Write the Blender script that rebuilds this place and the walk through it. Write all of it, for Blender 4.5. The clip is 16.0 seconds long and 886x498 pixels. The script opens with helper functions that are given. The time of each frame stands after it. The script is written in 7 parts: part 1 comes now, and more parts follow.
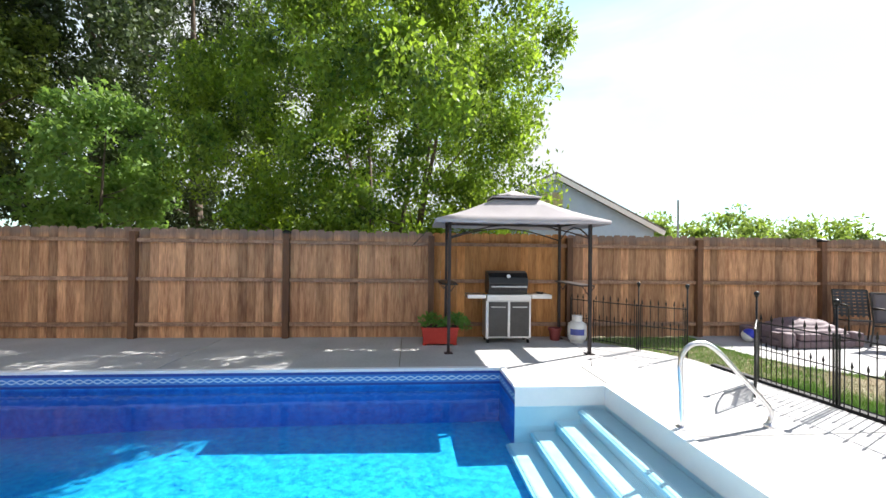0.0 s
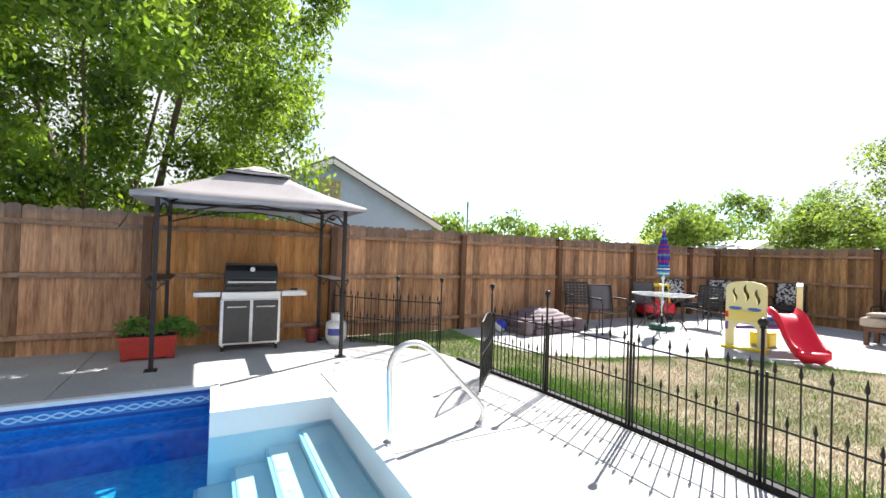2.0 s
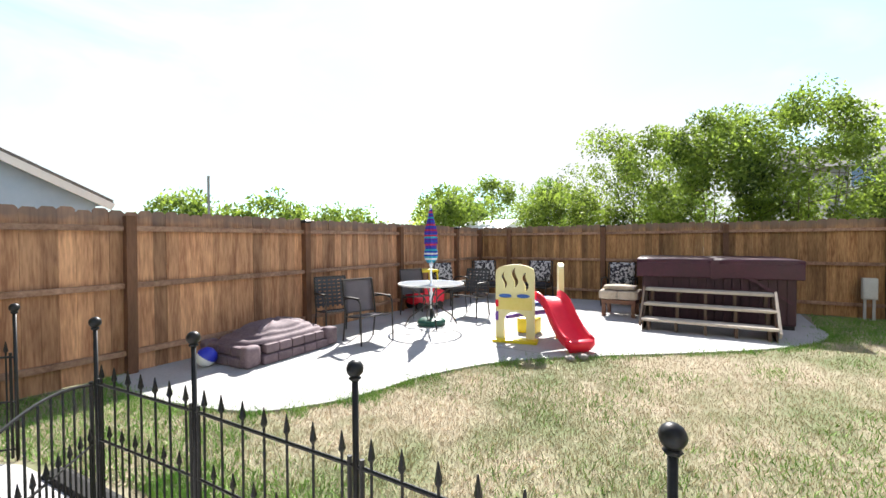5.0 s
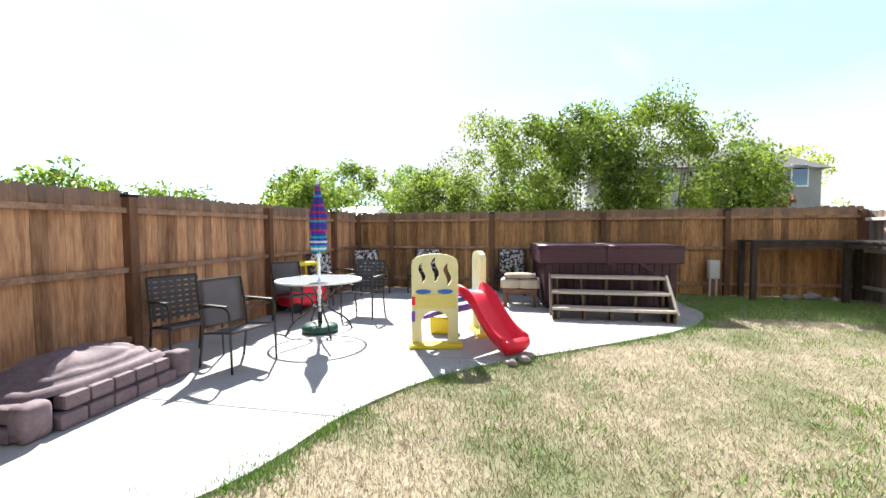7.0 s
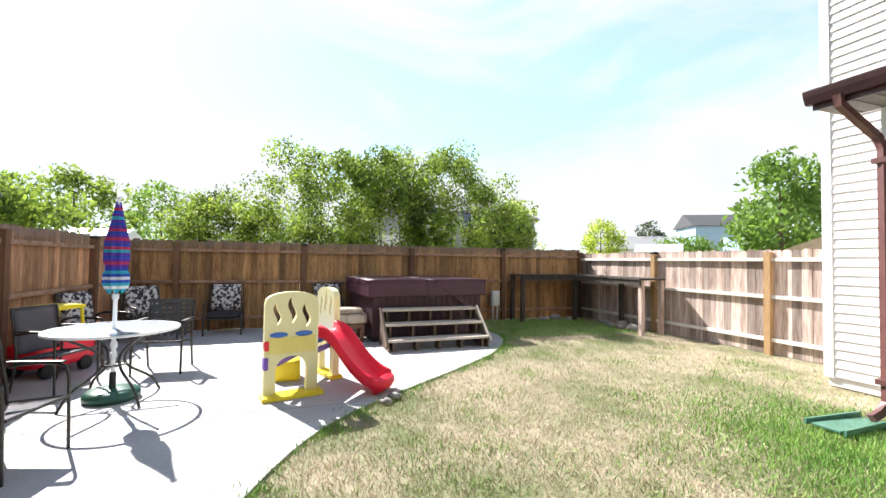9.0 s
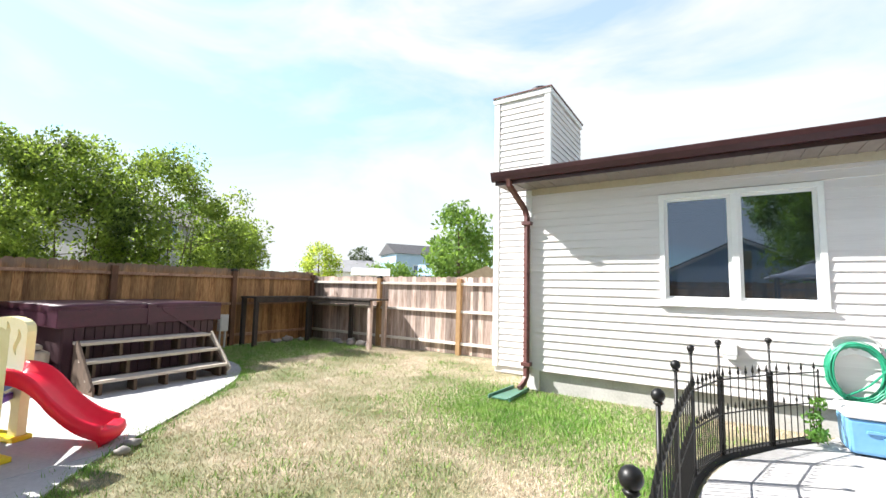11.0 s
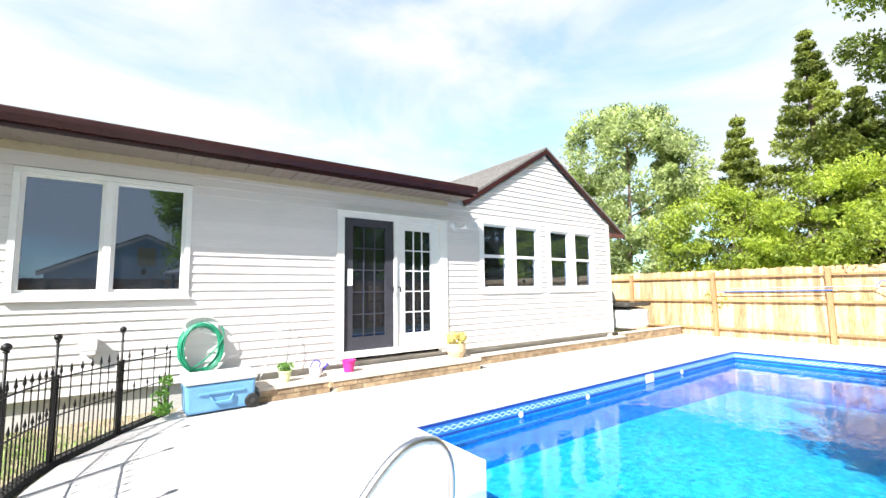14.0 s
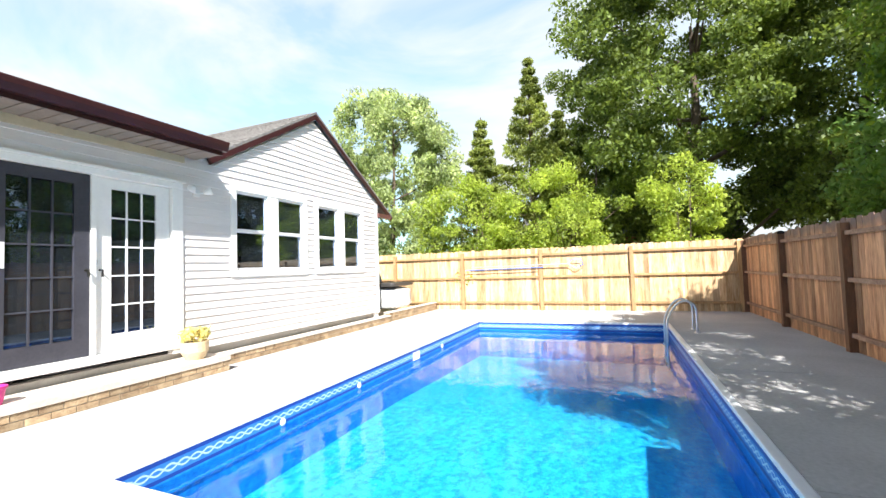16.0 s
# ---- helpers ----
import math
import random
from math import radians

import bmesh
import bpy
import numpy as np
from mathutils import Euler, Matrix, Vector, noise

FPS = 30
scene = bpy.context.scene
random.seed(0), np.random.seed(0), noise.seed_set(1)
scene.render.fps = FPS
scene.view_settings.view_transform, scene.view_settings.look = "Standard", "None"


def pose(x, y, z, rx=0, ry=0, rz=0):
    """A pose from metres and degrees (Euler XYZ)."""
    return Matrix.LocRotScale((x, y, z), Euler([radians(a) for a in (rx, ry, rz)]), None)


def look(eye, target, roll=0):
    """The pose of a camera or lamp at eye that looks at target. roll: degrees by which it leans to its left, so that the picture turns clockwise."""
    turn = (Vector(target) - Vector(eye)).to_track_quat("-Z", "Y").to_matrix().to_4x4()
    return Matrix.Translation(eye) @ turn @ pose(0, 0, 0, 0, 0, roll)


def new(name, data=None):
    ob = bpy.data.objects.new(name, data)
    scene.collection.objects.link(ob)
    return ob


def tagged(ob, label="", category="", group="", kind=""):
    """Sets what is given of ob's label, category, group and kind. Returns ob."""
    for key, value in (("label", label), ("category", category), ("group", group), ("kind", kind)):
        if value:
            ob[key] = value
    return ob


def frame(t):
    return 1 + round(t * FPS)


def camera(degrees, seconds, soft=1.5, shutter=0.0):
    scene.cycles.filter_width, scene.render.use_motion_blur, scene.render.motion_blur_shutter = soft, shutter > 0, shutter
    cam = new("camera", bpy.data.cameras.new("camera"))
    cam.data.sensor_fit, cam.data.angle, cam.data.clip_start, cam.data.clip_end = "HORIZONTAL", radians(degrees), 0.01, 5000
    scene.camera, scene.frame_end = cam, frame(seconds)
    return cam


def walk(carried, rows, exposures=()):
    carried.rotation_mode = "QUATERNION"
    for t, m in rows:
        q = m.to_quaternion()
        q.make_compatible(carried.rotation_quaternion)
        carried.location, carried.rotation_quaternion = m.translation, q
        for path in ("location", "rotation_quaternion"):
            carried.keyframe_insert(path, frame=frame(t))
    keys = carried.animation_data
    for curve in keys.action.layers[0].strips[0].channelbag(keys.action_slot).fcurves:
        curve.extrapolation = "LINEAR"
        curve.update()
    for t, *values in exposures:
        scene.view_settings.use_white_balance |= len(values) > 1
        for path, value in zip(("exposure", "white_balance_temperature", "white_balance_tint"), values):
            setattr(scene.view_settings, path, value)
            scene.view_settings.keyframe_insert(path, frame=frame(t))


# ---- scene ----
cam = camera(92.9, 16.0)
PATH = [
    (0, (1.156, -0.032, 1.447), (1.316, 1.961, 1.471), 0.7),
    (0.5, (1.339, 0.087, 1.381), (1.719, 2.05, 1.408), 1.0),
    (1, (1.643, 0.236, 1.359), (2.222, 2.15, 1.387), 1.4),
    (1.5, (1.936, 0.374, 1.37), (2.717, 2.215, 1.394), 1.7),
    (2, (2.285, 0.498, 1.389), (3.248, 2.251, 1.414), 1.9),
    (2.5, (2.648, 0.642, 1.415), (3.774, 2.295, 1.454), 2.3),
    (3, (3.008, 0.796, 1.425), (4.291, 2.329, 1.474), 2.1),
    (3.5, (3.361, 0.994, 1.435), (4.789, 2.394, 1.483), 1.1),
    (4, (3.708, 1.225, 1.458), (5.249, 2.498, 1.488), 0.4),
    (6.5, (5.001, 2.724, 1.43), (6.887, 3.382, 1.324), -0.5),
    (7, (5.119, 3.013, 1.394), (7.073, 3.43, 1.303), -0.3),
    (7.5, (5.143, 3.335, 1.369), (7.138, 3.465, 1.309), 0.1),
    (8, (5.218, 3.633, 1.398), (7.212, 3.483, 1.37), 0.4),
    (10.3, (5.085, 4.675, 1.478), (6.569, 3.343, 1.637), 1.1),
    (10.5, (5.112, 4.748, 1.478), (6.493, 3.311, 1.645), 1.2),
    (11, (5.145, 4.915, 1.472), (6.226, 3.243, 1.655), 1.3),
    (11.5, (5.145, 4.985, 1.447), (5.885, 3.138, 1.652), 1.3),
    (12, (5.115, 5.035, 1.415), (5.434, 3.073, 1.638), 1.2),
    (12.5, (4.985, 4.99, 1.395), (4.87, 3.006, 1.626), 0.9),
    (13, (4.878, 4.952, 1.371), (4.362, 3.034, 1.608), 0.6),
    (13.5, (4.764, 4.949, 1.385), (3.886, 3.166, 1.603), -0.2),
    (14, (4.649, 4.968, 1.369), (3.474, 3.361, 1.564), -0.8),
    (14.5, (4.501, 4.92, 1.367), (3.088, 3.515, 1.534), -1.3),
    (15, (4.348, 4.787, 1.368), (2.741, 3.603, 1.501), -1.8),
    (15.5, (4.215, 4.583, 1.358), (2.465, 3.622, 1.466), -1.8),
    (16, (4.083, 4.373, 1.319), (2.235, 3.613, 1.41), -1.9),
]
walk(cam, [(t, look(eye, target, roll)) for t, eye, target, roll in PATH])
# world, sun and exposure
EL, AZ = radians(42.5), radians(63.1)
SUN_DIR = Vector((math.cos(EL) * math.sin(AZ), math.cos(EL) * math.cos(AZ), math.sin(EL)))
world = bpy.data.worlds.new("sky")
scene.world = world
world.use_nodes = True
wn, wl = world.node_tree.nodes, world.node_tree.links
wn.clear()
sky = wn.new("ShaderNodeTexSky")
sky.sky_type, sky.sun_disc, sky.sun_elevation, sky.sun_rotation = "NISHITA", False, EL, AZ
sky.dust_density, sky.air_density, sky.ozone_density = 0.4, 1.0, 1.5
wco = wn.new("ShaderNodeTexCoord")
wmap = wn.new("ShaderNodeMapping")
wmap.inputs["Scale"].default_value = (1.0, 1.0, 2.6)
wnoise = wn.new("ShaderNodeTexNoise")
wnoise.inputs["Scale"].default_value, wnoise.inputs["Detail"].default_value, wnoise.inputs["Roughness"].default_value = 1.7, 6, 0.55
wnoise.inputs["Distortion"].default_value = 0.6
wramp = wn.new("ShaderNodeValToRGB")
wramp.color_ramp.elements[0].position, wramp.color_ramp.elements[1].position = 0.40, 0.57
wramp.color_ramp.elements[0].color = (0.45, 0.45, 0.45, 1)
wsep = wn.new("ShaderNodeSeparateXYZ")
wl.new(wco.outputs["Generated"], wsep.inputs[0])
whigh = wn.new("ShaderNodeMapRange")
whigh.interpolation_type = "SMOOTHSTEP"
whigh.inputs["From Min"].default_value, whigh.inputs["From Max"].default_value = 0.56, 0.86
whigh.inputs["To Min"].default_value, whigh.inputs["To Max"].default_value = 0.0, 1.0
wl.new(wsep.outputs[2], whigh.inputs["Value"])
wmix = wn.new("ShaderNodeMixRGB")
wmix.inputs[2].default_value = (12.0, 12.6, 12.9, 1)
wbg = wn.new("ShaderNodeBackground")
wbg.inputs["Strength"].default_value = 0.032
wout = wn.new("ShaderNodeOutputWorld")
wl.new(wco.outputs["Generated"], wmap.inputs[0])
wl.new(wmap.outputs[0], wnoise.inputs["Vector"])
wl.new(wnoise.outputs["Fac"], wramp.inputs[0])
wl.new(wramp.outputs[0], wmix.inputs[0])
wgain = wn.new("ShaderNodeMixRGB")
wgain.blend_type, wgain.inputs[0].default_value, wgain.inputs[2].default_value = "MULTIPLY", 1.0, (2.8, 4.2, 4.2, 1)
wl.new(sky.outputs[0], wgain.inputs[1])
wl.new(wgain.outputs[0], wmix.inputs[1])
wdeep = wn.new("ShaderNodeMixRGB")
wdeep.blend_type, wdeep.inputs[2].default_value = "MULTIPLY", (0.26, 0.29, 0.46, 1)
wl.new(wmix.outputs[0], wdeep.inputs[1])
wl.new(whigh.outputs[0], wdeep.inputs[0])
wl.new(wdeep.outputs[0], wbg.inputs[0])
wl.new(wbg.outputs[0], wout.inputs[0])
sun = new("sun", bpy.data.lights.new("sun", "SUN"))
sun.data.energy, sun.data.angle, sun.data.color = 5.0, radians(0.5), (1.0, 0.965, 0.92)
sun.matrix_world = look(SUN_DIR * 40, (0, 0, 0))
scene.view_settings.exposure = 1.39


# ---- mesh helpers ----
def link_mesh(name, verts, faces, material, parent=None, smooth=False):
    me = bpy.data.meshes.new(name)
    me.from_pydata(verts, [], faces)
    for m in (material if isinstance(material, (list, tuple)) else [material]):
        me.materials.append(m)
    if smooth:
        me.polygons.foreach_set("use_smooth", [True] * len(me.polygons))
    ob = new(name, me)
    ob.parent = parent
    return ob


def part(name, bm, material, parent=None, label="", smooth=False, bevel=0.0):
    """One mesh object from a bmesh, under a thing or a part."""
    if bevel > 0:
        bmesh.ops.bevel(bm, geom=bm.edges[:], offset=bevel, segments=2, profile=0.6, affect="EDGES", clamp_overlap=True)
    bmesh.ops.recalc_face_normals(bm, faces=bm.faces[:])
    me = bpy.data.meshes.new(name)
    for m in (material if isinstance(material, (list, tuple)) else [material]):
        me.materials.append(m)
    bm.to_mesh(me)
    bm.free()
    if smooth:
        me.polygons.foreach_set("use_smooth", [True] * len(me.polygons))
    ob = new(name, me)
    ob.parent = parent
    if label:
        ob["label"] = label
    return ob


def empty(name, m=None, label="", category="", group="", kind=""):
    ob = new(name)
    ob.empty_display_size = 0.1
    if m is not None:
        ob.matrix_basis = m
    return tagged(ob, label, category, group, kind)


def box(x0, x1, y0, y1, z0, z1, bm=None, m=None):
    bm = bm or bmesh.new()
    mat4 = Matrix.Translation(((x0 + x1) / 2, (y0 + y1) / 2, (z0 + z1) / 2)) @ Matrix.Diagonal((abs(x1 - x0), abs(y1 - y0), abs(z1 - z0), 1))
    bmesh.ops.create_cube(bm, size=1, matrix=(m @ mat4) if m is not None else mat4)
    return bm


def beam(p, q, w, h, bm=None):
    """A straight bar of w x h from p to q."""
    bm = bm or bmesh.new()
    p, q = Vector(p), Vector(q)
    d = q - p
    rot = d.to_track_quat("Z", "Y").to_matrix().to_4x4()
    bmesh.ops.create_cube(bm, size=1, matrix=Matrix.Translation((p + q) / 2) @ rot @ Matrix.Diagonal((w, h, d.length, 1)))
    return bm


def smooth_pts(pts, n=6):
    pts = [Vector(p) for p in pts]
    out = []
    for i in range(len(pts) - 1):
        a, b, c, d = pts[max(i - 1, 0)], pts[i], pts[i + 1], pts[min(i + 2, len(pts) - 1)]
        for k in range(n):
            t = k / n
            out.append(0.5 * ((2 * b) + (c - a) * t + (2 * a - 5 * b + 4 * c - d) * t * t + (3 * b - a - 3 * c + d) * t ** 3))
    return out + [pts[-1]]


def tube(pts, r, bm=None, n=8, flat=1.0):
    """A round bar along pts; r may be one radius or one for each point."""
    bm = bm or bmesh.new()
    pts = [Vector(p) for p in pts]
    rs = r if isinstance(r, (list, tuple)) else [r] * len(pts)
    rings, prev = [], None
    for i, p in enumerate(pts):
        d = (pts[min(i + 1, len(pts) - 1)] - pts[max(i - 1, 0)]).normalized()
        if prev is None:
            u = d.orthogonal().normalized()
        else:
            u = (prev - d * prev.dot(d)).normalized()
        prev, v = u, d.cross(u)
        rings.append([bm.verts.new(p + (u * math.cos(a) + v * math.sin(a) * flat) * rs[i]) for a in (2 * math.pi * k / n for k in range(n))])
    for a, b in zip(rings, rings[1:]):
        for k in range(n):
            bm.faces.new((a[k], a[(k + 1) % n], b[(k + 1) % n], b[k]))
    bm.faces.new(rings[0][::-1])
    bm.faces.new(rings[-1])
    return bm


def lathe(profile, n=20, bm=None, at=(0, 0, 0), squash=1.0, caps=True):
    """A turned shape from (radius, height) pairs."""
    bm = bm or bmesh.new()
    at = Vector(at)
    rings = [[bm.verts.new(at + Vector((r * math.cos(2 * math.pi * k / n), squash * r * math.sin(2 * math.pi * k / n), z))) for k in range(n)] for r, z in profile]
    for a, b in zip(rings, rings[1:]):
        for k in range(n):
            bm.faces.new((a[k], a[(k + 1) % n], b[(k + 1) % n], b[k]))
    if caps:
        bm.faces.new(rings[0][::-1])
        bm.faces.new(rings[-1])
    else:
        for k in range(n):
            bm.faces.new((rings[-1][k], rings[-1][(k + 1) % n], rings[0][(k + 1) % n], rings[0][k]))
    return bm


def ball(at, r, bm=None, u=12, v=8, scale=(1, 1, 1)):
    bm = bm or bmesh.new()
    bmesh.ops.create_uvsphere(bm, u_segments=u, v_segments=v, radius=r, matrix=Matrix.Translation(at) @ Matrix.Diagonal((*scale, 1)))
    return bm


def prism(poly, z0, z1, bm=None):
    bm = bm or bmesh.new()
    lo = [bm.verts.new((x, y, z0)) for x, y in poly]
    hi = [bm.verts.new((x, y, z1)) for x, y in poly]
    n = len(poly)
    bm.faces.new(lo[::-1])
    bm.faces.new(hi)
    for i in range(n):
        bm.faces.new((lo[i], lo[(i + 1) % n], hi[(i + 1) % n], hi[i]))
    return bm


def plate(outline, thick, m, holes=(), bm=None):
    """A flat shape in the x-z plane with holes, made solid by thick along y, then put at m."""
    bm = bm or bmesh.new()
    edges = []
    for loop in (outline, *holes):
        vs = [bm.verts.new((x, 0, z)) for x, z in loop]
        edges += [bm.edges.new((vs[i], vs[(i + 1) % len(vs)])) for i in range(len(vs))]
    made = bmesh.ops.triangle_fill(bm, use_beauty=True, use_dissolve=False, edges=edges)
    faces = [g for g in made["geom"] if isinstance(g, bmesh.types.BMFace)]
    ext = bmesh.ops.extrude_face_region(bm, geom=faces)
    vs = [g for g in ext["geom"] if isinstance(g, bmesh.types.BMVert)]
    bmesh.ops.translate(bm, verts=vs, vec=(0, thick, 0))
    bmesh.ops.transform(bm, matrix=m, verts=bm.verts[:])
    return bm


# ---- materials ----
def mat(name, c1, c2=None, scale=8.0, rough=0.6, metal=0.0, bump=0.0, rnd=0.0, stretch=(1, 1, 1), fine=6.0, coat=0.0, space="Position", island=False):
    m = bpy.data.materials.new(name)
    m.use_nodes = True
    n, l = m.node_tree.nodes, m.node_tree.links
    b = n["Principled BSDF"]
    b.inputs["Roughness"].default_value, b.inputs["Metallic"].default_value = rough, metal
    if coat:
        b.inputs["Coat Weight"].default_value, b.inputs["Coat Roughness"].default_value = coat, 0.1
    c2 = c2 or tuple(v * 0.8 for v in c1)
    if space == "Position":
        geo = n.new("ShaderNodeNewGeometry")
        src = geo.outputs["Position"]
    else:
        geo = n.new("ShaderNodeTexCoord")
        src = geo.outputs["Object"]
    mp = n.new("ShaderNodeMapping")
    mp.inputs["Scale"].default_value = stretch
    l.new(src, mp.inputs[0])
    big, small = n.new("ShaderNodeTexNoise"), n.new("ShaderNodeTexNoise")
    big.inputs["Scale"].default_value, big.inputs["Detail"].default_value = scale, 4
    small.inputs["Scale"].default_value, small.inputs["Detail"].default_value = scale * fine, 5
    l.new(mp.outputs[0], big.inputs["Vector"])
    l.new(mp.outputs[0], small.inputs["Vector"])
    mixn = n.new("ShaderNodeMath")
    mixn.operation = "MULTIPLY_ADD"
    mixn.inputs[1].default_value = 0.45
    l.new(small.outputs["Fac"], mixn.inputs[0])
    half = n.new("ShaderNodeMath")
    half.operation = "MULTIPLY"
    half.inputs[1].default_value = 0.55
    l.new(big.outputs["Fac"], half.inputs[0])
    l.new(half.outputs[0], mixn.inputs[2])
    rp = n.new("ShaderNodeValToRGB")
    rp.color_ramp.elements[0].position, rp.color_ramp.elements[1].position = 0.36, 0.64
    rp.color_ramp.elements[0].color, rp.color_ramp.elements[1].color = (*c1, 1), (*c2, 1)
    l.new(mixn.outputs[0], rp.inputs[0])
    col = rp.outputs[0]
    if rnd:
        if island:
            inf = n.new("ShaderNodeNewGeometry")
            ro = inf.outputs["Random Per Island"]
        else:
            inf = n.new("ShaderNodeObjectInfo")
            ro = inf.outputs["Random"]
        mr = n.new("ShaderNodeMapRange")
        mr.inputs["To Min"].default_value, mr.inputs["To Max"].default_value = 1 - rnd, 1 + rnd
        l.new(ro, mr.inputs["Value"])
        hsv = n.new("ShaderNodeHueSaturation")
        l.new(mr.outputs[0], hsv.inputs["Value"])
        l.new(col, hsv.inputs["Color"])
        col = hsv.outputs[0]
    l.new(col, b.inputs["Base Color"])
    if bump:
        bp = n.new("ShaderNodeBump")
        bp.inputs["Strength"].default_value, bp.inputs["Distance"].default_value = bump, 0.01
        l.new(mixn.outputs[0], bp.inputs["Height"])
        l.new(bp.outputs[0], b.inputs["Normal"])
    return m


def leaf_mat(name, c1, c2, trans=0.45):
    m = bpy.data.materials.new(name)
    m.use_nodes = True
    n, l = m.node_tree.nodes, m.node_tree.links
    b, out = n["Principled BSDF"], n["Material Output"]
    geo = n.new("ShaderNodeNewGeometry")
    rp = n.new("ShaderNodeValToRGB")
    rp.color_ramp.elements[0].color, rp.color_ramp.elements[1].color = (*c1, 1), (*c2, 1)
    # position noise paints a crown's lit and shaded clumps into the leaf colour
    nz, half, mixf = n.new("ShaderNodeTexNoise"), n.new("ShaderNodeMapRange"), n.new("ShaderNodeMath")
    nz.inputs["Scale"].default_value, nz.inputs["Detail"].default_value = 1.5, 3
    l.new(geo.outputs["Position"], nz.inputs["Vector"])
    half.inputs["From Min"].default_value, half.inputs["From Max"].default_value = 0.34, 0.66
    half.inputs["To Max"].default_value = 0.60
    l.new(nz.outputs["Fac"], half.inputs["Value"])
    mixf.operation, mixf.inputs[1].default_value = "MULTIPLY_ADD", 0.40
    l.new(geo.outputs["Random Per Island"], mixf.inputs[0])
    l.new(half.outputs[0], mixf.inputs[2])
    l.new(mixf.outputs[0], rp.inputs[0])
    l.new(rp.outputs[0], b.inputs["Base Color"])
    b.inputs["Roughness"].default_value = 0.55
    tr = n.new("ShaderNodeBsdfTranslucent")
    br = n.new("ShaderNodeHueSaturation")
    br.inputs["Value"].default_value, br.inputs["Hue"].default_value = 1.9, 0.485
    l.new(rp.outputs[0], br.inputs["Color"])
    l.new(br.outputs[0], tr.inputs[0])
    mx = n.new("ShaderNodeMixShader")
    mx.inputs[0].default_value = trans
    l.new(b.outputs[0], mx.inputs[1])
    l.new(tr.outputs[0], mx.inputs[2])
    l.new(mx.outputs[0], out.inputs[0])
    return m


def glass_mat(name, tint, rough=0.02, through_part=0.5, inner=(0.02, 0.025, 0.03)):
    """Window glass: a mirror by Fresnel over a part-clear sheet; the near-black default inner paints a dim room."""
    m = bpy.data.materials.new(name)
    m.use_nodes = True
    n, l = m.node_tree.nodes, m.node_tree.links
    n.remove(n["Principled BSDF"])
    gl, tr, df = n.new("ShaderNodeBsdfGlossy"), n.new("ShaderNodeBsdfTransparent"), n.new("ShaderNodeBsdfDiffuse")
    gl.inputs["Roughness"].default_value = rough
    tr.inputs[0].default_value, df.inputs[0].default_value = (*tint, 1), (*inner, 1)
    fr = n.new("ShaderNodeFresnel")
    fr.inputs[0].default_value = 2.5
    # gloss tinted blue, which paints a bluer sky into the reflection
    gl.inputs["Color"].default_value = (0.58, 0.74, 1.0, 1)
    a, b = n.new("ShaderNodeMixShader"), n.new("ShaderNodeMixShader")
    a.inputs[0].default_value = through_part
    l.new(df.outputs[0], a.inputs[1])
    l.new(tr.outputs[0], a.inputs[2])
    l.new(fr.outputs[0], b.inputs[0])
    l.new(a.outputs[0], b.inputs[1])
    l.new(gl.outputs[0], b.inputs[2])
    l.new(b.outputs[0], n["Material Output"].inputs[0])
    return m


def water_mat():
    m = bpy.data.materials.new("pool_water")
    m.use_nodes = True
    n, l = m.node_tree.nodes, m.node_tree.links
    n.remove(n["Principled BSDF"])
    gl, tr = n.new("ShaderNodeBsdfGlossy"), n.new("ShaderNodeBsdfTransparent")
    gl.inputs["Roughness"].default_value = 0.01
    tr.inputs[0].default_value = (0.76, 0.965, 1.0, 1)
    fr = n.new("ShaderNodeFresnel")
    fr.inputs[0].default_value = 1.33
    geo = n.new("ShaderNodeNewGeometry")
    mp = n.new("ShaderNodeMapping")
    mp.inputs["Scale"].default_value = (1.0, 1.6, 1.0)
    l.new(geo.outputs["Position"], mp.inputs[0])
    a, c = n.new("ShaderNodeTexNoise"), n.new("ShaderNodeTexNoise")
    a.inputs["Scale"].default_value, a.inputs["Detail"].default_value = 3.5, 3
    c.inputs["Scale"].default_value, c.inputs["Detail"].default_value = 13.0, 2
    l.new(mp.outputs[0], a.inputs["Vector"])
    l.new(mp.outputs[0], c.inputs["Vector"])
    ad = n.new("ShaderNodeMath")
    ad.operation = "MULTIPLY_ADD"
    ad.inputs[1].default_value = 0.12
    l.new(c.outputs["Fac"], ad.inputs[0])
    l.new(a.outputs["Fac"], ad.inputs[2])
    bp = n.new("ShaderNodeBump")
    bp.inputs["Strength"].default_value, bp.inputs["Distance"].default_value = 0.09, 0.05
    l.new(ad.outputs[0], bp.inputs["Height"])
    l.new(bp.outputs[0], gl.inputs["Normal"])
    l.new(bp.outputs[0], fr.inputs["Normal"])
    mx = n.new("ShaderNodeMixShader")
    l.new(fr.outputs[0], mx.inputs[0])
    l.new(tr.outputs[0], mx.inputs[1])
    l.new(gl.outputs[0], mx.inputs[2])
    l.new(mx.outputs[0], n["Material Output"].inputs[0])
    return m


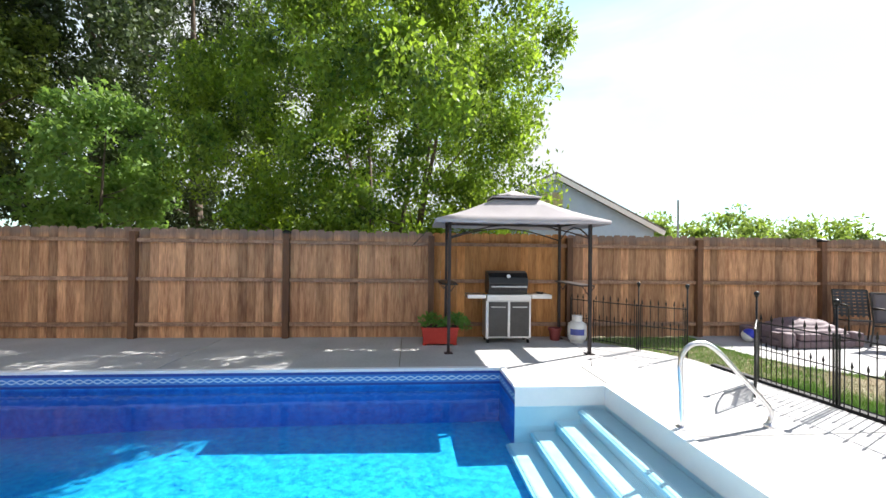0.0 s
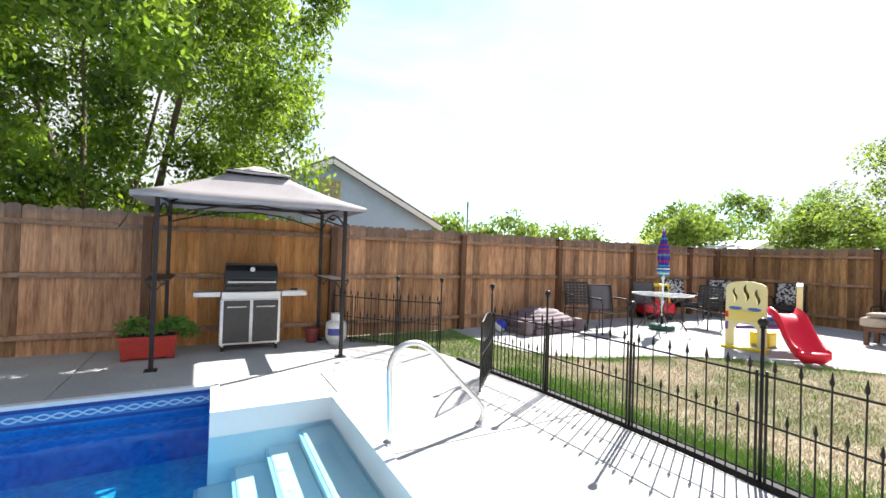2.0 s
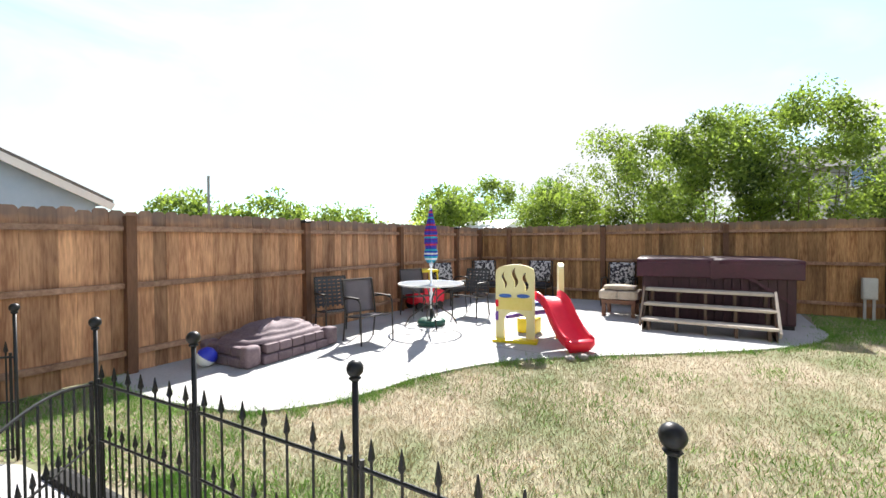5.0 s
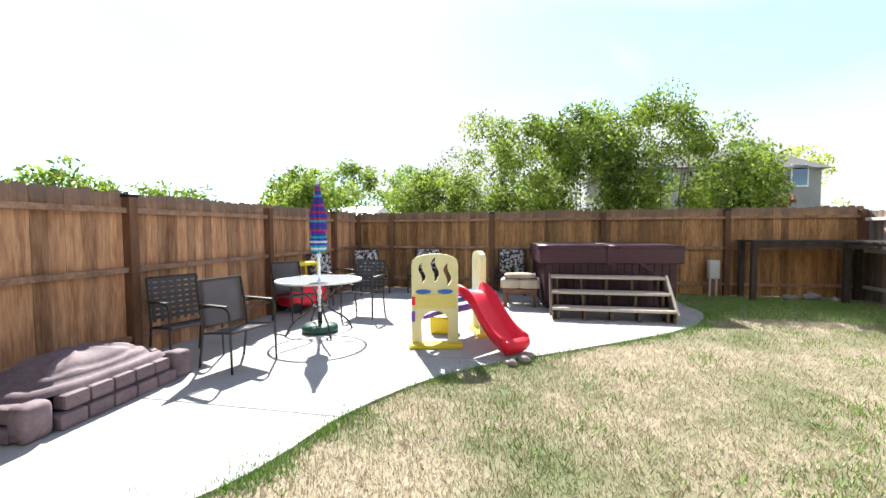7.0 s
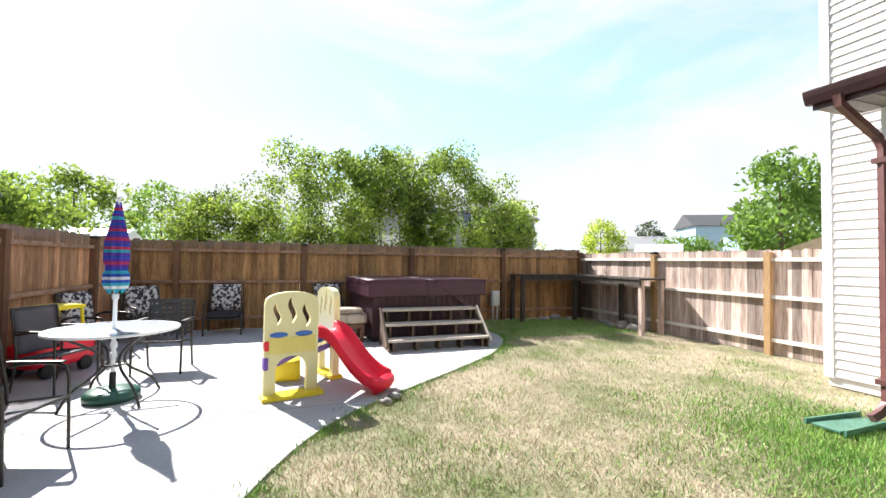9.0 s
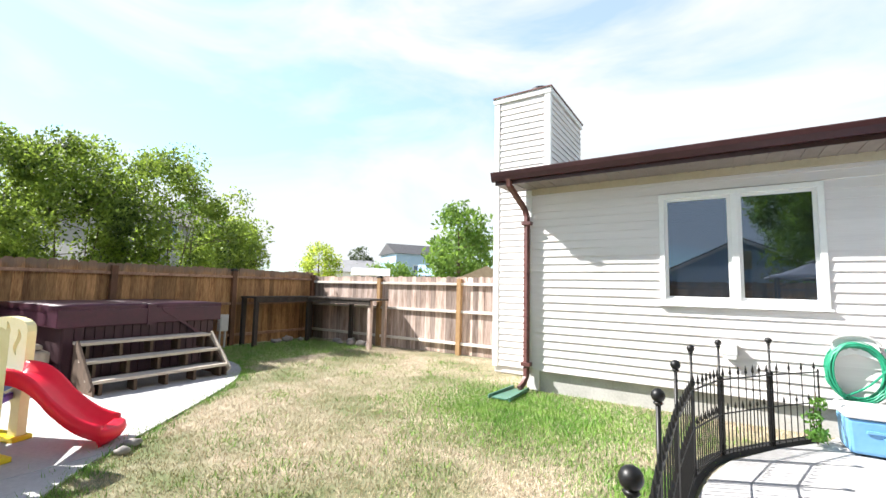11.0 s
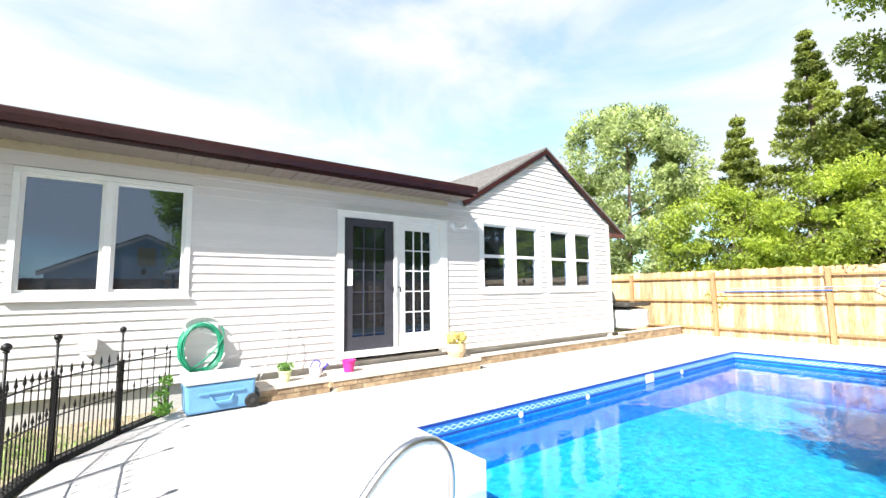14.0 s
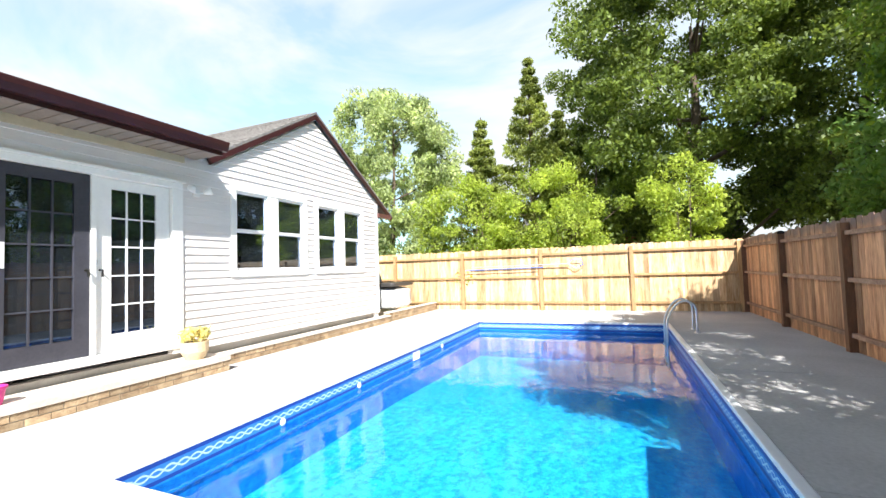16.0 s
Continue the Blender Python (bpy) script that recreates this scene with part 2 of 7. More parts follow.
def border_mat():
    """Printed liner border: a pale double wave on mid blue under a dark blue line."""
    m = mat("liner_border", (0.03, 0.16, 0.50), (0.05, 0.22, 0.58), 6, 0.4)
    n, l = m.node_tree.nodes, m.node_tree.links
    b = n["Principled BSDF"]
    base = b.inputs["Base Color"].links[0].from_socket
    geo, sep = n.new("ShaderNodeNewGeometry"), n.new("ShaderNodeSeparateXYZ")
    l.new(geo.outputs["Position"], sep.inputs[0])

    def op(kind, p, q=None, r=None):
        nd = n.new("ShaderNodeMath")
        nd.operation = kind
        for i, v in enumerate((p, q, r)):
            if v is None:
                continue
            if isinstance(v, (int, float)):
                nd.inputs[i].default_value = v
            else:
                l.new(v, nd.inputs[i])
        return nd.outputs[0]
    s = op("ADD", sep.outputs[0], sep.outputs[1])
    lines = None
    for phase, k in ((0.0, 30.0), (3.14, 30.0)):
        w = op("MULTIPLY", op("SINE", op("MULTIPLY_ADD", s, k, phase)), 0.022)
        d = op("ABSOLUTE", op("SUBTRACT", op("ADD", sep.outputs[2], 0.105), w))
        hit = op("LESS_THAN", d, 0.0075)
        lines = hit if lines is None else op("MAXIMUM", lines, hit)
    dark = op("GREATER_THAN", sep.outputs[2], -0.055)
    dark2 = op("LESS_THAN", sep.outputs[2], -0.155)
    mx = n.new("ShaderNodeMixRGB")
    mx.inputs[2].default_value = (0.45, 0.62, 0.75, 1)
    l.new(lines, mx.inputs[0])
    l.new(base, mx.inputs[1])
    my = n.new("ShaderNodeMixRGB")
    my.inputs[2].default_value = (0.015, 0.045, 0.28, 1)
    l.new(op("MAXIMUM", dark, dark2), my.inputs[0])
    l.new(mx.outputs[0], my.inputs[1])
    l.new(my.outputs[0], b.inputs["Base Color"])
    return m


def ground_mat(name, dry, green, bump=0.5):
    m = mat(name, dry[0], dry[1], 9, 0.95, 0, bump, fine=14)
    n, l = m.node_tree.nodes, m.node_tree.links
    b = n["Principled BSDF"]
    base = b.inputs["Base Color"].links[0].from_socket
    geo, nz, rp, mx = n.new("ShaderNodeNewGeometry"), n.new("ShaderNodeTexNoise"), n.new("ShaderNodeValToRGB"), n.new("ShaderNodeMixRGB")
    nz.inputs["Scale"].default_value, nz.inputs["Detail"].default_value, nz.inputs["Roughness"].default_value = 0.75, 6, 0.65
    l.new(geo.outputs["Position"], nz.inputs["Vector"])
    rp.color_ramp.elements[0].position, rp.color_ramp.elements[1].position = 0.44, 0.62
    l.new(nz.outputs["Fac"], rp.inputs[0])
    l.new(rp.outputs[0], mx.inputs[0])
    l.new(base, mx.inputs[1])
    mx.inputs[2].default_value = (*green, 1)
    l.new(mx.outputs[0], b.inputs["Base Color"])
    return m


CONCRETE = mat("concrete", (0.28, 0.272, 0.265), (0.39, 0.38, 0.37), 1.3, 0.85, 0, 0.25, 0.04, fine=22)
CONCRETE_PALE = mat("pale_patio_concrete", (0.38, 0.37, 0.365), (0.50, 0.49, 0.485), 1.3, 0.85, 0, 0.25, 0.04, fine=22)
CONCRETE_DARK = mat("foundation_concrete", (0.42, 0.41, 0.39), (0.55, 0.54, 0.52), 3, 0.9, 0, 0.3, fine=12)
LAWN = ground_mat("lawn_soil", ((0.36, 0.315, 0.22), (0.24, 0.205, 0.135)), (0.125, 0.15, 0.06))
BLADES = ground_mat("grass_blades", ((0.84, 0.71, 0.56), (0.43, 0.335, 0.235)), (0.365, 0.325, 0.18), 0)
GREENBLADES = mat("green_grass_blades", (0.10, 0.26, 0.028), (0.25, 0.40, 0.075), 3, 0.8)
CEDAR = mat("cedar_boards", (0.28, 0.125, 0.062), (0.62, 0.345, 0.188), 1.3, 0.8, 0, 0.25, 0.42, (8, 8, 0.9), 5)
CEDAR_FRESH = mat("fresh_cedar_boards", (0.34, 0.135, 0.035), (0.60, 0.29, 0.10), 1.6, 0.75, 0, 0.25, 0.3, (8, 8, 0.9), 5)
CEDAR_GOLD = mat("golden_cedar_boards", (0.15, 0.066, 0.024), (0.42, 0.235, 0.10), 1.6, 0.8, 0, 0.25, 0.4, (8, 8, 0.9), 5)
CEDAR_RAIL = mat("cedar_rails", (0.20, 0.105, 0.066), (0.42, 0.26, 0.175), 1.6, 0.8, 0, 0.25, 0.15, (3, 3, 3), 5)


def grey_top(m, z0, z1, grey):
    """Upper ends above the top rail, mixed unevenly to a dark grey-brown."""
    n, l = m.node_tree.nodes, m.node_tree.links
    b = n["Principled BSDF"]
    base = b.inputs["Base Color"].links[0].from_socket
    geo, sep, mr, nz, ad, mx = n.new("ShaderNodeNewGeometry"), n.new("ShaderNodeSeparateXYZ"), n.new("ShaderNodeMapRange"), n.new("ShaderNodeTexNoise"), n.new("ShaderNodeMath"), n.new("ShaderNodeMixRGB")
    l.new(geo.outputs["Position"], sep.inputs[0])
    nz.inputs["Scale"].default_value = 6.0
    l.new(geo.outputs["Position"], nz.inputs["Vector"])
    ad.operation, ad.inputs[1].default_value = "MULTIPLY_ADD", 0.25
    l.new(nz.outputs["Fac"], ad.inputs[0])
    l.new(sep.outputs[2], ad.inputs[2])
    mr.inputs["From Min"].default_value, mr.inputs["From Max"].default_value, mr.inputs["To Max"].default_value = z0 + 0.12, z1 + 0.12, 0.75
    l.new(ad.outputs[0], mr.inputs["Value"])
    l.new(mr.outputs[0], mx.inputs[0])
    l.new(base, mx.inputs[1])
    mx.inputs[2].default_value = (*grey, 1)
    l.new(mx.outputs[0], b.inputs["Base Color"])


grey_top(CEDAR, 1.62, 1.76, (0.16, 0.12, 0.105))
grey_top(CEDAR_GOLD, 1.62, 1.76, (0.17, 0.125, 0.10))
CEDAR_POST = mat("stained_posts", (0.10, 0.045, 0.022), (0.18, 0.085, 0.045), 2, 0.75, 0, 0.25, 0.15, (6, 6, 1), 5)
PINE = mat("pale_pine_boards", (0.38, 0.215, 0.09), (0.72, 0.53, 0.32), 1.4, 0.75, 0, 0.25, 0.36, (8, 8, 0.9), 5)
PINE_POST = mat("pale_pine_posts", (0.30, 0.17, 0.075), (0.46, 0.29, 0.14), 1.4, 0.75, 0, 0.25, 0.1, (6, 6, 1), 5)
GREYWOOD = mat("weathered_boards", (0.22, 0.145, 0.115), (0.56, 0.45, 0.40), 1.1, 0.85, 0, 0.25, 0.5, (8, 8, 0.7), 5)
# rails whitened so that the sun falling on them is part of the colour
SUNLIT_RAIL = mat("sunlit_rails", (0.56, 0.51, 0.46), (0.72, 0.67, 0.62), 2, 0.85, 0, 0.2, 0.1, (2, 6, 6), 5)
DARKWOOD = mat("dark_weathered_wood", (0.07, 0.045, 0.03), (0.15, 0.10, 0.07), 3, 0.85, 0, 0.3, 0.1, (4, 4, 1), 5)
SIDING = mat("vinyl_siding", (0.70, 0.665, 0.66), (0.76, 0.725, 0.72), 1.2, 0.5, 0, 0.04, 0.03, (0.4, 1, 6), 10)
WHITE = mat("white_trim", (0.78, 0.78, 0.78), (0.84, 0.84, 0.83), 4, 0.45, 0, 0.03)
TANTRIM = mat("tan_frieze", (0.50, 0.43, 0.30), (0.57, 0.50, 0.36), 4, 0.6)
MAROON = mat("maroon_metal", (0.036, 0.010, 0.012), (0.052, 0.016, 0.018), 4, 0.35, 0, 0.02)
MAROON_SPOUT = mat("brown_downspout", (0.10, 0.038, 0.036), (0.145, 0.06, 0.055), 4, 0.45)
SOFFIT = mat("soffit", (0.20, 0.165, 0.145), (0.26, 0.22, 0.195), 5, 0.6)
SHINGLE = mat("roof_shingle", (0.13, 0.12, 0.115), (0.21, 0.20, 0.19), 14, 0.95, 0, 0.6, 0.15, fine=5)
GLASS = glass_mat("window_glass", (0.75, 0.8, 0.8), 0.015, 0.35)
DARKROOM = mat("room_shade", (0.035, 0.035, 0.04), (0.06, 0.06, 0.065), 2, 0.9)
PALEBLIND = mat("pale_window_blind", (0.26, 0.29, 0.29), (0.33, 0.36, 0.36), 5, 0.6)
# dark blue cast paints the reflected sky into the slats
BLIND = mat("window_blind", (0.055, 0.065, 0.10), (0.08, 0.09, 0.13), 5, 0.6)
GREYDOOR = mat("grey_screen_door", (0.032, 0.032, 0.044), (0.05, 0.05, 0.064), 5, 0.55)
BRICK = mat("brick", (0.23, 0.145, 0.08), (0.46, 0.35, 0.22), 9, 0.85, 0, 0.4, 0.25)
# dark walls, pale floor: pool shade and sunlight put into one liner's colours
LINER = mat("shaded_blue_liner", (0.005, 0.13, 0.50), (0.016, 0.27, 0.71), 11, 0.4, 0, 0.0, fine=3)
LINER_FLOOR = mat("sunlit_blue_liner_floor", (0.008, 0.30, 0.70), (0.05, 0.66, 0.92), 14, 0.4, 0, 0.0, fine=3)
BORDER = border_mat()
COPING = mat("white_coping", (0.72, 0.74, 0.78), (0.80, 0.81, 0.84), 3, 0.4, 0, 0.03)
STEPMAT = mat("white_step_plastic", (0.86, 0.89, 0.90), (0.90, 0.92, 0.93), 3, 0.35)
WATER = water_mat()
BLACKIRON = mat("black_iron", (0.010, 0.010, 0.011), (0.022, 0.021, 0.020), 20, 0.42, 0.4, 0.05)
BARK = mat("bark", (0.07, 0.05, 0.035), (0.16, 0.12, 0.09), 6, 0.95, 0, 0.6, 0, (1, 1, 0.3))
LEAF_LIGHT = leaf_mat("leaves_light", (0.045, 0.125, 0.012), (0.19, 0.31, 0.03), 0.42)
# wide near-black to bright ranges put crown shade and sun into the leaves
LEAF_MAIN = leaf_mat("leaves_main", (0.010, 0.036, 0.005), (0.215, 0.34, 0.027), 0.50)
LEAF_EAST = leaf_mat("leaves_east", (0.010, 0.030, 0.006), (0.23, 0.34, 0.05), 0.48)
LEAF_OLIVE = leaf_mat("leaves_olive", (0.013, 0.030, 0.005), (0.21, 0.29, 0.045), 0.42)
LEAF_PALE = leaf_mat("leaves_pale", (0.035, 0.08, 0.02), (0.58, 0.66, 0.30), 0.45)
LEAF_MID = leaf_mat("leaves_mid", (0.055, 0.13, 0.02), (0.17, 0.28, 0.05), 0.42)
# near-black colour puts the tall trees' backlit shade into the leaves
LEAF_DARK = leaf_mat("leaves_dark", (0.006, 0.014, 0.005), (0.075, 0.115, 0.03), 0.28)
LEAF_YELLOW = leaf_mat("leaves_yellow_green", (0.07, 0.13, 0.012), (0.50, 0.60, 0.09), 0.45)
CONIFER = leaf_mat("conifer_needles", (0.04, 0.062, 0.012), (0.34, 0.40, 0.08), 0.30)

# ---- ground ----
PX0, PX1, PY0, PY1 = -5.80, 2.32, 1.20, 5.25
SX1, SY0, SY1 = 3.33, 2.32, 4.48
R = 400.0
gx, gy = [-R, PX0 - 0.02, SX1 + 0.05, R], [-R, PY0 - 0.02, PY1 + 0.02, R]
gv = [(x, y, -0.02) for y in gy for x in gx]
gf = [(j * 4 + i, j * 4 + i + 1, j * 4 + i + 5, j * 4 + i + 4) for j in range(3) for i in range(3) if not (i == 1 and j == 1)]
tagged(link_mesh("ground", gv, gf, LAWN), "dry yellow-green lawn and open ground round the yard", "ground", kind="structure")

deck = empty("pavement", label="pale sunlit concrete pool deck in large slabs with joints", category="pavement", kind="structure")
patio = empty("pavement", label="pale concrete patio with a curved edge along the lawn", category="pavement", kind="structure")


def slab(poly, parent):
    bm = prism(poly, -0.12, 0.0)
    top = [e for e in bm.edges if all(v.co.z > -0.01 for v in e.verts)]
    bmesh.ops.bevel(bm, geom=top, offset=0.008, segments=2, profile=0.5, affect="EDGES")
    return part("concrete_slab", bm, CONCRETE_PALE if parent.name.startswith("pavement") else CONCRETE, parent)


def rect(x0, x1, y0, y1, g=0.004):
    return [(x0 + g, y0 + g), (x1 - g, y0 + g), (x1 - g, y1 - g), (x0 + g, y1 - g)]


CO = 0.085
for x0, x1 in ((-8.5, -4.9), (-4.9, -1.9), (-1.9, 1.05)):
    slab(rect(x0, x1, PY1 + CO, 7.40), deck)
slab([(1.054, PY1 + CO), (3.55, PY1 + CO), (3.85, 6.02), (3.85, 7.40), (1.054, 7.40)], deck)
slab([(3.56, PY1 + CO), (5.20, PY1 + CO), (5.17, 5.62), (4.98, 5.98), (4.69, 6.35), (4.36, 6.70), (4.12, 7.0), (3.95, 7.40), (3.858, 7.40), (3.858, 6.02)], deck)
for x0, x1 in ((-8.5, -5.0), (-5.0, -2.1), (-2.1, 0.8), (0.8, 3.4)):
    slab(rect(x0, x1, -1.2, PY0 - CO), deck)
slab([(3.404, -1.2), (4.12, -1.2), (4.20, -1.0), (4.68, -0.40), (5.09, 0.25), (5.21, 0.66), (5.27, 1.0), (5.29, PY0 - CO), (3.404, PY0 - CO)], deck)
slab(rect(-8.5, PX0 - CO, PY0 - CO, PY1 + CO), deck)
slab(rect(PX1 + CO, SX1 + CO, PY0 - CO, SY0 - CO), deck)
slab(rect(PX1 + CO, SX1 + CO, SY1 + CO, PY1 + CO), deck)
slab([(SX1 + CO + .004, PY0 - CO), (5.29, PY0 - CO), (5.34, 2.3), (5.33, 3.2), (SX1 + CO + .004, 3.2)], deck)
slab([(SX1 + CO + .004, 3.208), (5.33, 3.208), (5.30, 3.9), (5.23, 4.65), (5.20, PY1 + CO), (SX1 + CO + .004, PY1 + CO)], deck)
edge = [(p.x, p.y) for p in smooth_pts([(6.25, 7.36, 0), (6.18, 6.3, 0), (6.45, 5.2, 0), (6.94, 4.74, 0), (7.40, 4.55, 0), (7.98, 4.42, 0), (8.78, 4.03, 0), (9.40, 3.50, 0), (10.12, 2.58, 0), (10.85, 1.65, 0), (11.5, 0.95, 0), (12.28, 0.42, 0), (12.9, 0.25, 0), (13.4, 0.3, 0)], 4)]
cut = next(i for i, p in enumerate(edge) if p[0] > 9.5)
cut0 = next(i for i, p in enumerate(edge) if p[0] > 7.9)
slab(edge[:cut0 + 1] + [(edge[cut0][0], 7.36)], patio)
slab([(edge[cut0][0] + .008, 7.36), (edge[cut0][0] + .008, edge[cut0][1])] + edge[cut0 + 1:cut + 1] + [(edge[cut][0], 7.36)], patio)
slab([(edge[cut][0] + .008, 7.36), (edge[cut][0] + .008, edge[cut][1])] + edge[cut + 1:] + [(14.88, 0.3), (14.88, 7.36)], patio)


def in_poly(xs, ys, poly):
    inside = np.zeros(len(xs), bool)
    for (x0, y0), (x1, y1) in zip(poly, poly[1:] + poly[:1]):
        if y0 == y1:
            continue
        c = ((ys < y0) != (ys < y1)) & (xs < (x1 - x0) * (ys - y0) / (y1 - y0) + x0)
        inside ^= c
    return inside


def blades(name, xs, ys, length, width, material, label, z=-0.02, seed=1):
    rg = np.random.default_rng(seed)
    n = len(xs)
    a = rg.uniform(0, 2 * np.pi, n)
    L = length * rg.uniform(0.45, 1.25, n)
    w = width * rg.uniform(0.6, 1.3, n)
    lean, la = rg.uniform(0.1, 1.1, n), rg.uniform(0, 2 * np.pi, n)
    v = np.empty((n, 3, 3))
    v[:, 0] = np.stack([xs - w * np.cos(a), ys - w * np.sin(a), np.full(n, z)], 1)
    v[:, 1] = np.stack([xs + w * np.cos(a), ys + w * np.sin(a), np.full(n, z)], 1)
    v[:, 2] = np.stack([xs + L * np.sin(lean) * np.cos(la), ys + L * np.sin(lean) * np.sin(la), z + L * np.cos(lean)], 1)
    me = bpy.data.meshes.new(name)
    me.vertices.add(3 * n)
    me.vertices.foreach_set("co", v.ravel())
    me.loops.add(3 * n)
    me.loops.foreach_set("vertex_index", np.arange(3 * n))
    me.polygons.add(n)
    me.polygons.foreach_set("loop_start", np.arange(0, 3 * n, 3))
    me.update(calc_edges=True)
    me.materials.append(material)
    return tagged(new(name, me), label, "grass", kind="stuff")


LAWN_POLY = [(5.42, 4.72)] + [(5.30, 5.3), (5.22, 5.68), (4.75, 6.35), (4.0, 7.3), (6.15, 7.3)] + edge + [(14.8, 0.2), (14.85, -3.25), (8.6, -3.25), (7.5, -1.2), (4.25, -1.2), (4.76, -0.40), (5.18, 0.25), (5.35, 1.0), (5.41, 2.8)]
rg = np.random.default_rng(7)
bx, by = rg.uniform(4.0, 14.9, 620000), rg.uniform(-3.3, 7.3, 620000)
near = 0.35 + 0.65 * np.exp(-((bx - 6.5) ** 2 + (by - 3.0) ** 2) / 14)
keep = in_poly(bx, by, LAWN_POLY) & (rg.uniform(0, 1, len(bx)) < near)
bx, by = bx[keep], by[keep]
blades("lawn_grass", bx, by, 0.036, 0.0030, BLADES, "short dry straw-coloured lawn grass with green patches", seed=2)
# fresher, taller grass along the patio edge, the fence and the downspout
ex, ey = [], []
for i, (p, q) in enumerate(zip(edge, edge[1:])):
    lush = 0.5 + 0.5 * math.sin(i * 1.9 + math.sin(i * 0.7) * 2)
    for k in range(int(60 + 330 * lush)):
        t = random.random()
        off = random.gauss(0.0, 0.035 + 0.09 * lush)
        d = Vector((q[0] - p[0], q[1] - p[1])).normalized()
        ex.append(p[0] + (q[0] - p[0]) * t + d.y * off)
        ey.append(p[1] + (q[1] - p[1]) * t - d.x * off)
tuft = np.array([ex, ey])
ok = np.ones(tuft.shape[1], bool)
gxs, gys = rg.normal(7.0, 0.85, 27000), rg.normal(-0.1, 0.65, 27000)
fx, fy = 5.45 + abs(rg.normal(0, 0.26, 14000)), rg.uniform(0.9, 4.7, 14000)
hx, hy = rg.uniform(4.2, 6.2, 12000), rg.uniform(4.7, 7.2, 12000)
sx, sy = rg.uniform(12.4, 14.8, 16000), rg.uniform(-2.9, 0.3, 16000)
cx, cy = np.repeat(rg.uniform(6.0, 14.0, 90), 130), np.repeat(rg.uniform(-2.8, 5.0, 90), 130)
cx, cy = cx + rg.normal(0, 0.16, len(cx)), cy + rg.normal(0, 0.16, len(cy))
ax, ay = np.concatenate([tuft[0][ok], gxs, fx, hx, sx, cx]), np.concatenate([tuft[1][ok], gys, fy, hy, sy, cy])
ok = in_poly(ax, ay, LAWN_POLY)
ok[:len(tuft[0])] |= rg.uniform(0, 1, len(tuft[0])) < 0.25
blades("green_grass", ax[ok], ay[ok], 0.062, 0.0042, GREENBLADES, "greener longer grass tufts along the lawn edges", seed=3)
# ---- pool ----
pool = empty("pool", label="in-ground pool with a blue vinyl liner, wave border and white coping", category="pool", kind="structure")
WZ = -0.20
FZ0, FZ1 = -0.66, -0.84
bm = bmesh.new()


def quad(bm, *ps, mi=0):
    f = bm.faces.new([bm.verts.new(p) for p in ps])
    f.material_index = mi
    return f


def pool_wall(x0, y0, x1, y1, z0=-0.02, zb=-0.185, f0=FZ0, f1=FZ0):
    quad(bm, (x0, y0, z0), (x1, y1, z0), (x1, y1, zb), (x0, y0, zb), mi=1)
    quad(bm, (x0, y0, zb), (x1, y1, zb), (x1, y1, f1), (x0, y0, f0))


pool_wall(PX0, PY1, PX1, PY1, f0=FZ1, f1=FZ0)
pool_wall(PX1, PY0, PX0, PY0, f0=FZ0, f1=FZ1)
pool_wall(PX0, PY0, PX0, PY1, f0=FZ1, f1=FZ1)
pool_wall(PX1, PY1, PX1, SY1)
pool_wall(PX1, SY0, PX1, PY0)
quad(bm, (PX1, SY0, -0.60), (PX1, SY1, -0.60), (PX1, SY1, FZ0), (PX1, SY0, FZ0))
mx = -1.6
quad(bm, (PX1, PY0, FZ0), (mx, PY0, FZ0 - 0.02), (mx, PY1, FZ0 - 0.02), (PX1, PY1, FZ0), mi=2)
quad(bm, (mx, PY0, FZ0 - 0.02), (PX0, PY0, FZ1), (PX0, PY1, FZ1), (mx, PY1, FZ0 - 0.02), mi=2)
liner = part("liner", bm, [LINER, BORDER, LINER_FLOOR], pool, "blue vinyl pool liner with a wave border")
ledge = bmesh.new()
for a, b in (((PX0, PY1 - 0.012, -0.285), (PX1, PY1 - 0.012, -0.285)), ((PX0, PY0 + 0.012, -0.285), (PX1, PY0 + 0.012, -0.285)), ((PX0 + 0.012, PY0, -0.285), (PX0 + 0.012, PY1, -0.285))):
    tube([a, b], 0.014, ledge, 6)
part("liner_bead", ledge, LINER, pool)
COP = [((PX0 - CO, PY1, 0), (PX1 + CO, PY1 + CO, 0)), ((PX0 - CO, PY0 - CO, 0), (PX1 + CO, PY0, 0)), ((PX0 - CO, PY0, 0), (PX0, PY1, 0)), ((PX1, SY1 + CO, 0), (PX1 + CO, PY1, 0)), ((PX1, PY0, 0), (PX1 + CO, SY0 - CO, 0))]
for (x0, y0, _), (x1, y1, _) in COP:
    part("coping", box(x0, x1, y0, y1, -0.035, 0.018), COPING, pool, "white rounded pool coping", bevel=0.014)
# white moulded steps in a bay of their own
steps = empty("pool_steps", label="white moulded plastic pool steps under clear water", category="steps", kind="")
NT = 4
for i in range(NT):
    x1 = SX1 - i * 0.265
    z = -0.24 - i * 0.115
    part("tread", box(x1 - 0.285, x1 - 0.022 if i else SX1, SY0, SY1, -0.9, z), STEPMAT, steps, bevel=0.02)
    # strip paints the riser's shaded, water-tinted cyan below each tread
    part("riser_shade", box(x1 - 0.31, x1 - 0.2852, SY0 + 0.02, SY1 - 0.02, z - 0.04, z - 0.008), mat("riser_shade_cyan", (0.50, 0.74, 0.84), (0.56, 0.78, 0.86), 5, 0.4) if i == 0 else bpy.data.materials["riser_shade_cyan"], steps)
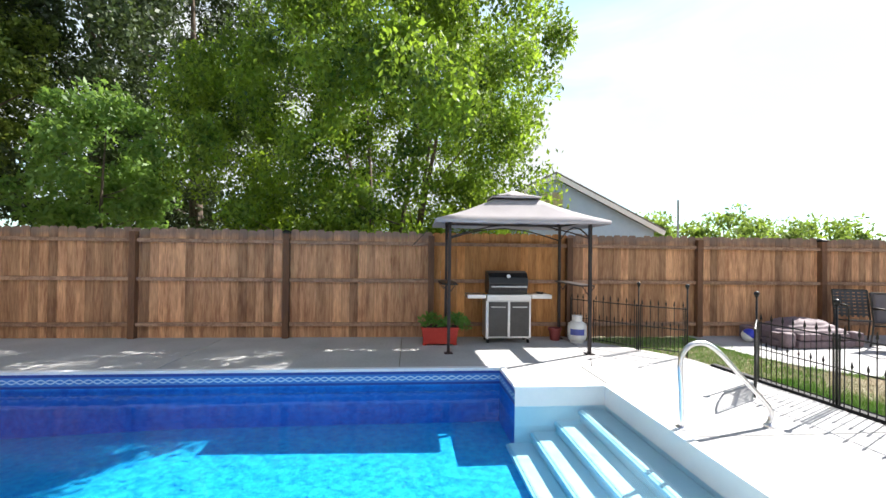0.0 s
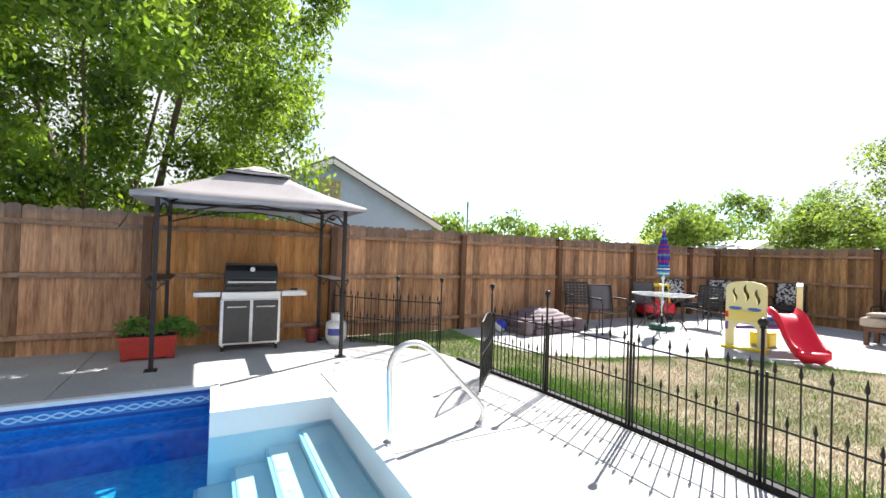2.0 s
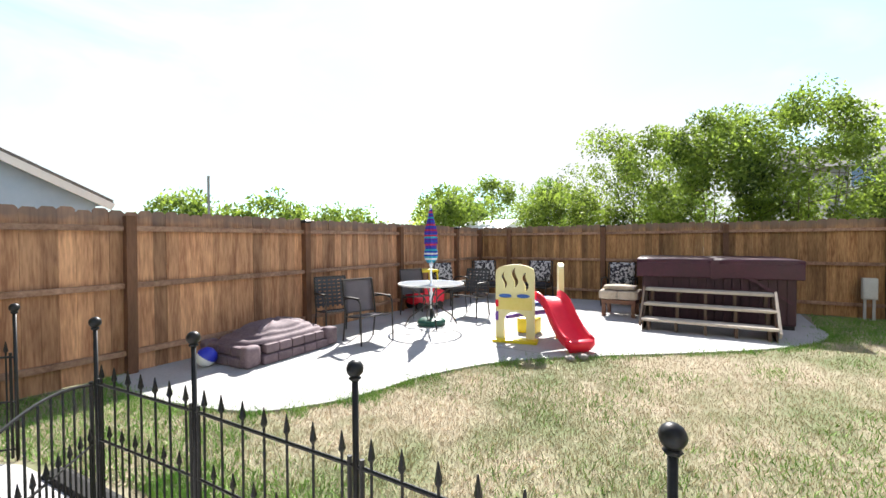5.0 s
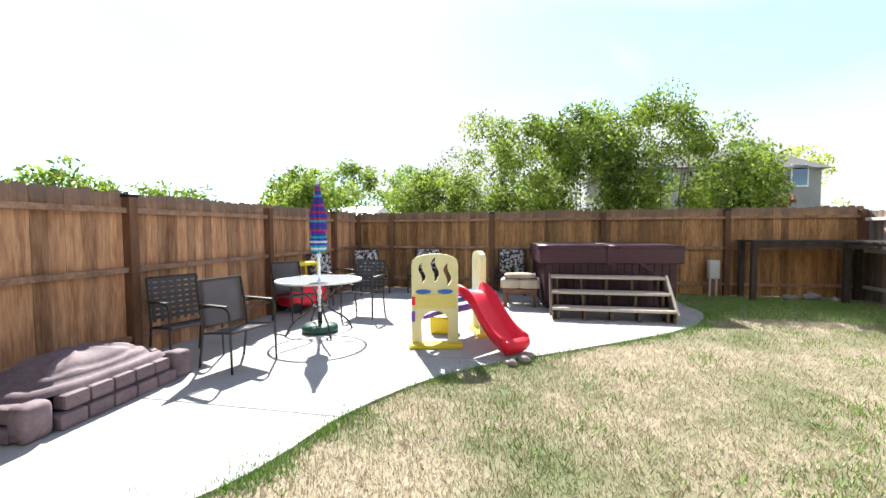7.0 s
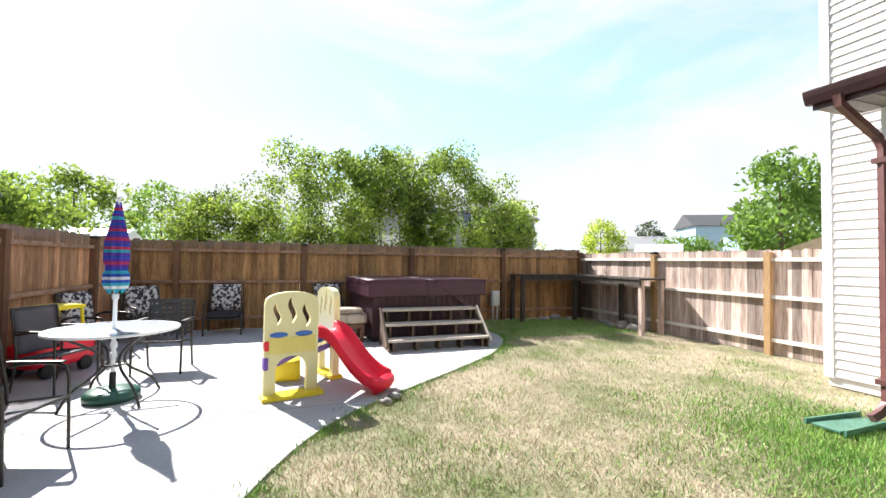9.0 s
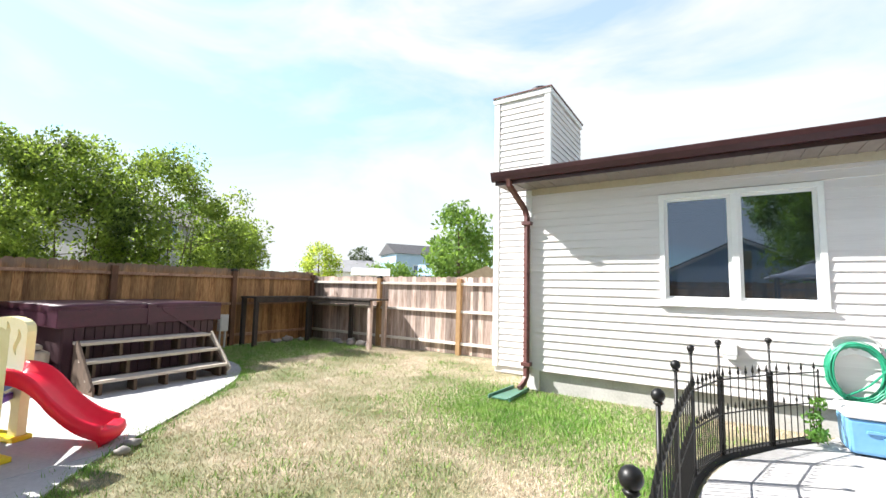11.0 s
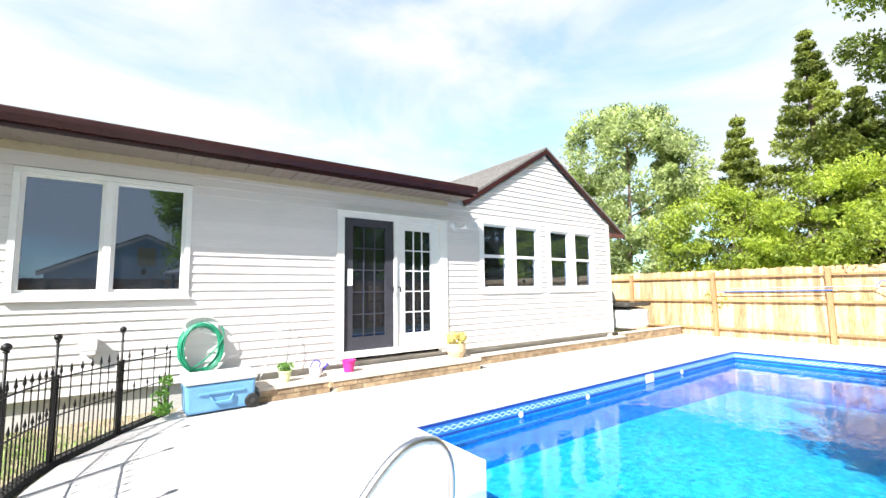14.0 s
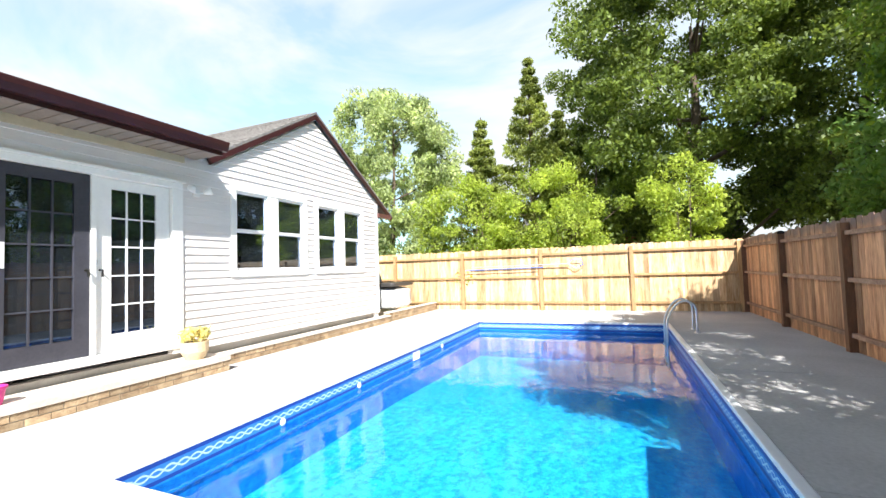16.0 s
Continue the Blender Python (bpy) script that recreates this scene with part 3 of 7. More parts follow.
for b_ in ((PX1, SX1 + CO, SY1, SY1 + CO), (PX1, SX1 + CO, SY0 - CO, SY0), (SX1, SX1 + CO, SY0, SY1)):
    part("step_surround", box(*b_, -1.0, 0.012), STEPMAT, steps)
wv = [(PX0, PY0, WZ), (PX1, PY0, WZ), (PX1, SY0, WZ), (SX1, SY0, WZ), (SX1, SY1, WZ), (PX1, SY1, WZ), (PX1, PY1, WZ), (PX0, PY1, WZ)]
tagged(link_mesh("water", wv, [(0, 1, 6, 7), (2, 3, 4, 5)], WATER), "clear rippled pool water reflecting trees and fence", "water", kind="structure")
POOLGREY = mat("white_plastic", (0.70, 0.71, 0.72), (0.80, 0.80, 0.80), 6, 0.4)
for x, y in ((-0.6, PY0 + 0.005), (0.75, PY0 + 0.005), (-3.4, PY0 + 0.005)):
    f = empty("pool_fitting", Matrix.Translation((x, y, -0.165)), "small white round pool wall fitting", "pool fitting", "pool wall fittings")
    bm = lathe([(0.035, 0), (0.035, 0.012), (0.02, 0.02), (0.012, 0.02)], 14)
    bmesh.ops.transform(bm, matrix=pose(0, 0, 0, -90), verts=bm.verts[:])
    part("flange", bm, POOLGREY, f)
sk = empty("pool_skimmer", label="white skimmer cover set in the coping", category="skimmer")
part("faceplate", box(-2.42, -2.18, PY0 + 0.001, PY0 + 0.012, -0.19, -0.06), POOLGREY, sk, bevel=0.003)
part("lid", lathe([(0.12, 0.0), (0.12, 0.012), (0.1, 0.016)], 20, at=(-2.3, PY0 - 0.24, 0.0)), POOLGREY, sk)

# ---- timber fences ----
def mesh_of(name, bm, material):
    bmesh.ops.recalc_face_normals(bm, faces=bm.faces[:])
    me = bpy.data.meshes.new(name)
    me.materials.append(material)
    bm.to_mesh(me)
    bm.free()
    return me


def board_mesh(w, h, material):
    """A dog-eared fence board, its foot at the origin, facing -y."""
    c = 0.028
    return mesh_of("fence_board", plate([(-w / 2, 0), (w / 2, 0), (w / 2, h - c), (w / 2 - c, h), (-w / 2 + c, h), (-w / 2, h - c)], 0.016, Matrix.Identity(4)), material)


def child(name, me, m, parent):
    ob = new(name, me)
    ob.parent = parent
    ob.matrix_basis = m
    return ob


def timber_fence(name, p, q, posts, board, rail, postm, label, top=1.83, rails=(0.27, 1.02, 1.66), capped=(), post_h=1.80, pitch=0.142, post_w=0.10, seed=5, fresh_mat=None, fresh_span=(0, 0)):
    """A board fence from p to q whose inner side lies to the right of the way; posts as distances along it."""
    rd = random.Random(seed)
    f = empty(name, label=label, category="fence", kind="structure")
    p, q = Vector((*p, 0)), Vector((*q, 0))
    d = q - p
    L, ang = d.length, math.degrees(math.atan2(d.y, d.x))
    f.matrix_basis = pose(p.x, p.y, -0.04, 0, 0, ang)
    kinds = [board_mesh(pitch - 0.0015, top + e, board) for e in (0.0, 0.012, -0.012)]
    fresh = [board_mesh(pitch - 0.0015, top, fresh_mat)] if fresh_mat else None
    n = int(L / pitch)
    for i in range(n):
        x = (i + 0.5) * L / n
        child("fence_board", (fresh or kinds)[0] if fresh and fresh_span[0] < x < fresh_span[1] else kinds[rd.randrange(3)], pose(x, 0.02 + rd.uniform(-0.002, 0.003), 0.03 + rd.uniform(-0.008, 0.008), rd.uniform(-0.12, 0.12), rd.uniform(-0.05, 0.05), rd.uniform(-0.8, 0.8)), f)
    stops = [0.0] + [s for s in posts if 0.05 < s < L - 0.05] + [L]
    for a, b in zip(stops, stops[1:]):
        for z in rails:
            part("rail", box(a + post_w / 2, b - post_w / 2, -0.046, 0.016, z - 0.030, z + 0.030), rail, f, bevel=0.004)
    pm = mesh_of("post", box(-post_w / 2, post_w / 2, -0.082, 0.018, 0, post_h), postm)
    capm = mesh_of("post_cap", lathe([(0.075, 0), (0.085, 0.012), (0.085, 0.03), (0.055, 0.05), (0.03, 0.062)], 4), BLACKIRON)
    for i, s in enumerate(posts):
        ob = child("post", pm, pose(s, 0, 0, 0, rd.uniform(-0.4, 0.4), 0), f)
        if i in capped:
            child("post_cap", capm, pose(0, -0.032, post_h, 0, 0, 45), ob)
    return f


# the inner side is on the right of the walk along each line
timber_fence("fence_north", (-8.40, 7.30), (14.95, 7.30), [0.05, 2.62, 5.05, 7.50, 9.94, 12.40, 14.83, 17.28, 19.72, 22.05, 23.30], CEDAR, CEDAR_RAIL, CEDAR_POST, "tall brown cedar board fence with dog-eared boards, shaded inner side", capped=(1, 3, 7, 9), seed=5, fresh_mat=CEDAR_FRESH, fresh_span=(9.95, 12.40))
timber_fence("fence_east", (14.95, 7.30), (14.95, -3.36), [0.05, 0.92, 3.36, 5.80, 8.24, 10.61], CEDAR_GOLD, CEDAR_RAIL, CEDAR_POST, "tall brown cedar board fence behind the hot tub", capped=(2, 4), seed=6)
timber_fence("fence_south", (14.95, -3.36), (8.55, -3.36), [2.58, 4.94], GREYWOOD, SUNLIT_RAIL, PINE_POST, "weathered pale board fence in sunlight", capped=(0,), post_h=1.72, top=1.74, rails=(0.27, 0.98, 1.6), seed=7)
timber_fence("fence_west", (-8.40, -3.4), (-8.40, 7.30), [0.9, 3.3, 5.72, 8.15, 10.6], PINE, PINE_POST, PINE_POST, "sunlit honey-coloured board fence behind the pool", seed=8)

# ---- house ----
HY = -1.19
house = empty("house", label="single-storey house with pale vinyl siding, maroon gutter and gabled wing", category="house")
HX0, HX1, HB, HT = -5.12, 7.57, 0.29, 3.05
OPEN = [(4.105, 5.735, 1.335, 2.742), (0.069, 2.166, 0.29, 2.62), (-2.487, -0.725, 1.29, 2.765), (-4.45, -2.72, 1.29, 2.765)]


def wall_piece(x0, x1, z0, z1, parent):
    part("wall_panel", box(x0, x1, HY - 0.20, HY - 0.022, z0, z1), SIDING, parent)


wall = empty("wall")
wall.parent = house
wall["label"] = "pale grey-white lapped vinyl siding wall"
xs = sorted({HX0, HX1, *[o[0] for o in OPEN], *[o[1] for o in OPEN]})
for a, b in zip(xs, xs[1:]):
    mid = (a + b) / 2
    o = next((o for o in OPEN if o[0] < mid < o[1]), None)
    if o:
        if o[2] > HB:
            wall_piece(a, b, HB, o[2], wall)
        wall_piece(a, b, o[3], HT, wall)
    else:
        wall_piece(a, b, HB, HT, wall)
PEAKX, PEAKZ, SLOPE = -2.75, 4.53, 0.60
part("gable_panel", plate([(HX0, HT), (-0.28, HT), (PEAKX, PEAKZ - 0.12)], 0.17, Matrix.Translation((0, HY - 0.195, 0))), SIDING, wall)


def siding_board(x0, x1, z, h, parent, y=HY, axis="x", s0=0.0, s1=0.0):
    """A lapped course: thin at the top, proud at the foot; s0, s1 slant its ends."""
    a = [(x0, y - 0.022, z), (x0, y + 0.010, z), (x0 + s0, y - 0.008, z + h), (x0 + s0, y - 0.022, z + h)]
    b = [(x1, y - 0.022, z), (x1, y + 0.010, z), (x1 + s1, y - 0.008, z + h), (x1 + s1, y - 0.022, z + h)]
    v = a + b
    return link_mesh("siding_board", v, [(0, 1, 2, 3), (7, 6, 5, 4), (0, 4, 5, 1), (1, 5, 6, 2), (2, 6, 7, 3), (3, 7, 4, 0)], SIDING, parent)


H = 0.112
z = HB
while z < PEAKZ - 0.2:
    if z < HT - 0.14:
        lo, hi, s0, s1 = HX0 + 0.08, HX1 - 0.08, 0, 0
    else:
        half = (PEAKZ - 0.16 - z) / SLOPE
        lo, hi = max(HX0 + 0.08, PEAKX - half), min(0.0, PEAKX + half)
        s0, s1 = (H / SLOPE if lo > HX0 + 0.09 else 0), -H / SLOPE if hi < -0.01 else 0
        if hi - lo < 0.15:
            break
    segs = [(lo, hi)]
    for o in OPEN:
        if z + H * 0.6 > o[2] and z + H * 0.4 < o[3]:
            new_segs = []
            for a, b in segs:
                if o[1] <= a or o[0] >= b:
                    new_segs.append((a, b))
                else:
                    if o[0] - a > 0.02:
                        new_segs.append((a, o[0]))
                    if b - o[1] > 0.02:
                        new_segs.append((o[1], b))
            segs = new_segs
    for a, b in segs:
        siding_board(a, b, z, H, wall, s0=s0 if a == lo else 0, s1=s1 if b == hi else 0)
    z += H
for x in (HX0, HX1 - 0.09):
    part("corner_board", box(x, x + 0.09, HY - 0.05, HY + 0.018, HB - 0.02, HT - 0.05), WHITE, wall, bevel=0.004)
part("foundation", box(HX0 + 0.05, HX1 - 0.05, HY - 0.25, HY - 0.06, -0.1, HB), CONCRETE_DARK, house, "grey concrete foundation")
# body behind the walls closes the rooms; near-black shell colour paints their dimness
part("end_wall", box(HX1 - 0.2, HX1 - 0.02, -8.0, HY - 0.02, 0, 3.1), SIDING, house)
part("end_wall", box(HX0 + 0.02, HX0 + 0.2, -8.0, HY - 0.02, 0, 2.75), SIDING, house)
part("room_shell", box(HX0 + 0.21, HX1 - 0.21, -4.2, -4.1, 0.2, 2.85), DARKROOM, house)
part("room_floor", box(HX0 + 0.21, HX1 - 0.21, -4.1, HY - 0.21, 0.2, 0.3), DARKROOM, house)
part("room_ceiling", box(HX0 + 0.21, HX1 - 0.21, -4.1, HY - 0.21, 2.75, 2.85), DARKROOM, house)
# roofs
GY = HY + 0.55
bm = bmesh.new()
v = [(-0.15, GY - 0.03, 3.15), (HX1 + 0.30, GY - 0.03, 3.15), (HX1 + 0.30, -4.6, 3.95), (-0.15, -4.6, 3.95)]
quad(bm, *v)
quad(bm, *[(x, y, zz - 0.06) for x, y, zz in reversed(v)])
for i in range(4):
    a, b = v[i], v[(i + 1) % 4]
    quad(bm, a, (a[0], a[1], a[2] - 0.06), (b[0], b[1], b[2] - 0.06), b)
part("roof", bm, SHINGLE, house, "grey shingle main roof")
bm = bmesh.new()
v = [(-0.15, -8.0, 2.9), (HX1 + 0.30, -8.0, 2.9), (HX1 + 0.30, -4.6, 3.95), (-0.15, -4.6, 3.95)]
quad(bm, *v)
part("roof", bm, SHINGLE, house)
part("soffit", box(-0.15, HX1 + 0.27, HY - 0.02, GY - 0.06, 3.005, 3.025), SOFFIT, house, "slatted tan soffit")
for i in range(50):
    x = 0.1 + i * 0.155
    part("soffit_slat", box(x, x + 0.02, HY + 0.02, GY - 0.08, 2.996, 3.0045), SOFFIT, house)
part("frieze_board", box(0.05, HX1 - 0.1, HY + 0.012, HY + 0.035, 2.91, 3.005), TANTRIM, house, "tan frieze board")
part("fascia", box(-0.17, HX1 + 0.29, GY - 0.06, GY - 0.04, 3.0, 3.15), MAROON, house, "maroon fascia board")
prof = [(-0.02, 3.18), (0.085, 3.18), (0.085, 3.165), (0.075, 3.12), (0.045, 3.05), (-0.02, 3.05)]
bm = bmesh.new()
ends = [[bm.verts.new((x, GY - 0.02 + y, zz)) for y, zz in prof] for x in (-0.20, HX1 + 0.32)]
for i in range(len(prof)):
    bm.faces.new((ends[0][i], ends[0][(i + 1) % len(prof)], ends[1][(i + 1) % len(prof)], ends[1][i]))
bm.faces.new(ends[0])
bm.faces.new(ends[1][::-1])
part("gutter", bm, MAROON, house, "long maroon eaves gutter")
# gabled wing roof with brown rake boards
OV, EZ = 0.07, 2.62
for side in (-1, 1):
    run = 3.02 if side < 0 else 2.45
    ex_ = PEAKX + side * run
    ez = PEAKZ + 0.04 - run * SLOPE
    bm = bmesh.new()
    v = [(PEAKX, HY + OV, PEAKZ + 0.04), (ex_, HY + OV, ez), (ex_, -8.0, ez), (PEAKX, -8.0, PEAKZ + 0.04)]
    quad(bm, *v)
    quad(bm, *[(x, y, zz - 0.05) for x, y, zz in reversed(v)])
    for i in range(4):
        a, b = v[i], v[(i + 1) % 4]
        quad(bm, a, (a[0], a[1], a[2] - 0.05), (b[0], b[1], b[2] - 0.05), b)
    part("roof", bm, SHINGLE, house, "grey shingle roof of the gabled wing")
    part("rake_board", beam((PEAKX, HY + OV - 0.012, PEAKZ - 0.05), (ex_, HY + OV - 0.012, ez - 0.09), 0.022, 0.11), MAROON, house, "dark maroon rake board")
    # courses of shingles
    for k in range(1, 15):
        t = k / 15
        x_, zz = PEAKX + side * run * t, PEAKZ + 0.046 - run * SLOPE * t
        part("shingle_course", box(x_ - 0.012, x_ + 0.012, -7.9, HY + OV - 0.01, zz - 0.008, zz + 0.004), SHINGLE, house)
part("corner_return", box(PEAKX - 2.98, HX0 + 0.02, HY - 0.02, HY + OV, 2.66, 2.76), MAROON_SPOUT, house)
# downspout
part("downspout", tube([(7.62, GY + 0.02, 3.07), (7.62, GY + 0.0, 2.98), (7.56, HY + 0.10, 2.70), (7.53, HY + 0.075, 2.58), (7.53, HY + 0.075, 0.20), (7.55, HY + 0.14, 0.10), (7.57, HY + 0.24, 0.05)], 0.045, n=4), MAROON_SPOUT, house, "brown metal downspout at the house corner")
for zz in (2.45, 0.35):
    part("downspout_strap", box(7.46, 7.60, HY + 0.02, HY + 0.125, zz, zz + 0.05), MAROON_SPOUT, house)


# windows
def sash(x0, x1, z0, z1, parent, w=0.045, y=HY - 0.03, cross=False, material=None):
    material = material or WHITE
    bm = box(x0, x0 + w, y - 0.03, y + 0.01, z0, z1)
    box(x1 - w, x1, y - 0.03, y + 0.01, z0, z1, bm)
    box(x0 + w, x1 - w, y - 0.03, y + 0.01, z1 - w, z1, bm)
    box(x0 + w, x1 - w, y - 0.03, y + 0.01, z0, z0 + w, bm)
    fr = part("sash_frame", bm, material, parent)
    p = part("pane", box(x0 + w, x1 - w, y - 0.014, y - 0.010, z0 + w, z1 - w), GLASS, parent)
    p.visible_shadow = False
    return fr


def casing(x0, x1, z0, z1, parent, w=0.085):
    for b in ((x0, x1, z1 - w, z1), (x0, x1, z0, z0 + w), (x0, x0 + w, z0 + w, z1 - w), (x1 - w, x1, z0 + w, z1 - w)):
        part("casing", box(b[0], b[1], HY - 0.06, HY + 0.028, b[2], b[3]), WHITE, parent, bevel=0.005)


def blind(x0, x1, z0, z1, parent, material=None):
    n = int((z1 - z0) / 0.045)
    bm = bmesh.new()
    for i in range(n):
        zz = z0 + (i + 0.5) * (z1 - z0) / n
        box(x0, x1, HY - 0.15, HY - 0.125, zz - 0.014, zz + 0.014, bm, )
    part("blind_slats", bm, material or BLIND, parent, "half-lowered grey slatted blind")


win = empty("window", label="white-framed two-pane sliding window reflecting sky and roof")
win.parent = house
x0, x1, z0, z1 = OPEN[0]
casing(x0, x1, z0, z1, win, 0.06)
part("mullion", box(4.89, 4.965, HY - 0.06, HY + 0.015, z0 + 0.06, z1 - 0.06), WHITE, win, bevel=0.004)
sash(4.165, 4.89, z0 + 0.06, z1 - 0.06, win, 0.036)
sash(4.965, 5.675, z0 + 0.06, z1 - 0.06, win, 0.036)
part("sill", box(x0 - 0.02, x1 + 0.02, HY - 0.02, HY + 0.05, z0 - 0.028, z0 - 0.001), WHITE, win)
blind(4.20, 4.86, z0 + 0.12, z0 + 0.62, win)
blind(5.0, 5.65, z0 + 0.12, z1 - 0.12, win)
for x0, x1, z0, z1 in OPEN[2:]:
    w = empty("window", label="pair of white double-hung windows in the gabled wing")
    w.parent = house
    casing(x0, x1, z0, z1, w, 0.10)
    mid = (x0 + x1) / 2
    part("mullion", box(mid - 0.12, mid + 0.12, HY - 0.06, HY + 0.02, z0 + 0.10, z1 - 0.10), WHITE, w, bevel=0.004)
    for a, b in ((x0 + 0.10, mid - 0.12), (mid + 0.12, x1 - 0.10)):
        zm = z0 + 0.10 + (z1 - z0 - 0.2) * 0.51
        sash(a, b, z0 + 0.10, zm, w, 0.04, HY - 0.045)
        sash(a, b, zm - 0.02, z1 - 0.10, w, 0.04, HY - 0.02)
        blind(a + 0.02, b - 0.02, zm, z1 - 0.12, w, PALEBLIND)
# French doors, one behind a grey screen
dr = empty("french_door", label="white French doors with fifteen lites each, one behind a grey screen door")
dr.parent = house
x0, x1, z0, z1 = OPEN[1]
for b in ((x0, x1, z1 - 0.085, z1), (x0, x0 + 0.15, z0, z1 - 0.085), (x1 - 0.115, x1, z0, z1 - 0.085)):
    part("casing", box(b[0], b[1], HY - 0.08, HY + 0.03, b[2], b[3]), WHITE, dr, bevel=0.006)
part("drip_cap", box(x0 - 0.03, x1 + 0.03, HY - 0.02, HY + 0.055, z1, z1 + 0.025), WHITE, dr)
part("threshold", box(x0, x1, HY - 0.14, HY + 0.05, 0.36, 0.455), WHITE, dr, bevel=0.006)
part("door_post", box(1.115, 1.165, HY - 0.09, HY + 0.012, 0.455, z1 - 0.085), WHITE, dr)


def door_leaf(a, b, z0, z1, y, material, parent, side, lw):
    zb, zt = z0 + 0.20, z1 - 0.125
    bm = box(a, a + lw, y - 0.02, y + 0.02, z0, z1)
    box(b - lw, b, y - 0.02, y + 0.02, z0, z1, bm)
    box(a + lw, b - lw, y - 0.02, y + 0.02, zt, z1, bm)
    box(a + lw, b - lw, y - 0.02, y + 0.02, z0, zb, bm)
    leaf = part("door_leaf", bm, material, parent)
    gw, gh = (b - a - 2 * lw) / 3, (zt - zb) / 5
    for i in range(1, 3):
        part("glazing_bar", box(a + lw + i * gw - 0.009, a + lw + i * gw + 0.009, y - 0.012, y + 0.014, zb, zt), material, leaf)
    for j in range(1, 5):
        part("glazing_bar", box(a + lw, b - lw, y - 0.010, y + 0.012, zb + j * gh - 0.009, zb + j * gh + 0.009), material, leaf)
    for i in range(3):
        for j in range(5):
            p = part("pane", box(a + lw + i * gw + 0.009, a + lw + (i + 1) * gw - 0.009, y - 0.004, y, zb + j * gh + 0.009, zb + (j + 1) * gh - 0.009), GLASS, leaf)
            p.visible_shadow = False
    return leaf


white_leaf = door_leaf(0.225, 1.11, 0.46, 2.53, HY - 0.05, WHITE, dr, 1, 0.175)
grey_leaf = door_leaf(1.17, 2.045, 0.46, 2.53, HY - 0.03, GREYDOOR, dr, -1, 0.15)
grey_leaf["label"] = "dark grey screened door leaf"
for x, m_ in ((1.07, BLACKIRON), (1.21, BLACKIRON)):
    part("door_handle", tube([(x, HY - 0.01, 1.43), (x, HY + 0.05, 1.43), (x, HY + 0.05, 1.35)], 0.012, n=6), m_, dr, "lever handle")
part("door_tag", box(1.90, 1.985, HY - 0.008, HY - 0.004, 1.46, 1.72), WHITE, grey_leaf, "white paper tag behind the screen")
part("lock_plate", box(1.05, 1.09, HY - 0.03, HY - 0.02, 1.49, 1.55), POOLGREY, dr)
# chimney chase
ch = empty("chimney")
ch.parent = house
ch["label"] = "sided chimney chase with white corner boards and dark flue"
CX0, CX1, CY0, CY1, CT = 7.50, 8.55, -4.15, -2.1, 4.955
part("chase_core", box(CX0 + 0.02, CX1 - 0.02, CY0, CY1 - 0.022, 0.0, CT), SIDING, ch)
z = 0.12
while z < CT - 0.1:
    siding_board(CX0 + 0.09, CX1 - 0.09, z, H, ch, y=CY1)
    a = [(CX0 + 0.022, CY0 + 0.05, z), (CX0 - 0.010, CY0 + 0.05, z), (CX0 + 0.008, CY0 + 0.05, z + H), (CX0 + 0.022, CY0 + 0.05, z + H)]
    if z > 2.9:
        link_mesh("siding_board", a + [(p[0], CY1 - 0.05, p[2]) for p in a], [(0, 1, 2, 3), (7, 6, 5, 4), (0, 4, 5, 1), (1, 5, 6, 2), (2, 6, 7, 3), (3, 7, 4, 0)], SIDING, ch)
    z += H
for x in (CX0 - 0.012, CX1 - 0.088):
    part("corner_board", box(x, x + 0.10, CY1 - 0.08, CY1 + 0.018, 0.1, CT), WHITE, ch, bevel=0.004)
part("cap_trim", box(CX0 - 0.03, CX1 + 0.03, CY0, CY1 + 0.03, CT, CT + 0.10), WHITE, ch, bevel=0.006)
part("cap_flashing", box(CX0 - 0.045, CX1 + 0.045, CY0 - 0.02, CY1 + 0.045, CT + 0.10, CT + 0.125), MAROON_SPOUT, ch)
part("flue", lathe([(0.17, CT + 0.1), (0.17, CT + 0.22), (0.2, CT + 0.24), (0.17, CT + 0.30), (0.05, CT + 0.34)], 18, at=(7.82, CY1 - 0.40, 0)), BLACKIRON, ch, "dark round flue cap", smooth=True)

# ---- brick steps along the house ----
BW, BH, MORT = 0.20, 0.062, 0.010
STEPTOP = mat("brick_step_top", (0.52, 0.45, 0.38), (0.64, 0.57, 0.50), 5, 0.85, 0, 0.3)
MORTAR = mat("mortar", (0.45, 0.40, 0.34), (0.55, 0.50, 0.44), 9, 0.95)


def brick_plinth(name, x0, x1, y1, courses, label, top):
    t = empty(name, label=label, category="step", kind="structure")
    h = courses * (BH + MORT)
    part("core", box(x0 + 0.012, x1 - 0.012, HY, y1 - 0.012, 0.0, h - 0.004), MORTAR, t)
    me = mesh_of("brick", box(-BW / 2 + MORT / 2, BW / 2 - MORT / 2, -0.09, 0, 0, BH), BRICK)
    for c in range(courses):
        n = int((x1 - x0) / BW)
        for i in range(n + 1):
            x = x0 + BW * (i + (0.5 if c % 2 == 0 else 0.0))
            if x + BW / 2 > x1 + 0.08:
                continue
            child("brick", me, pose(x, y1 + random.uniform(-0.002, 0.002), c * (BH + MORT) + 0.004, 0, 0, random.uniform(-0.4, 0.4)), t)
    part("step_top", box(x0 - 0.01, x1 + 0.01, HY, y1 + 0.015, h, h + top), STEPTOP, t, bevel=0.006)
    return t


brick_plinth("brick_step", -0.25, 2.40, -0.68, 2, "low brick step with a pale top below the French doors", 0.075)
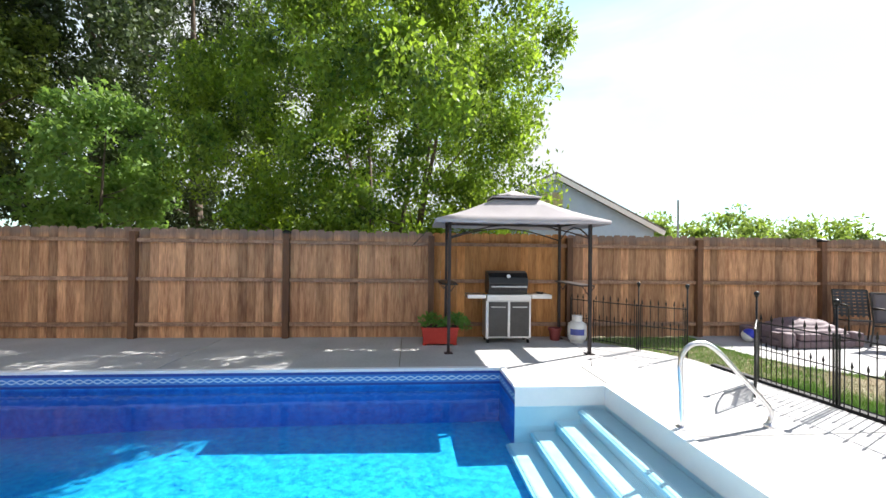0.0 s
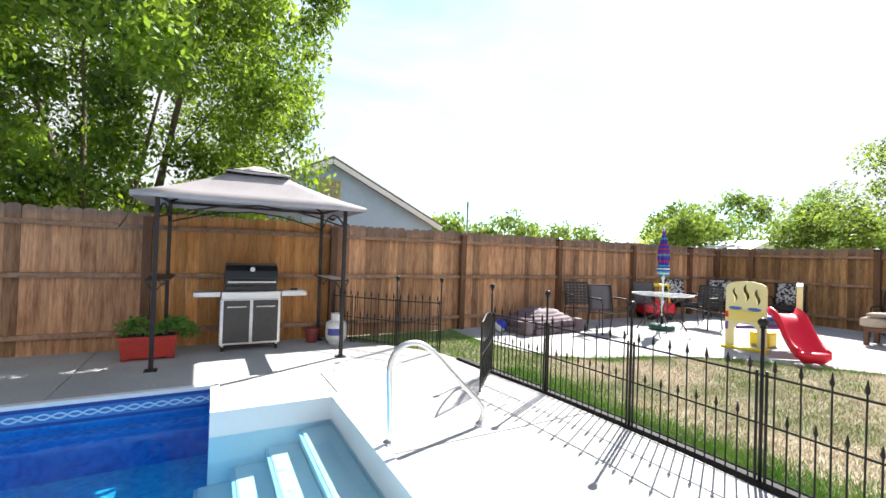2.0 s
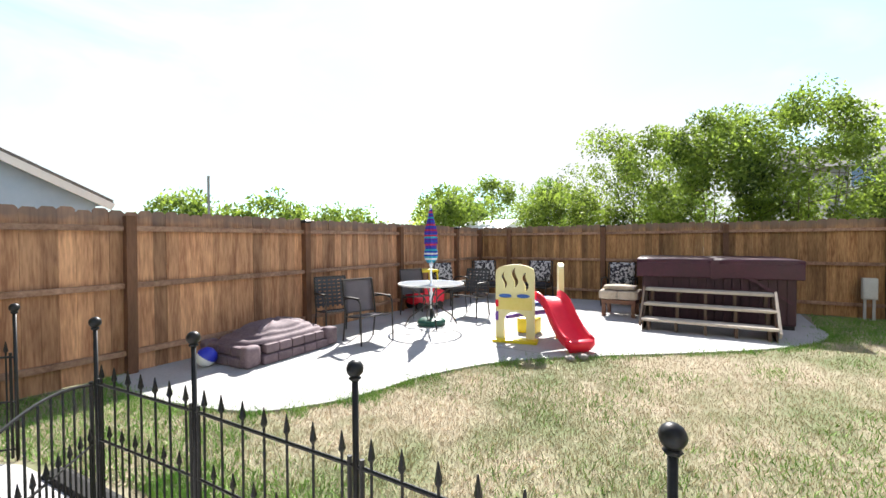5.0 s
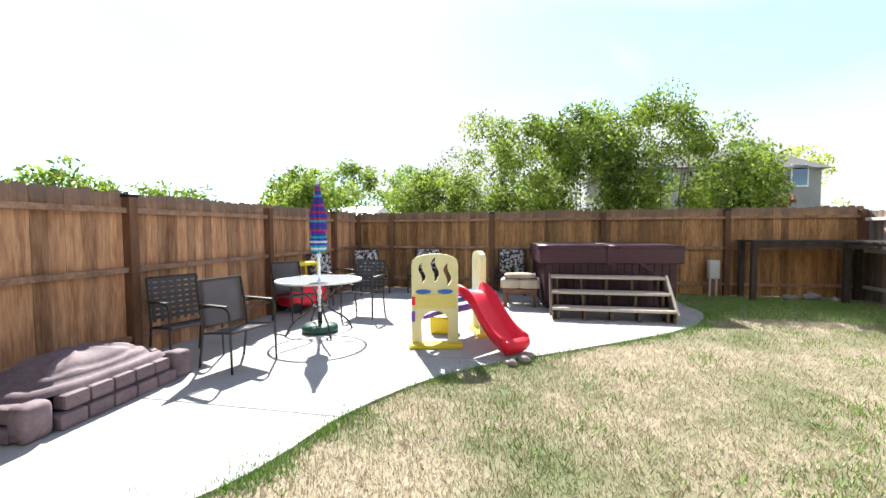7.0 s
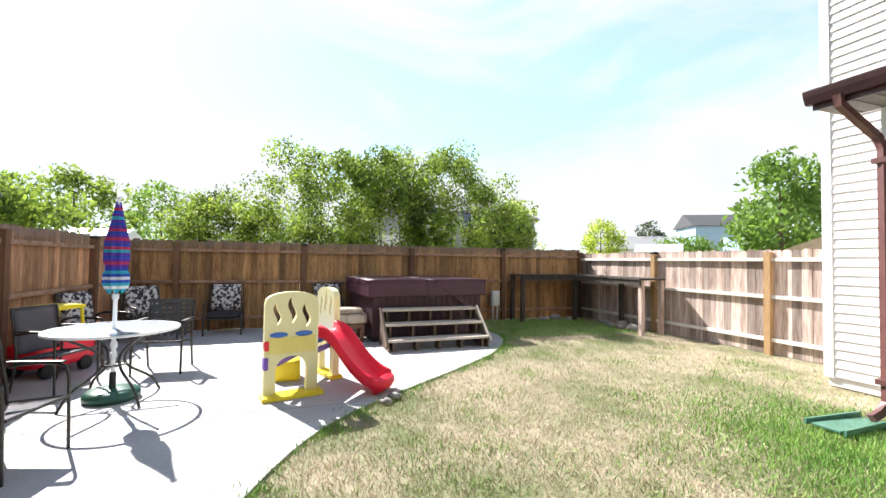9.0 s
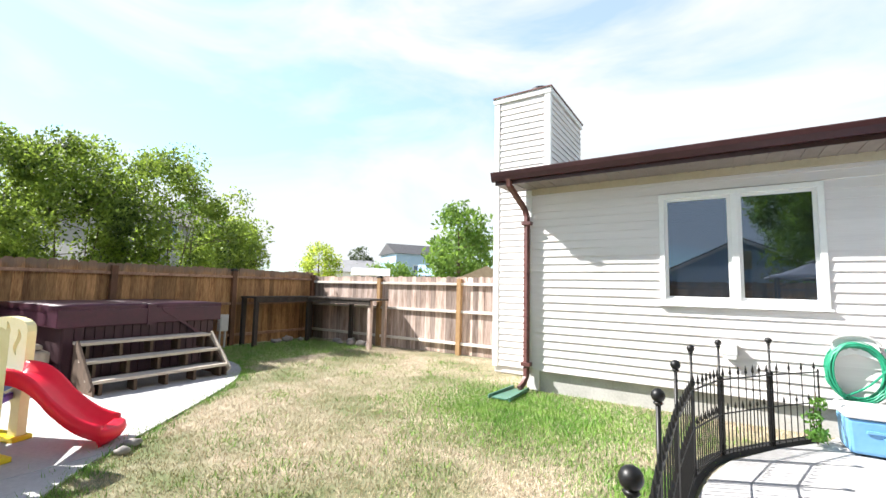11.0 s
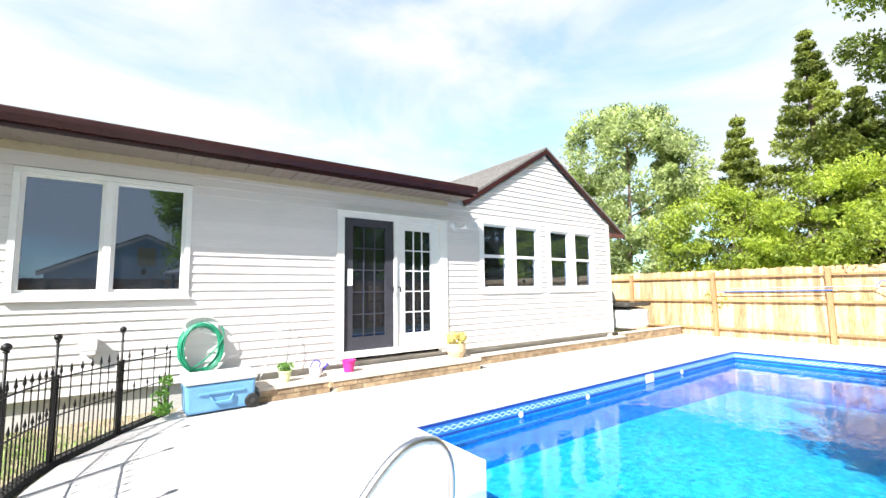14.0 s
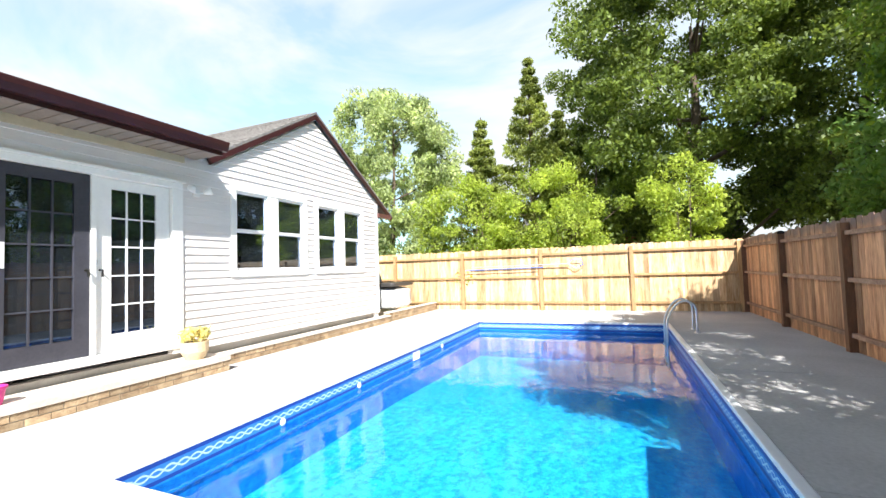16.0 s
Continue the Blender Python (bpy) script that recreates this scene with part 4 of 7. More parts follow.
brick_plinth("brick_edging", -5.30, -0.27, -0.98, 2, "low brick edging along the gabled wing", 0.03)
brick_plinth("brick_edging", -8.30, -5.32, -1.02, 3, "low brick edging beyond the house corner", 0.03)
brick_plinth("brick_edging", 2.42, 3.34, -0.74, 2, "short low brick ledge beside the step", 0.05)
# ---- trees ----
def leaves(name, centres, radii, per, size, material, parent, seed=1, aspect=0.45, droop=0.0, flat=0.8, clear=None, west=None):
    """Many small pointed leaves in uneven clumps round the given centres."""
    rg = np.random.default_rng(seed)
    c = np.repeat(np.array(centres, float), per, axis=0)
    r = np.repeat(np.array(radii, float), per)
    n = len(c)
    d = rg.normal(0, 1, (n, 3))
    d /= np.linalg.norm(d, axis=1)[:, None] + 1e-9
    rad = r * rg.uniform(0.15, 1.0, n) ** 0.55
    pos = c + d * rad[:, None] * np.array([1, 1, flat])
    pos[:, 2] -= droop * rg.uniform(0, 1, n) ** 2
    if clear:
        pos = pos[~((pos[:, 1] < clear[0]) & (pos[:, 2] < clear[1]))]
        n = len(pos)
    if west:
        pos = pos[~((pos[:, 0] < west[0]) & (pos[:, 2] < west[1]))]
        n = len(pos)
    ax = rg.normal(0, 1, (n, 3))
    ax[:, 2] -= 0.6 + droop
    ax /= np.linalg.norm(ax, axis=1)[:, None]
    sd = np.cross(ax, rg.normal(0, 1, (n, 3)))
    sd /= np.linalg.norm(sd, axis=1)[:, None] + 1e-9
    s = size * rg.uniform(0.6, 1.35, n)
    v = np.empty((n, 4, 3))
    v[:, 0], v[:, 2] = pos - ax * s[:, None], pos + ax * s[:, None]
    v[:, 1], v[:, 3] = pos + sd * (s * aspect)[:, None], pos - sd * (s * aspect)[:, None]
    me = bpy.data.meshes.new(name)
    me.vertices.add(4 * n)
    me.vertices.foreach_set("co", v.ravel())
    me.loops.add(4 * n)
    me.loops.foreach_set("vertex_index", np.arange(4 * n))
    me.polygons.add(n)
    me.polygons.foreach_set("loop_start", np.arange(0, 4 * n, 4))
    me.update(calc_edges=True)
    me.materials.append(material)
    ob = new(name, me)
    ob.parent = parent
    return ob


def tree(label, at, height, spread, crown0, clumps, per, leaf, material, seed, stems=1, trunk=0.16, droop=0.0, clump=0.75, flat=0.8, category="tree", name="tree", aspect=0.45, low=0.0, group="", clear=None, west=None):
    """Trunk with forking limbs and a crown of leaf clumps at the limbs' ends and between."""
    rd = random.Random(seed)
    t = empty(name, Matrix.Translation((*at, -0.05)), label, category, group)
    bm = bmesh.new()
    ends = []
    mid = (height + crown0) / 2
    for s in range(stems):
        a0 = rd.uniform(0, 2 * math.pi)
        base = Vector((0.12 * s * math.cos(a0), 0.12 * s * math.sin(a0), 0))
        lean = (0.10 if stems == 1 else 0.42) * spread
        tip = Vector((lean * math.cos(a0), lean * math.sin(a0), height * rd.uniform(0.75, 0.92)))
        pts = [base, base.lerp(tip, 0.3) + Vector((rd.uniform(-.2, .2), rd.uniform(-.2, .2), 0)) * trunk * 3, base.lerp(tip, 0.65), tip]
        sp = smooth_pts(pts, 4)
        k = trunk / (1 + 0.25 * (stems - 1))
        tube(sp, [k * (1 - 0.88 * i / (len(sp) - 1)) for i in range(len(sp))], bm, 7)
        for b in range(int(11 / (1 + 0.4 * (stems - 1)))):
            f = rd.uniform(0.22, 0.95)
            p = sp[int(f * (len(sp) - 1))]
            if p.z < crown0 * 0.5:
                continue
            a = rd.uniform(0, 2 * math.pi)
            reach = spread * rd.uniform(0.45, 0.95) * (1 - 0.55 * max(0, (p.z - mid) / (height - mid + 0.01)))
            q = p + Vector((reach * math.cos(a), reach * math.sin(a), reach * rd.uniform(0.15, 0.7)))
            m = p.lerp(q, 0.5) + Vector((0, 0, -0.08 * reach))
            lp = smooth_pts([p, m, q], 3)
            tube(lp, [max(0.008, k * 0.38 * (1 - f * 0.6) * (1 - 0.85 * i / (len(lp) - 1))) for i in range(len(lp))], bm, 5)
            ends.append(q)
    part("trunk", bm, BARK, t, smooth=True)
    cs, rs = [], []
    for e in ends:
        cs.append(tuple(e))
        rs.append(clump * rd.uniform(0.6, 1.15))
    while len(cs) < clumps:
        u, a = rd.uniform(-1, 1), rd.uniform(0, 2 * math.pi)
        w = rd.uniform(0.25, 1) ** 0.5
        rr = spread * math.sqrt(max(0, 1 - u * u)) * w * (1.0 + 0.22 * math.sin(3 * a + seed) + 0.12 * math.sin(7 * a))
        zz = mid + (height - crown0) / 2 * u * (1 if u > 0 else 1 + low)
        cs.append((rr * math.cos(a), rr * math.sin(a), zz))
        rs.append(clump * rd.uniform(0.5, 1.2))
    leaves("crown", cs, rs, per, leaf, material, t, seed, aspect, droop, flat, clear, west)
    return t


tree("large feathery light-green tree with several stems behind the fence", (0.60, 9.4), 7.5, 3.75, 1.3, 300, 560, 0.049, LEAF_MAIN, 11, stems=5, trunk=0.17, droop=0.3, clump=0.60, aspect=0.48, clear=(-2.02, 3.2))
tree("tall backlit tree behind the fence, its shade put into dark leaves", (-6.6, 16.2), 14.0, 4.6, 1.5, 180, 330, 0.09, LEAF_DARK, 12, trunk=0.3, clump=1.0)
tree("tall backlit tree behind the fence, its shade put into dark leaves", (-11.0, 17.0), 14.5, 5.0, 2.0, 180, 330, 0.09, LEAF_DARK, 13, trunk=0.3, clump=1.0)
tree("small bright green tree beside the fence", (-5.6, 9.6), 4.7, 1.6, 2.0, 55, 190, 0.075, LEAF_MID, 14, trunk=0.07, clump=0.5)
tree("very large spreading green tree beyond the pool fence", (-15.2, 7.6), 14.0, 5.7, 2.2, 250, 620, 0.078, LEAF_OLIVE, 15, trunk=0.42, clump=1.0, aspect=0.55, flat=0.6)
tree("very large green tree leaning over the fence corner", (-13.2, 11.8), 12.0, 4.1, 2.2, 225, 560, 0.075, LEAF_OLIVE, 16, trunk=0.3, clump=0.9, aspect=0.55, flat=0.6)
tree("round-headed pale green tree beside the house", (-11.4, -4.2), 8.6, 2.9, 0.9, 200, 300, 0.08, LEAF_PALE, 17, trunk=0.16, clump=0.62)
tree("yellow-green shrub with many upright stems behind the fence", (-10.5, -0.5), 4.4, 1.9, 0.6, 95, 260, 0.055, LEAF_YELLOW, 18, stems=6, trunk=0.06, clump=0.5, category="shrub", name="shrub")
tree("yellow-green shrub with many upright stems behind the fence", (-10.4, 2.5), 4.5, 1.9, 0.6, 95, 260, 0.055, LEAF_YELLOW, 19, stems=6, trunk=0.06, clump=0.5, category="shrub", name="shrub")
tree("small yellow-green tree in front of dark woods", (-9.8, 6.2), 4.4, 0.95, 1.3, 50, 230, 0.055, LEAF_YELLOW, 20, stems=4, trunk=0.05, clump=0.42)

tree("dense shaded green tree behind the yellow-green shrubs", (-13.6, 3.6), 6.2, 2.3, 0.8, 120, 260, 0.08, LEAF_OLIVE, 21, trunk=0.14, clump=0.7)


def conifer(label, at, height, spread, seed):
    rd = random.Random(seed)
    t = empty("conifer", Matrix.Translation((*at, -0.05)), label, "tree")
    part("trunk", tube([(0, 0, 0), (0, 0, height * 0.5), (0, 0, height)], [0.2, 0.12, 0.02], n=7), BARK, t)
    cs, rs = [], []
    z = 1.0
    while z < height:
        r = spread * (1 - z / height) ** 1.15 + 0.05
        for k in range(9):
            a = rd.uniform(0, 6.28)
            for f in (0.45, 0.75, 1.0):
                cs.append((r * f * math.cos(a), r * f * math.sin(a), z + r * 0.25 * f))
                rs.append(0.16 + 0.22 * r * (1.1 - f))
        z += 0.42
    leaves("crown", cs, rs, 60, 0.085, CONIFER, t, seed, 0.3, 0.1, 0.7)
    return t


conifer("tall olive-green conifer with a pointed top", (-13.2, 1.35), 9.9, 2.9, 31)
conifer("olive-green conifer with a pointed top", (-12.6, -0.6), 7.6, 2.2, 32)
conifer("olive-green conifer with a pointed top", (-12.9, 2.5), 7.4, 2.6, 33)
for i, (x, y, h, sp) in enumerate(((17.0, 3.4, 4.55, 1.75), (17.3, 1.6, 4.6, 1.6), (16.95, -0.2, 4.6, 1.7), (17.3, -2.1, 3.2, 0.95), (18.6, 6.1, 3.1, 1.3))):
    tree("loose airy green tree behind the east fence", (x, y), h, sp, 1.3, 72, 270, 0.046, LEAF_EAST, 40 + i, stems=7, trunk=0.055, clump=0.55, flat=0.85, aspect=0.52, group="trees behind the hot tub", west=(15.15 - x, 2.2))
tree("small reddish-brown bush over the fence", (20.0, -3.6), 3.4, 1.0, 0.9, 28, 110, 0.07, leaf_mat("leaves_reddish", (0.10, 0.06, 0.025), (0.20, 0.12, 0.05)), 50, trunk=0.05, clump=0.42, category="shrub", name="shrub")
for i, (x, y, h, sp, m_) in enumerate(((27, 15.5, 4.7, 2.3, LEAF_EAST), (31, 14.5, 5.6, 2.3, LEAF_EAST), (23.5, 13.0, 3.7, 1.7, LEAF_EAST), (36, 12, 6.0, 2.6, LEAF_MID), (18, 21, 3.5, 2.4, LEAF_EAST), (14.5, 22, 3.5, 2.2, LEAF_EAST), (22, 20, 3.3, 2.2, LEAF_EAST),
                                       (15.2, -12.2, 5.2, 1.45, LEAF_MID), (19.0, -19, 5.0, 2.0, LEAF_MID), (40, -12, 7.6, 3.0, LEAF_MID), (44, -17.5, 7.6, 2.8, LEAF_YELLOW), (36, -21.7, 5.2, 1.6, LEAF_YELLOW), (47, -38.5, 6.6, 1.8, LEAF_DARK), (38, -8.5, 6.6, 2.8, LEAF_EAST), (26, -20, 3.0, 2.0, LEAF_MID), (40, 4, 5.5, 2.8, LEAF_MID), (34, 20, 5.0, 2.6, LEAF_YELLOW))):
    tree("distant rounded green tree", (x, y), h, sp, 1.0, 80, 50, 0.13, m_, 60 + i, trunk=0.14, clump=0.8, group="distant trees")

# ---- neighbouring buildings ----
BLUEWALL = mat("pale_blue_siding", (0.34, 0.48, 0.66), (0.40, 0.54, 0.71), 2, 0.6, 0, 0.05)
VENTTAN = mat("tan_vent", (0.46, 0.42, 0.28), (0.54, 0.50, 0.35), 5, 0.6)
GREYWALL = mat("grey_wall", (0.24, 0.24, 0.25), (0.30, 0.30, 0.31), 1, 0.8)
TANROOF = mat("tan_shingles", (0.45, 0.34, 0.24), (0.55, 0.43, 0.31), 6, 0.9, 0, 0.4)
DARKROOF = mat("dark_grey_shingles", (0.055, 0.055, 0.062), (0.10, 0.10, 0.11), 6, 0.9, 0, 0.4)
shed = empty("neighbour_shed", label="pale blue gabled outbuilding with a tan louvred vent beyond the fence", category="shed")
SY = 9.3
pk, ev = (4.40, 3.26), (6.95, 2.02)
lx = 2 * pk[0] - ev[0]
part("gable_wall", plate([(lx + 0.15, -0.05), (ev[0] - 0.15, -0.05), (ev[0] - 0.15, ev[1] + 0.02), (pk[0], pk[1] - 0.06), (lx + 0.15, ev[1] + 0.02)], 0.15, Matrix.Translation((0, SY, 0))), BLUEWALL, shed)
for x in (lx + 0.15, ev[0] - 0.30):
    part("side_wall", box(x, x + 0.15, SY + 0.15, SY + 5, -0.05, ev[1]), BLUEWALL, shed)
for q in ((lx, ev[1]), ev):
    bm = bmesh.new()
    v = [(pk[0], SY - 0.2, pk[1]), (q[0], SY - 0.2, q[1]), (q[0], SY + 5.2, q[1]), (pk[0], SY + 5.2, pk[1])]
    quad(bm, *[(x, y, zz + 0.06) for x, y, zz in v])
    quad(bm, *reversed(v))
    for i in range(4):
        a, b = v[i], v[(i + 1) % 4]
        quad(bm, a, b, (b[0], b[1], b[2] + 0.06), (a[0], a[1], a[2] + 0.06))
    part("roof", bm, SHINGLE, shed)
    part("rake_board", beam((pk[0], SY - 0.19, pk[1] - 0.04), (q[0], SY - 0.19, q[1] - 0.04), 0.025, 0.10), WHITE, shed)
vent = part("louvre_vent", box(4.13, 4.62, SY - 0.03, SY - 0.002, 2.28, 2.88), VENTTAN, shed, "tan louvred gable vent")
for i in range(13):
    part("louvre", beam((4.15, SY - 0.045, 2.31 + i * 0.043), (4.60, SY - 0.045, 2.31 + i * 0.043), 0.03, 0.012), VENTTAN, vent)
lan = empty("wall_lantern", label="small black wall lantern under the vent", category="lantern")
part("body", lathe([(0.03, 0), (0.06, 0.02), (0.075, 0.13), (0.09, 0.14), (0.03, 0.19), (0.012, 0.22)], 6, at=(4.44, SY - 0.13, 2.0)), BLACKIRON, lan)
part("bracket", beam((4.44, SY, 2.06), (4.44, SY - 0.1, 2.02), 0.03, 0.03), BLACKIRON, lan)


def far_house(label, x, y, w, d, h, rise, yaw, wallm, roofm, floors=2, name="neighbour_house"):
    o = empty(name, pose(x, y, -0.05, 0, 0, yaw), label, "house", "far houses")
    part("wall", box(-w / 2, w / 2, -d / 2, d / 2, 0, h), wallm, o)
    bm = bmesh.new()
    e = 0.35
    v = [(-w / 2 - e, -d / 2 - e, h - 0.1), (w / 2 + e, -d / 2 - e, h - 0.1), (w / 2 + e, 0, h + rise), (-w / 2 - e, 0, h + rise), (w / 2 + e, d / 2 + e, h - 0.1), (-w / 2 - e, d / 2 + e, h - 0.1)]
    vs = [bm.verts.new(p) for p in v]
    for f in ((0, 1, 2, 3), (3, 2, 4, 5), (0, 3, 5), (1, 4, 2), (0, 5, 4, 1)):
        bm.faces.new([vs[i] for i in f])
    part("roof", bm, roofm, o)
    for fl in range(floors):
        n = max(2, int(w / 2.2))
        for i in range(n):
            cx, cz = -w / 2 + (i + 0.5) * w / n, 1.0 + 2.7 * fl
            wn_ = part("window", box(cx - 0.5, cx + 0.5, -d / 2 - 0.04, -d / 2 - 0.003, cz, cz + 1.25), WHITE, o)
            part("pane", box(cx - 0.42, cx + 0.42, -d / 2 - 0.055, -d / 2 - 0.042, cz + 0.08, cz + 1.17), GLASS, wn_)
    return o


far_house("grey two-storey house behind trees", 34.8, -6.6, 10, 8, 4.8, 1.6, -76, GREYWALL, SHINGLE)
far_house("pale blue two-storey house with a grey roof in the distance", 47.0, -51.0, 9, 7, 6.75, 1.7, -119.7, BLUEWALL, DARKROOF)
far_house("white house with a pale roof in the distance", 48, -35.5, 8, 6, 3.4, 1.6, -133, WHITE, GREYWALL, 1)
far_house("low shed with a tan shingle roof behind the pale fence", 13.55, -11.5, 3.0, 1.9, 1.95, 0.46, -61, GREYWALL, TANROOF, 1, "distant_shed")
far_house("low shed with a pale blue roof behind the pale fence", 24.7, -24.4, 2.4, 2.4, 2.55, 0.85, -145, GREYWALL, BLUEWALL, 1, "distant_shed")
far_house("small white shed behind the pale fence", 25.3, -17.1, 1.9, 1.6, 2.35, 0.4, -140, WHITE, POOLGREY, 1, "distant_shed")
far_house("low pale shed roof over the corner fence", 24.0, 11.2, 1.9, 2.4, 2.2, 0.35, -90, WHITE, POOLGREY, 1, "distant_shed")
far_house("red and white house glimpsed behind shrubs", -20.0, 4.5, 9, 7, 2.6, 1.6, 90, mat("red_wall", (0.35, 0.10, 0.06), (0.42, 0.14, 0.09), 2, 0.8), SHINGLE, 1)
pole = empty("utility_pole", label="thin grey utility pole in the distance", category="pole")
part("shaft", tube([(13.2, 18.0, 0), (13.2, 18.0, 4.0)], [0.055, 0.045]), GREYWALL, pole)
# ---- black iron garden fence ----
TALL = mesh_of("picket", tube([(0, 0, 0.03), (0, 0, 0.72), (0, 0, 0.735), (0, 0, 0.80)], [0.0055, 0.0055, 0.014, 0.002], n=5), BLACKIRON)
SHORT = mesh_of("short_picket", tube([(0, 0, 0.03), (0, 0, 0.41), (0, 0, 0.425), (0, 0, 0.48)], [0.0055, 0.0055, 0.013, 0.002], n=5), BLACKIRON)
pb = tube([(0, 0, -0.05), (0, 0, 1.0)], 0.011, n=8)
ball((0, 0, 1.025), 0.030, pb, 12, 8)
lathe([(0.016, 0.985), (0.022, 0.992), (0.016, 1.0)], 8, pb)
POST = mesh_of("post", pb, BLACKIRON)
POST.polygons.foreach_set("use_smooth", [True] * len(POST.polygons))


def iron_panel(p, q, n=7, post=True, lean=0.0):
    p, q = Vector((*p, 0)), Vector((*q, 0))
    d = q - p
    L = d.length
    f = empty("iron_fence_panel", pose(p.x, p.y, 0, lean, 0, math.degrees(math.atan2(d.y, d.x))), "black iron garden fence panel with spear-tipped pickets", "fence panel", "iron fence panels")
    for z, r in ((0.69, 0.008), (0.385, 0.007), (0.06, 0.007)):
        part("rail", tube([(0.012, 0, z), (L - 0.012, 0, z)], r, n=6), BLACKIRON, f)
    for i in range(n):
        x = (i + 0.5) * L / n
        child("picket", TALL, pose(x, 0, 0, 0, random.uniform(-0.5, 0.5), 0), f)
        if i:
            child("short_picket", SHORT, pose(i * L / n, 0, 0), f)
    for x in (0.028, L - 0.028):
        part("end_upright", tube([(x, 0, 0.0), (x, 0, 0.72)], 0.009, n=6), BLACKIRON, f)
    if post:
        child("post", POST, pose(0, 0, 0), f)
    return f


IRON = [(5.25, 4.63), (5.33, 3.77), (5.37, 2.81), (5.37, 1.86), (5.33, 0.88), (5.14, 0.22), (4.72, -0.40), (4.26, -0.98)]
for i, (a, b) in enumerate(zip(IRON, IRON[1:])):
    iron_panel(a, b, 4 if i == 6 else 7)
iron_panel((5.18, 5.77), (4.69, 6.20), 6)
iron_panel((4.69, 6.20), (4.22, 6.80), 6)
iron_panel((4.22, 6.80), (3.98, 7.18), 4, post=False)

def iron_gate(p, q, n=9):
    """A narrow gate leaf with an arched top rail, hung at p and swung open to q."""
    p, q = Vector((*p, 0)), Vector((*q, 0))
    d = q - p
    L = d.length
    g = empty("iron_gate", pose(p.x, p.y, 0, 0, 0, math.degrees(math.atan2(d.y, d.x))), "black iron garden gate with an arched top, standing open", "gate")

    def arch_z(x):
        return 0.66 + 0.10 * math.sin(math.pi * (0.12 + 0.76 * x / L))
    part("top_rail", tube([(x, 0, arch_z(x)) for x in (0.02 + (L - 0.04) * k / 12 for k in range(13))], 0.008, n=6), BLACKIRON, g, "arched top rail")
    for z in (0.385, 0.06):
        part("rail", tube([(0.02, 0, z), (L - 0.02, 0, z)], 0.007, n=6), BLACKIRON, g)
    for x in (0.02, L - 0.02):
        part("stile", tube([(x, 0, 0.02), (x, 0, arch_z(x) + 0.02)], 0.010, n=6), BLACKIRON, g)
    for i in range(1, n):
        x = i * L / n
        part("picket", tube([(x, 0, 0.06), (x, 0, arch_z(x))], 0.0055, n=5), BLACKIRON, g)
        child("short_picket", SHORT, pose(x - L / n / 2, 0, 0), g)
    return g


iron_gate((5.22, 4.58), (4.68, 4.0))

# ---- gazebo over the grill ----
GAZMETAL = mat("dark_brown_metal", (0.022, 0.016, 0.016), (0.04, 0.03, 0.03), 8, 0.5, 0.3)
CANOPY = mat("taupe_canopy_cloth", (0.37, 0.335, 0.345), (0.45, 0.41, 0.42), 2.5, 0.9, 0, 0.3, fine=30)
gz = empty("gazebo", label="grill gazebo with dark metal posts and a taupe cloth canopy", category="gazebo")
GP = [(1.745, 6.10), (3.815, 5.98), (3.77, 7.13), (1.79, 7.13)]
for x, y in GP:
    po = part("post", box(x - 0.022, x + 0.022, y - 0.022, y + 0.022, 0, 1.98), GAZMETAL, gz, bevel=0.003)
    part("foot_plate", box(x - 0.06, x + 0.06, y - 0.06, y + 0.06, 0, 0.012), GAZMETAL, po)
C = [(1.52, 5.86, 1.95), (4.02, 5.74, 1.95), (4.0, 7.22, 1.95), (1.55, 7.22, 1.95)]
T = [(2.48, 6.33, 2.32), (3.08, 6.31, 2.32), (3.08, 6.66, 2.32), (2.48, 6.66, 2.32)]
for i in range(4):
    a, b = GP[i], GP[(i + 1) % 4]
    part("eave_beam", beam((*a, 1.955), (*b, 1.955), 0.03, 0.03), GAZMETAL, gz)
    arch = [Vector((*a, 1.70)).lerp(Vector((*b, 1.70)), t) + Vector((0, 0, 0.20 * math.sin(math.pi * t))) for t in (0.0, 0.15, 0.3, 0.5, 0.7, 0.85, 1.0)]
    part("arch_brace", tube(arch, 0.011, n=6), GAZMETAL, gz)
    part("rafter", tube([(*GP[i], 1.97), (T[i][0], T[i][1], 2.29)], 0.012, n=6), GAZMETAL, gz)


def canopy(lo, hi, sag, name, drop):
    """Four sagging cloth slopes with a short valance."""
    bm = bmesh.new()
    N = 8
    for i in range(4):
        a, b, c, d = (Vector(p) for p in (lo[i], lo[(i + 1) % 4], hi[(i + 1) % 4], hi[i]))
        grid = [[(a.lerp(b, u / N)).lerp(d.lerp(c, u / N), w / 4) - Vector((0, 0, sag * math.sin(math.pi * w / 4) + 0.01 * math.sin(math.pi * u / N) * (1 - w / 4))) for u in range(N + 1)] for w in range(5)]
        grid.insert(0, [p - Vector((0, 0, drop)) for p in grid[0]])
        vs = [[bm.verts.new(p) for p in row] for row in grid]
        for r0, r1 in zip(vs, vs[1:]):
            for k in range(N):
                bm.faces.new((r0[k], r0[k + 1], r1[k + 1], r1[k]))
    bmesh.ops.remove_doubles(bm, verts=bm.verts[:], dist=0.002)
    bmesh.ops.recalc_face_normals(bm, faces=bm.faces[:])
    bmesh.ops.solidify(bm, geom=bm.faces[:], thickness=0.006)
    return part(name, bm, CANOPY, gz, "sun-bleached taupe cloth canopy", smooth=True)


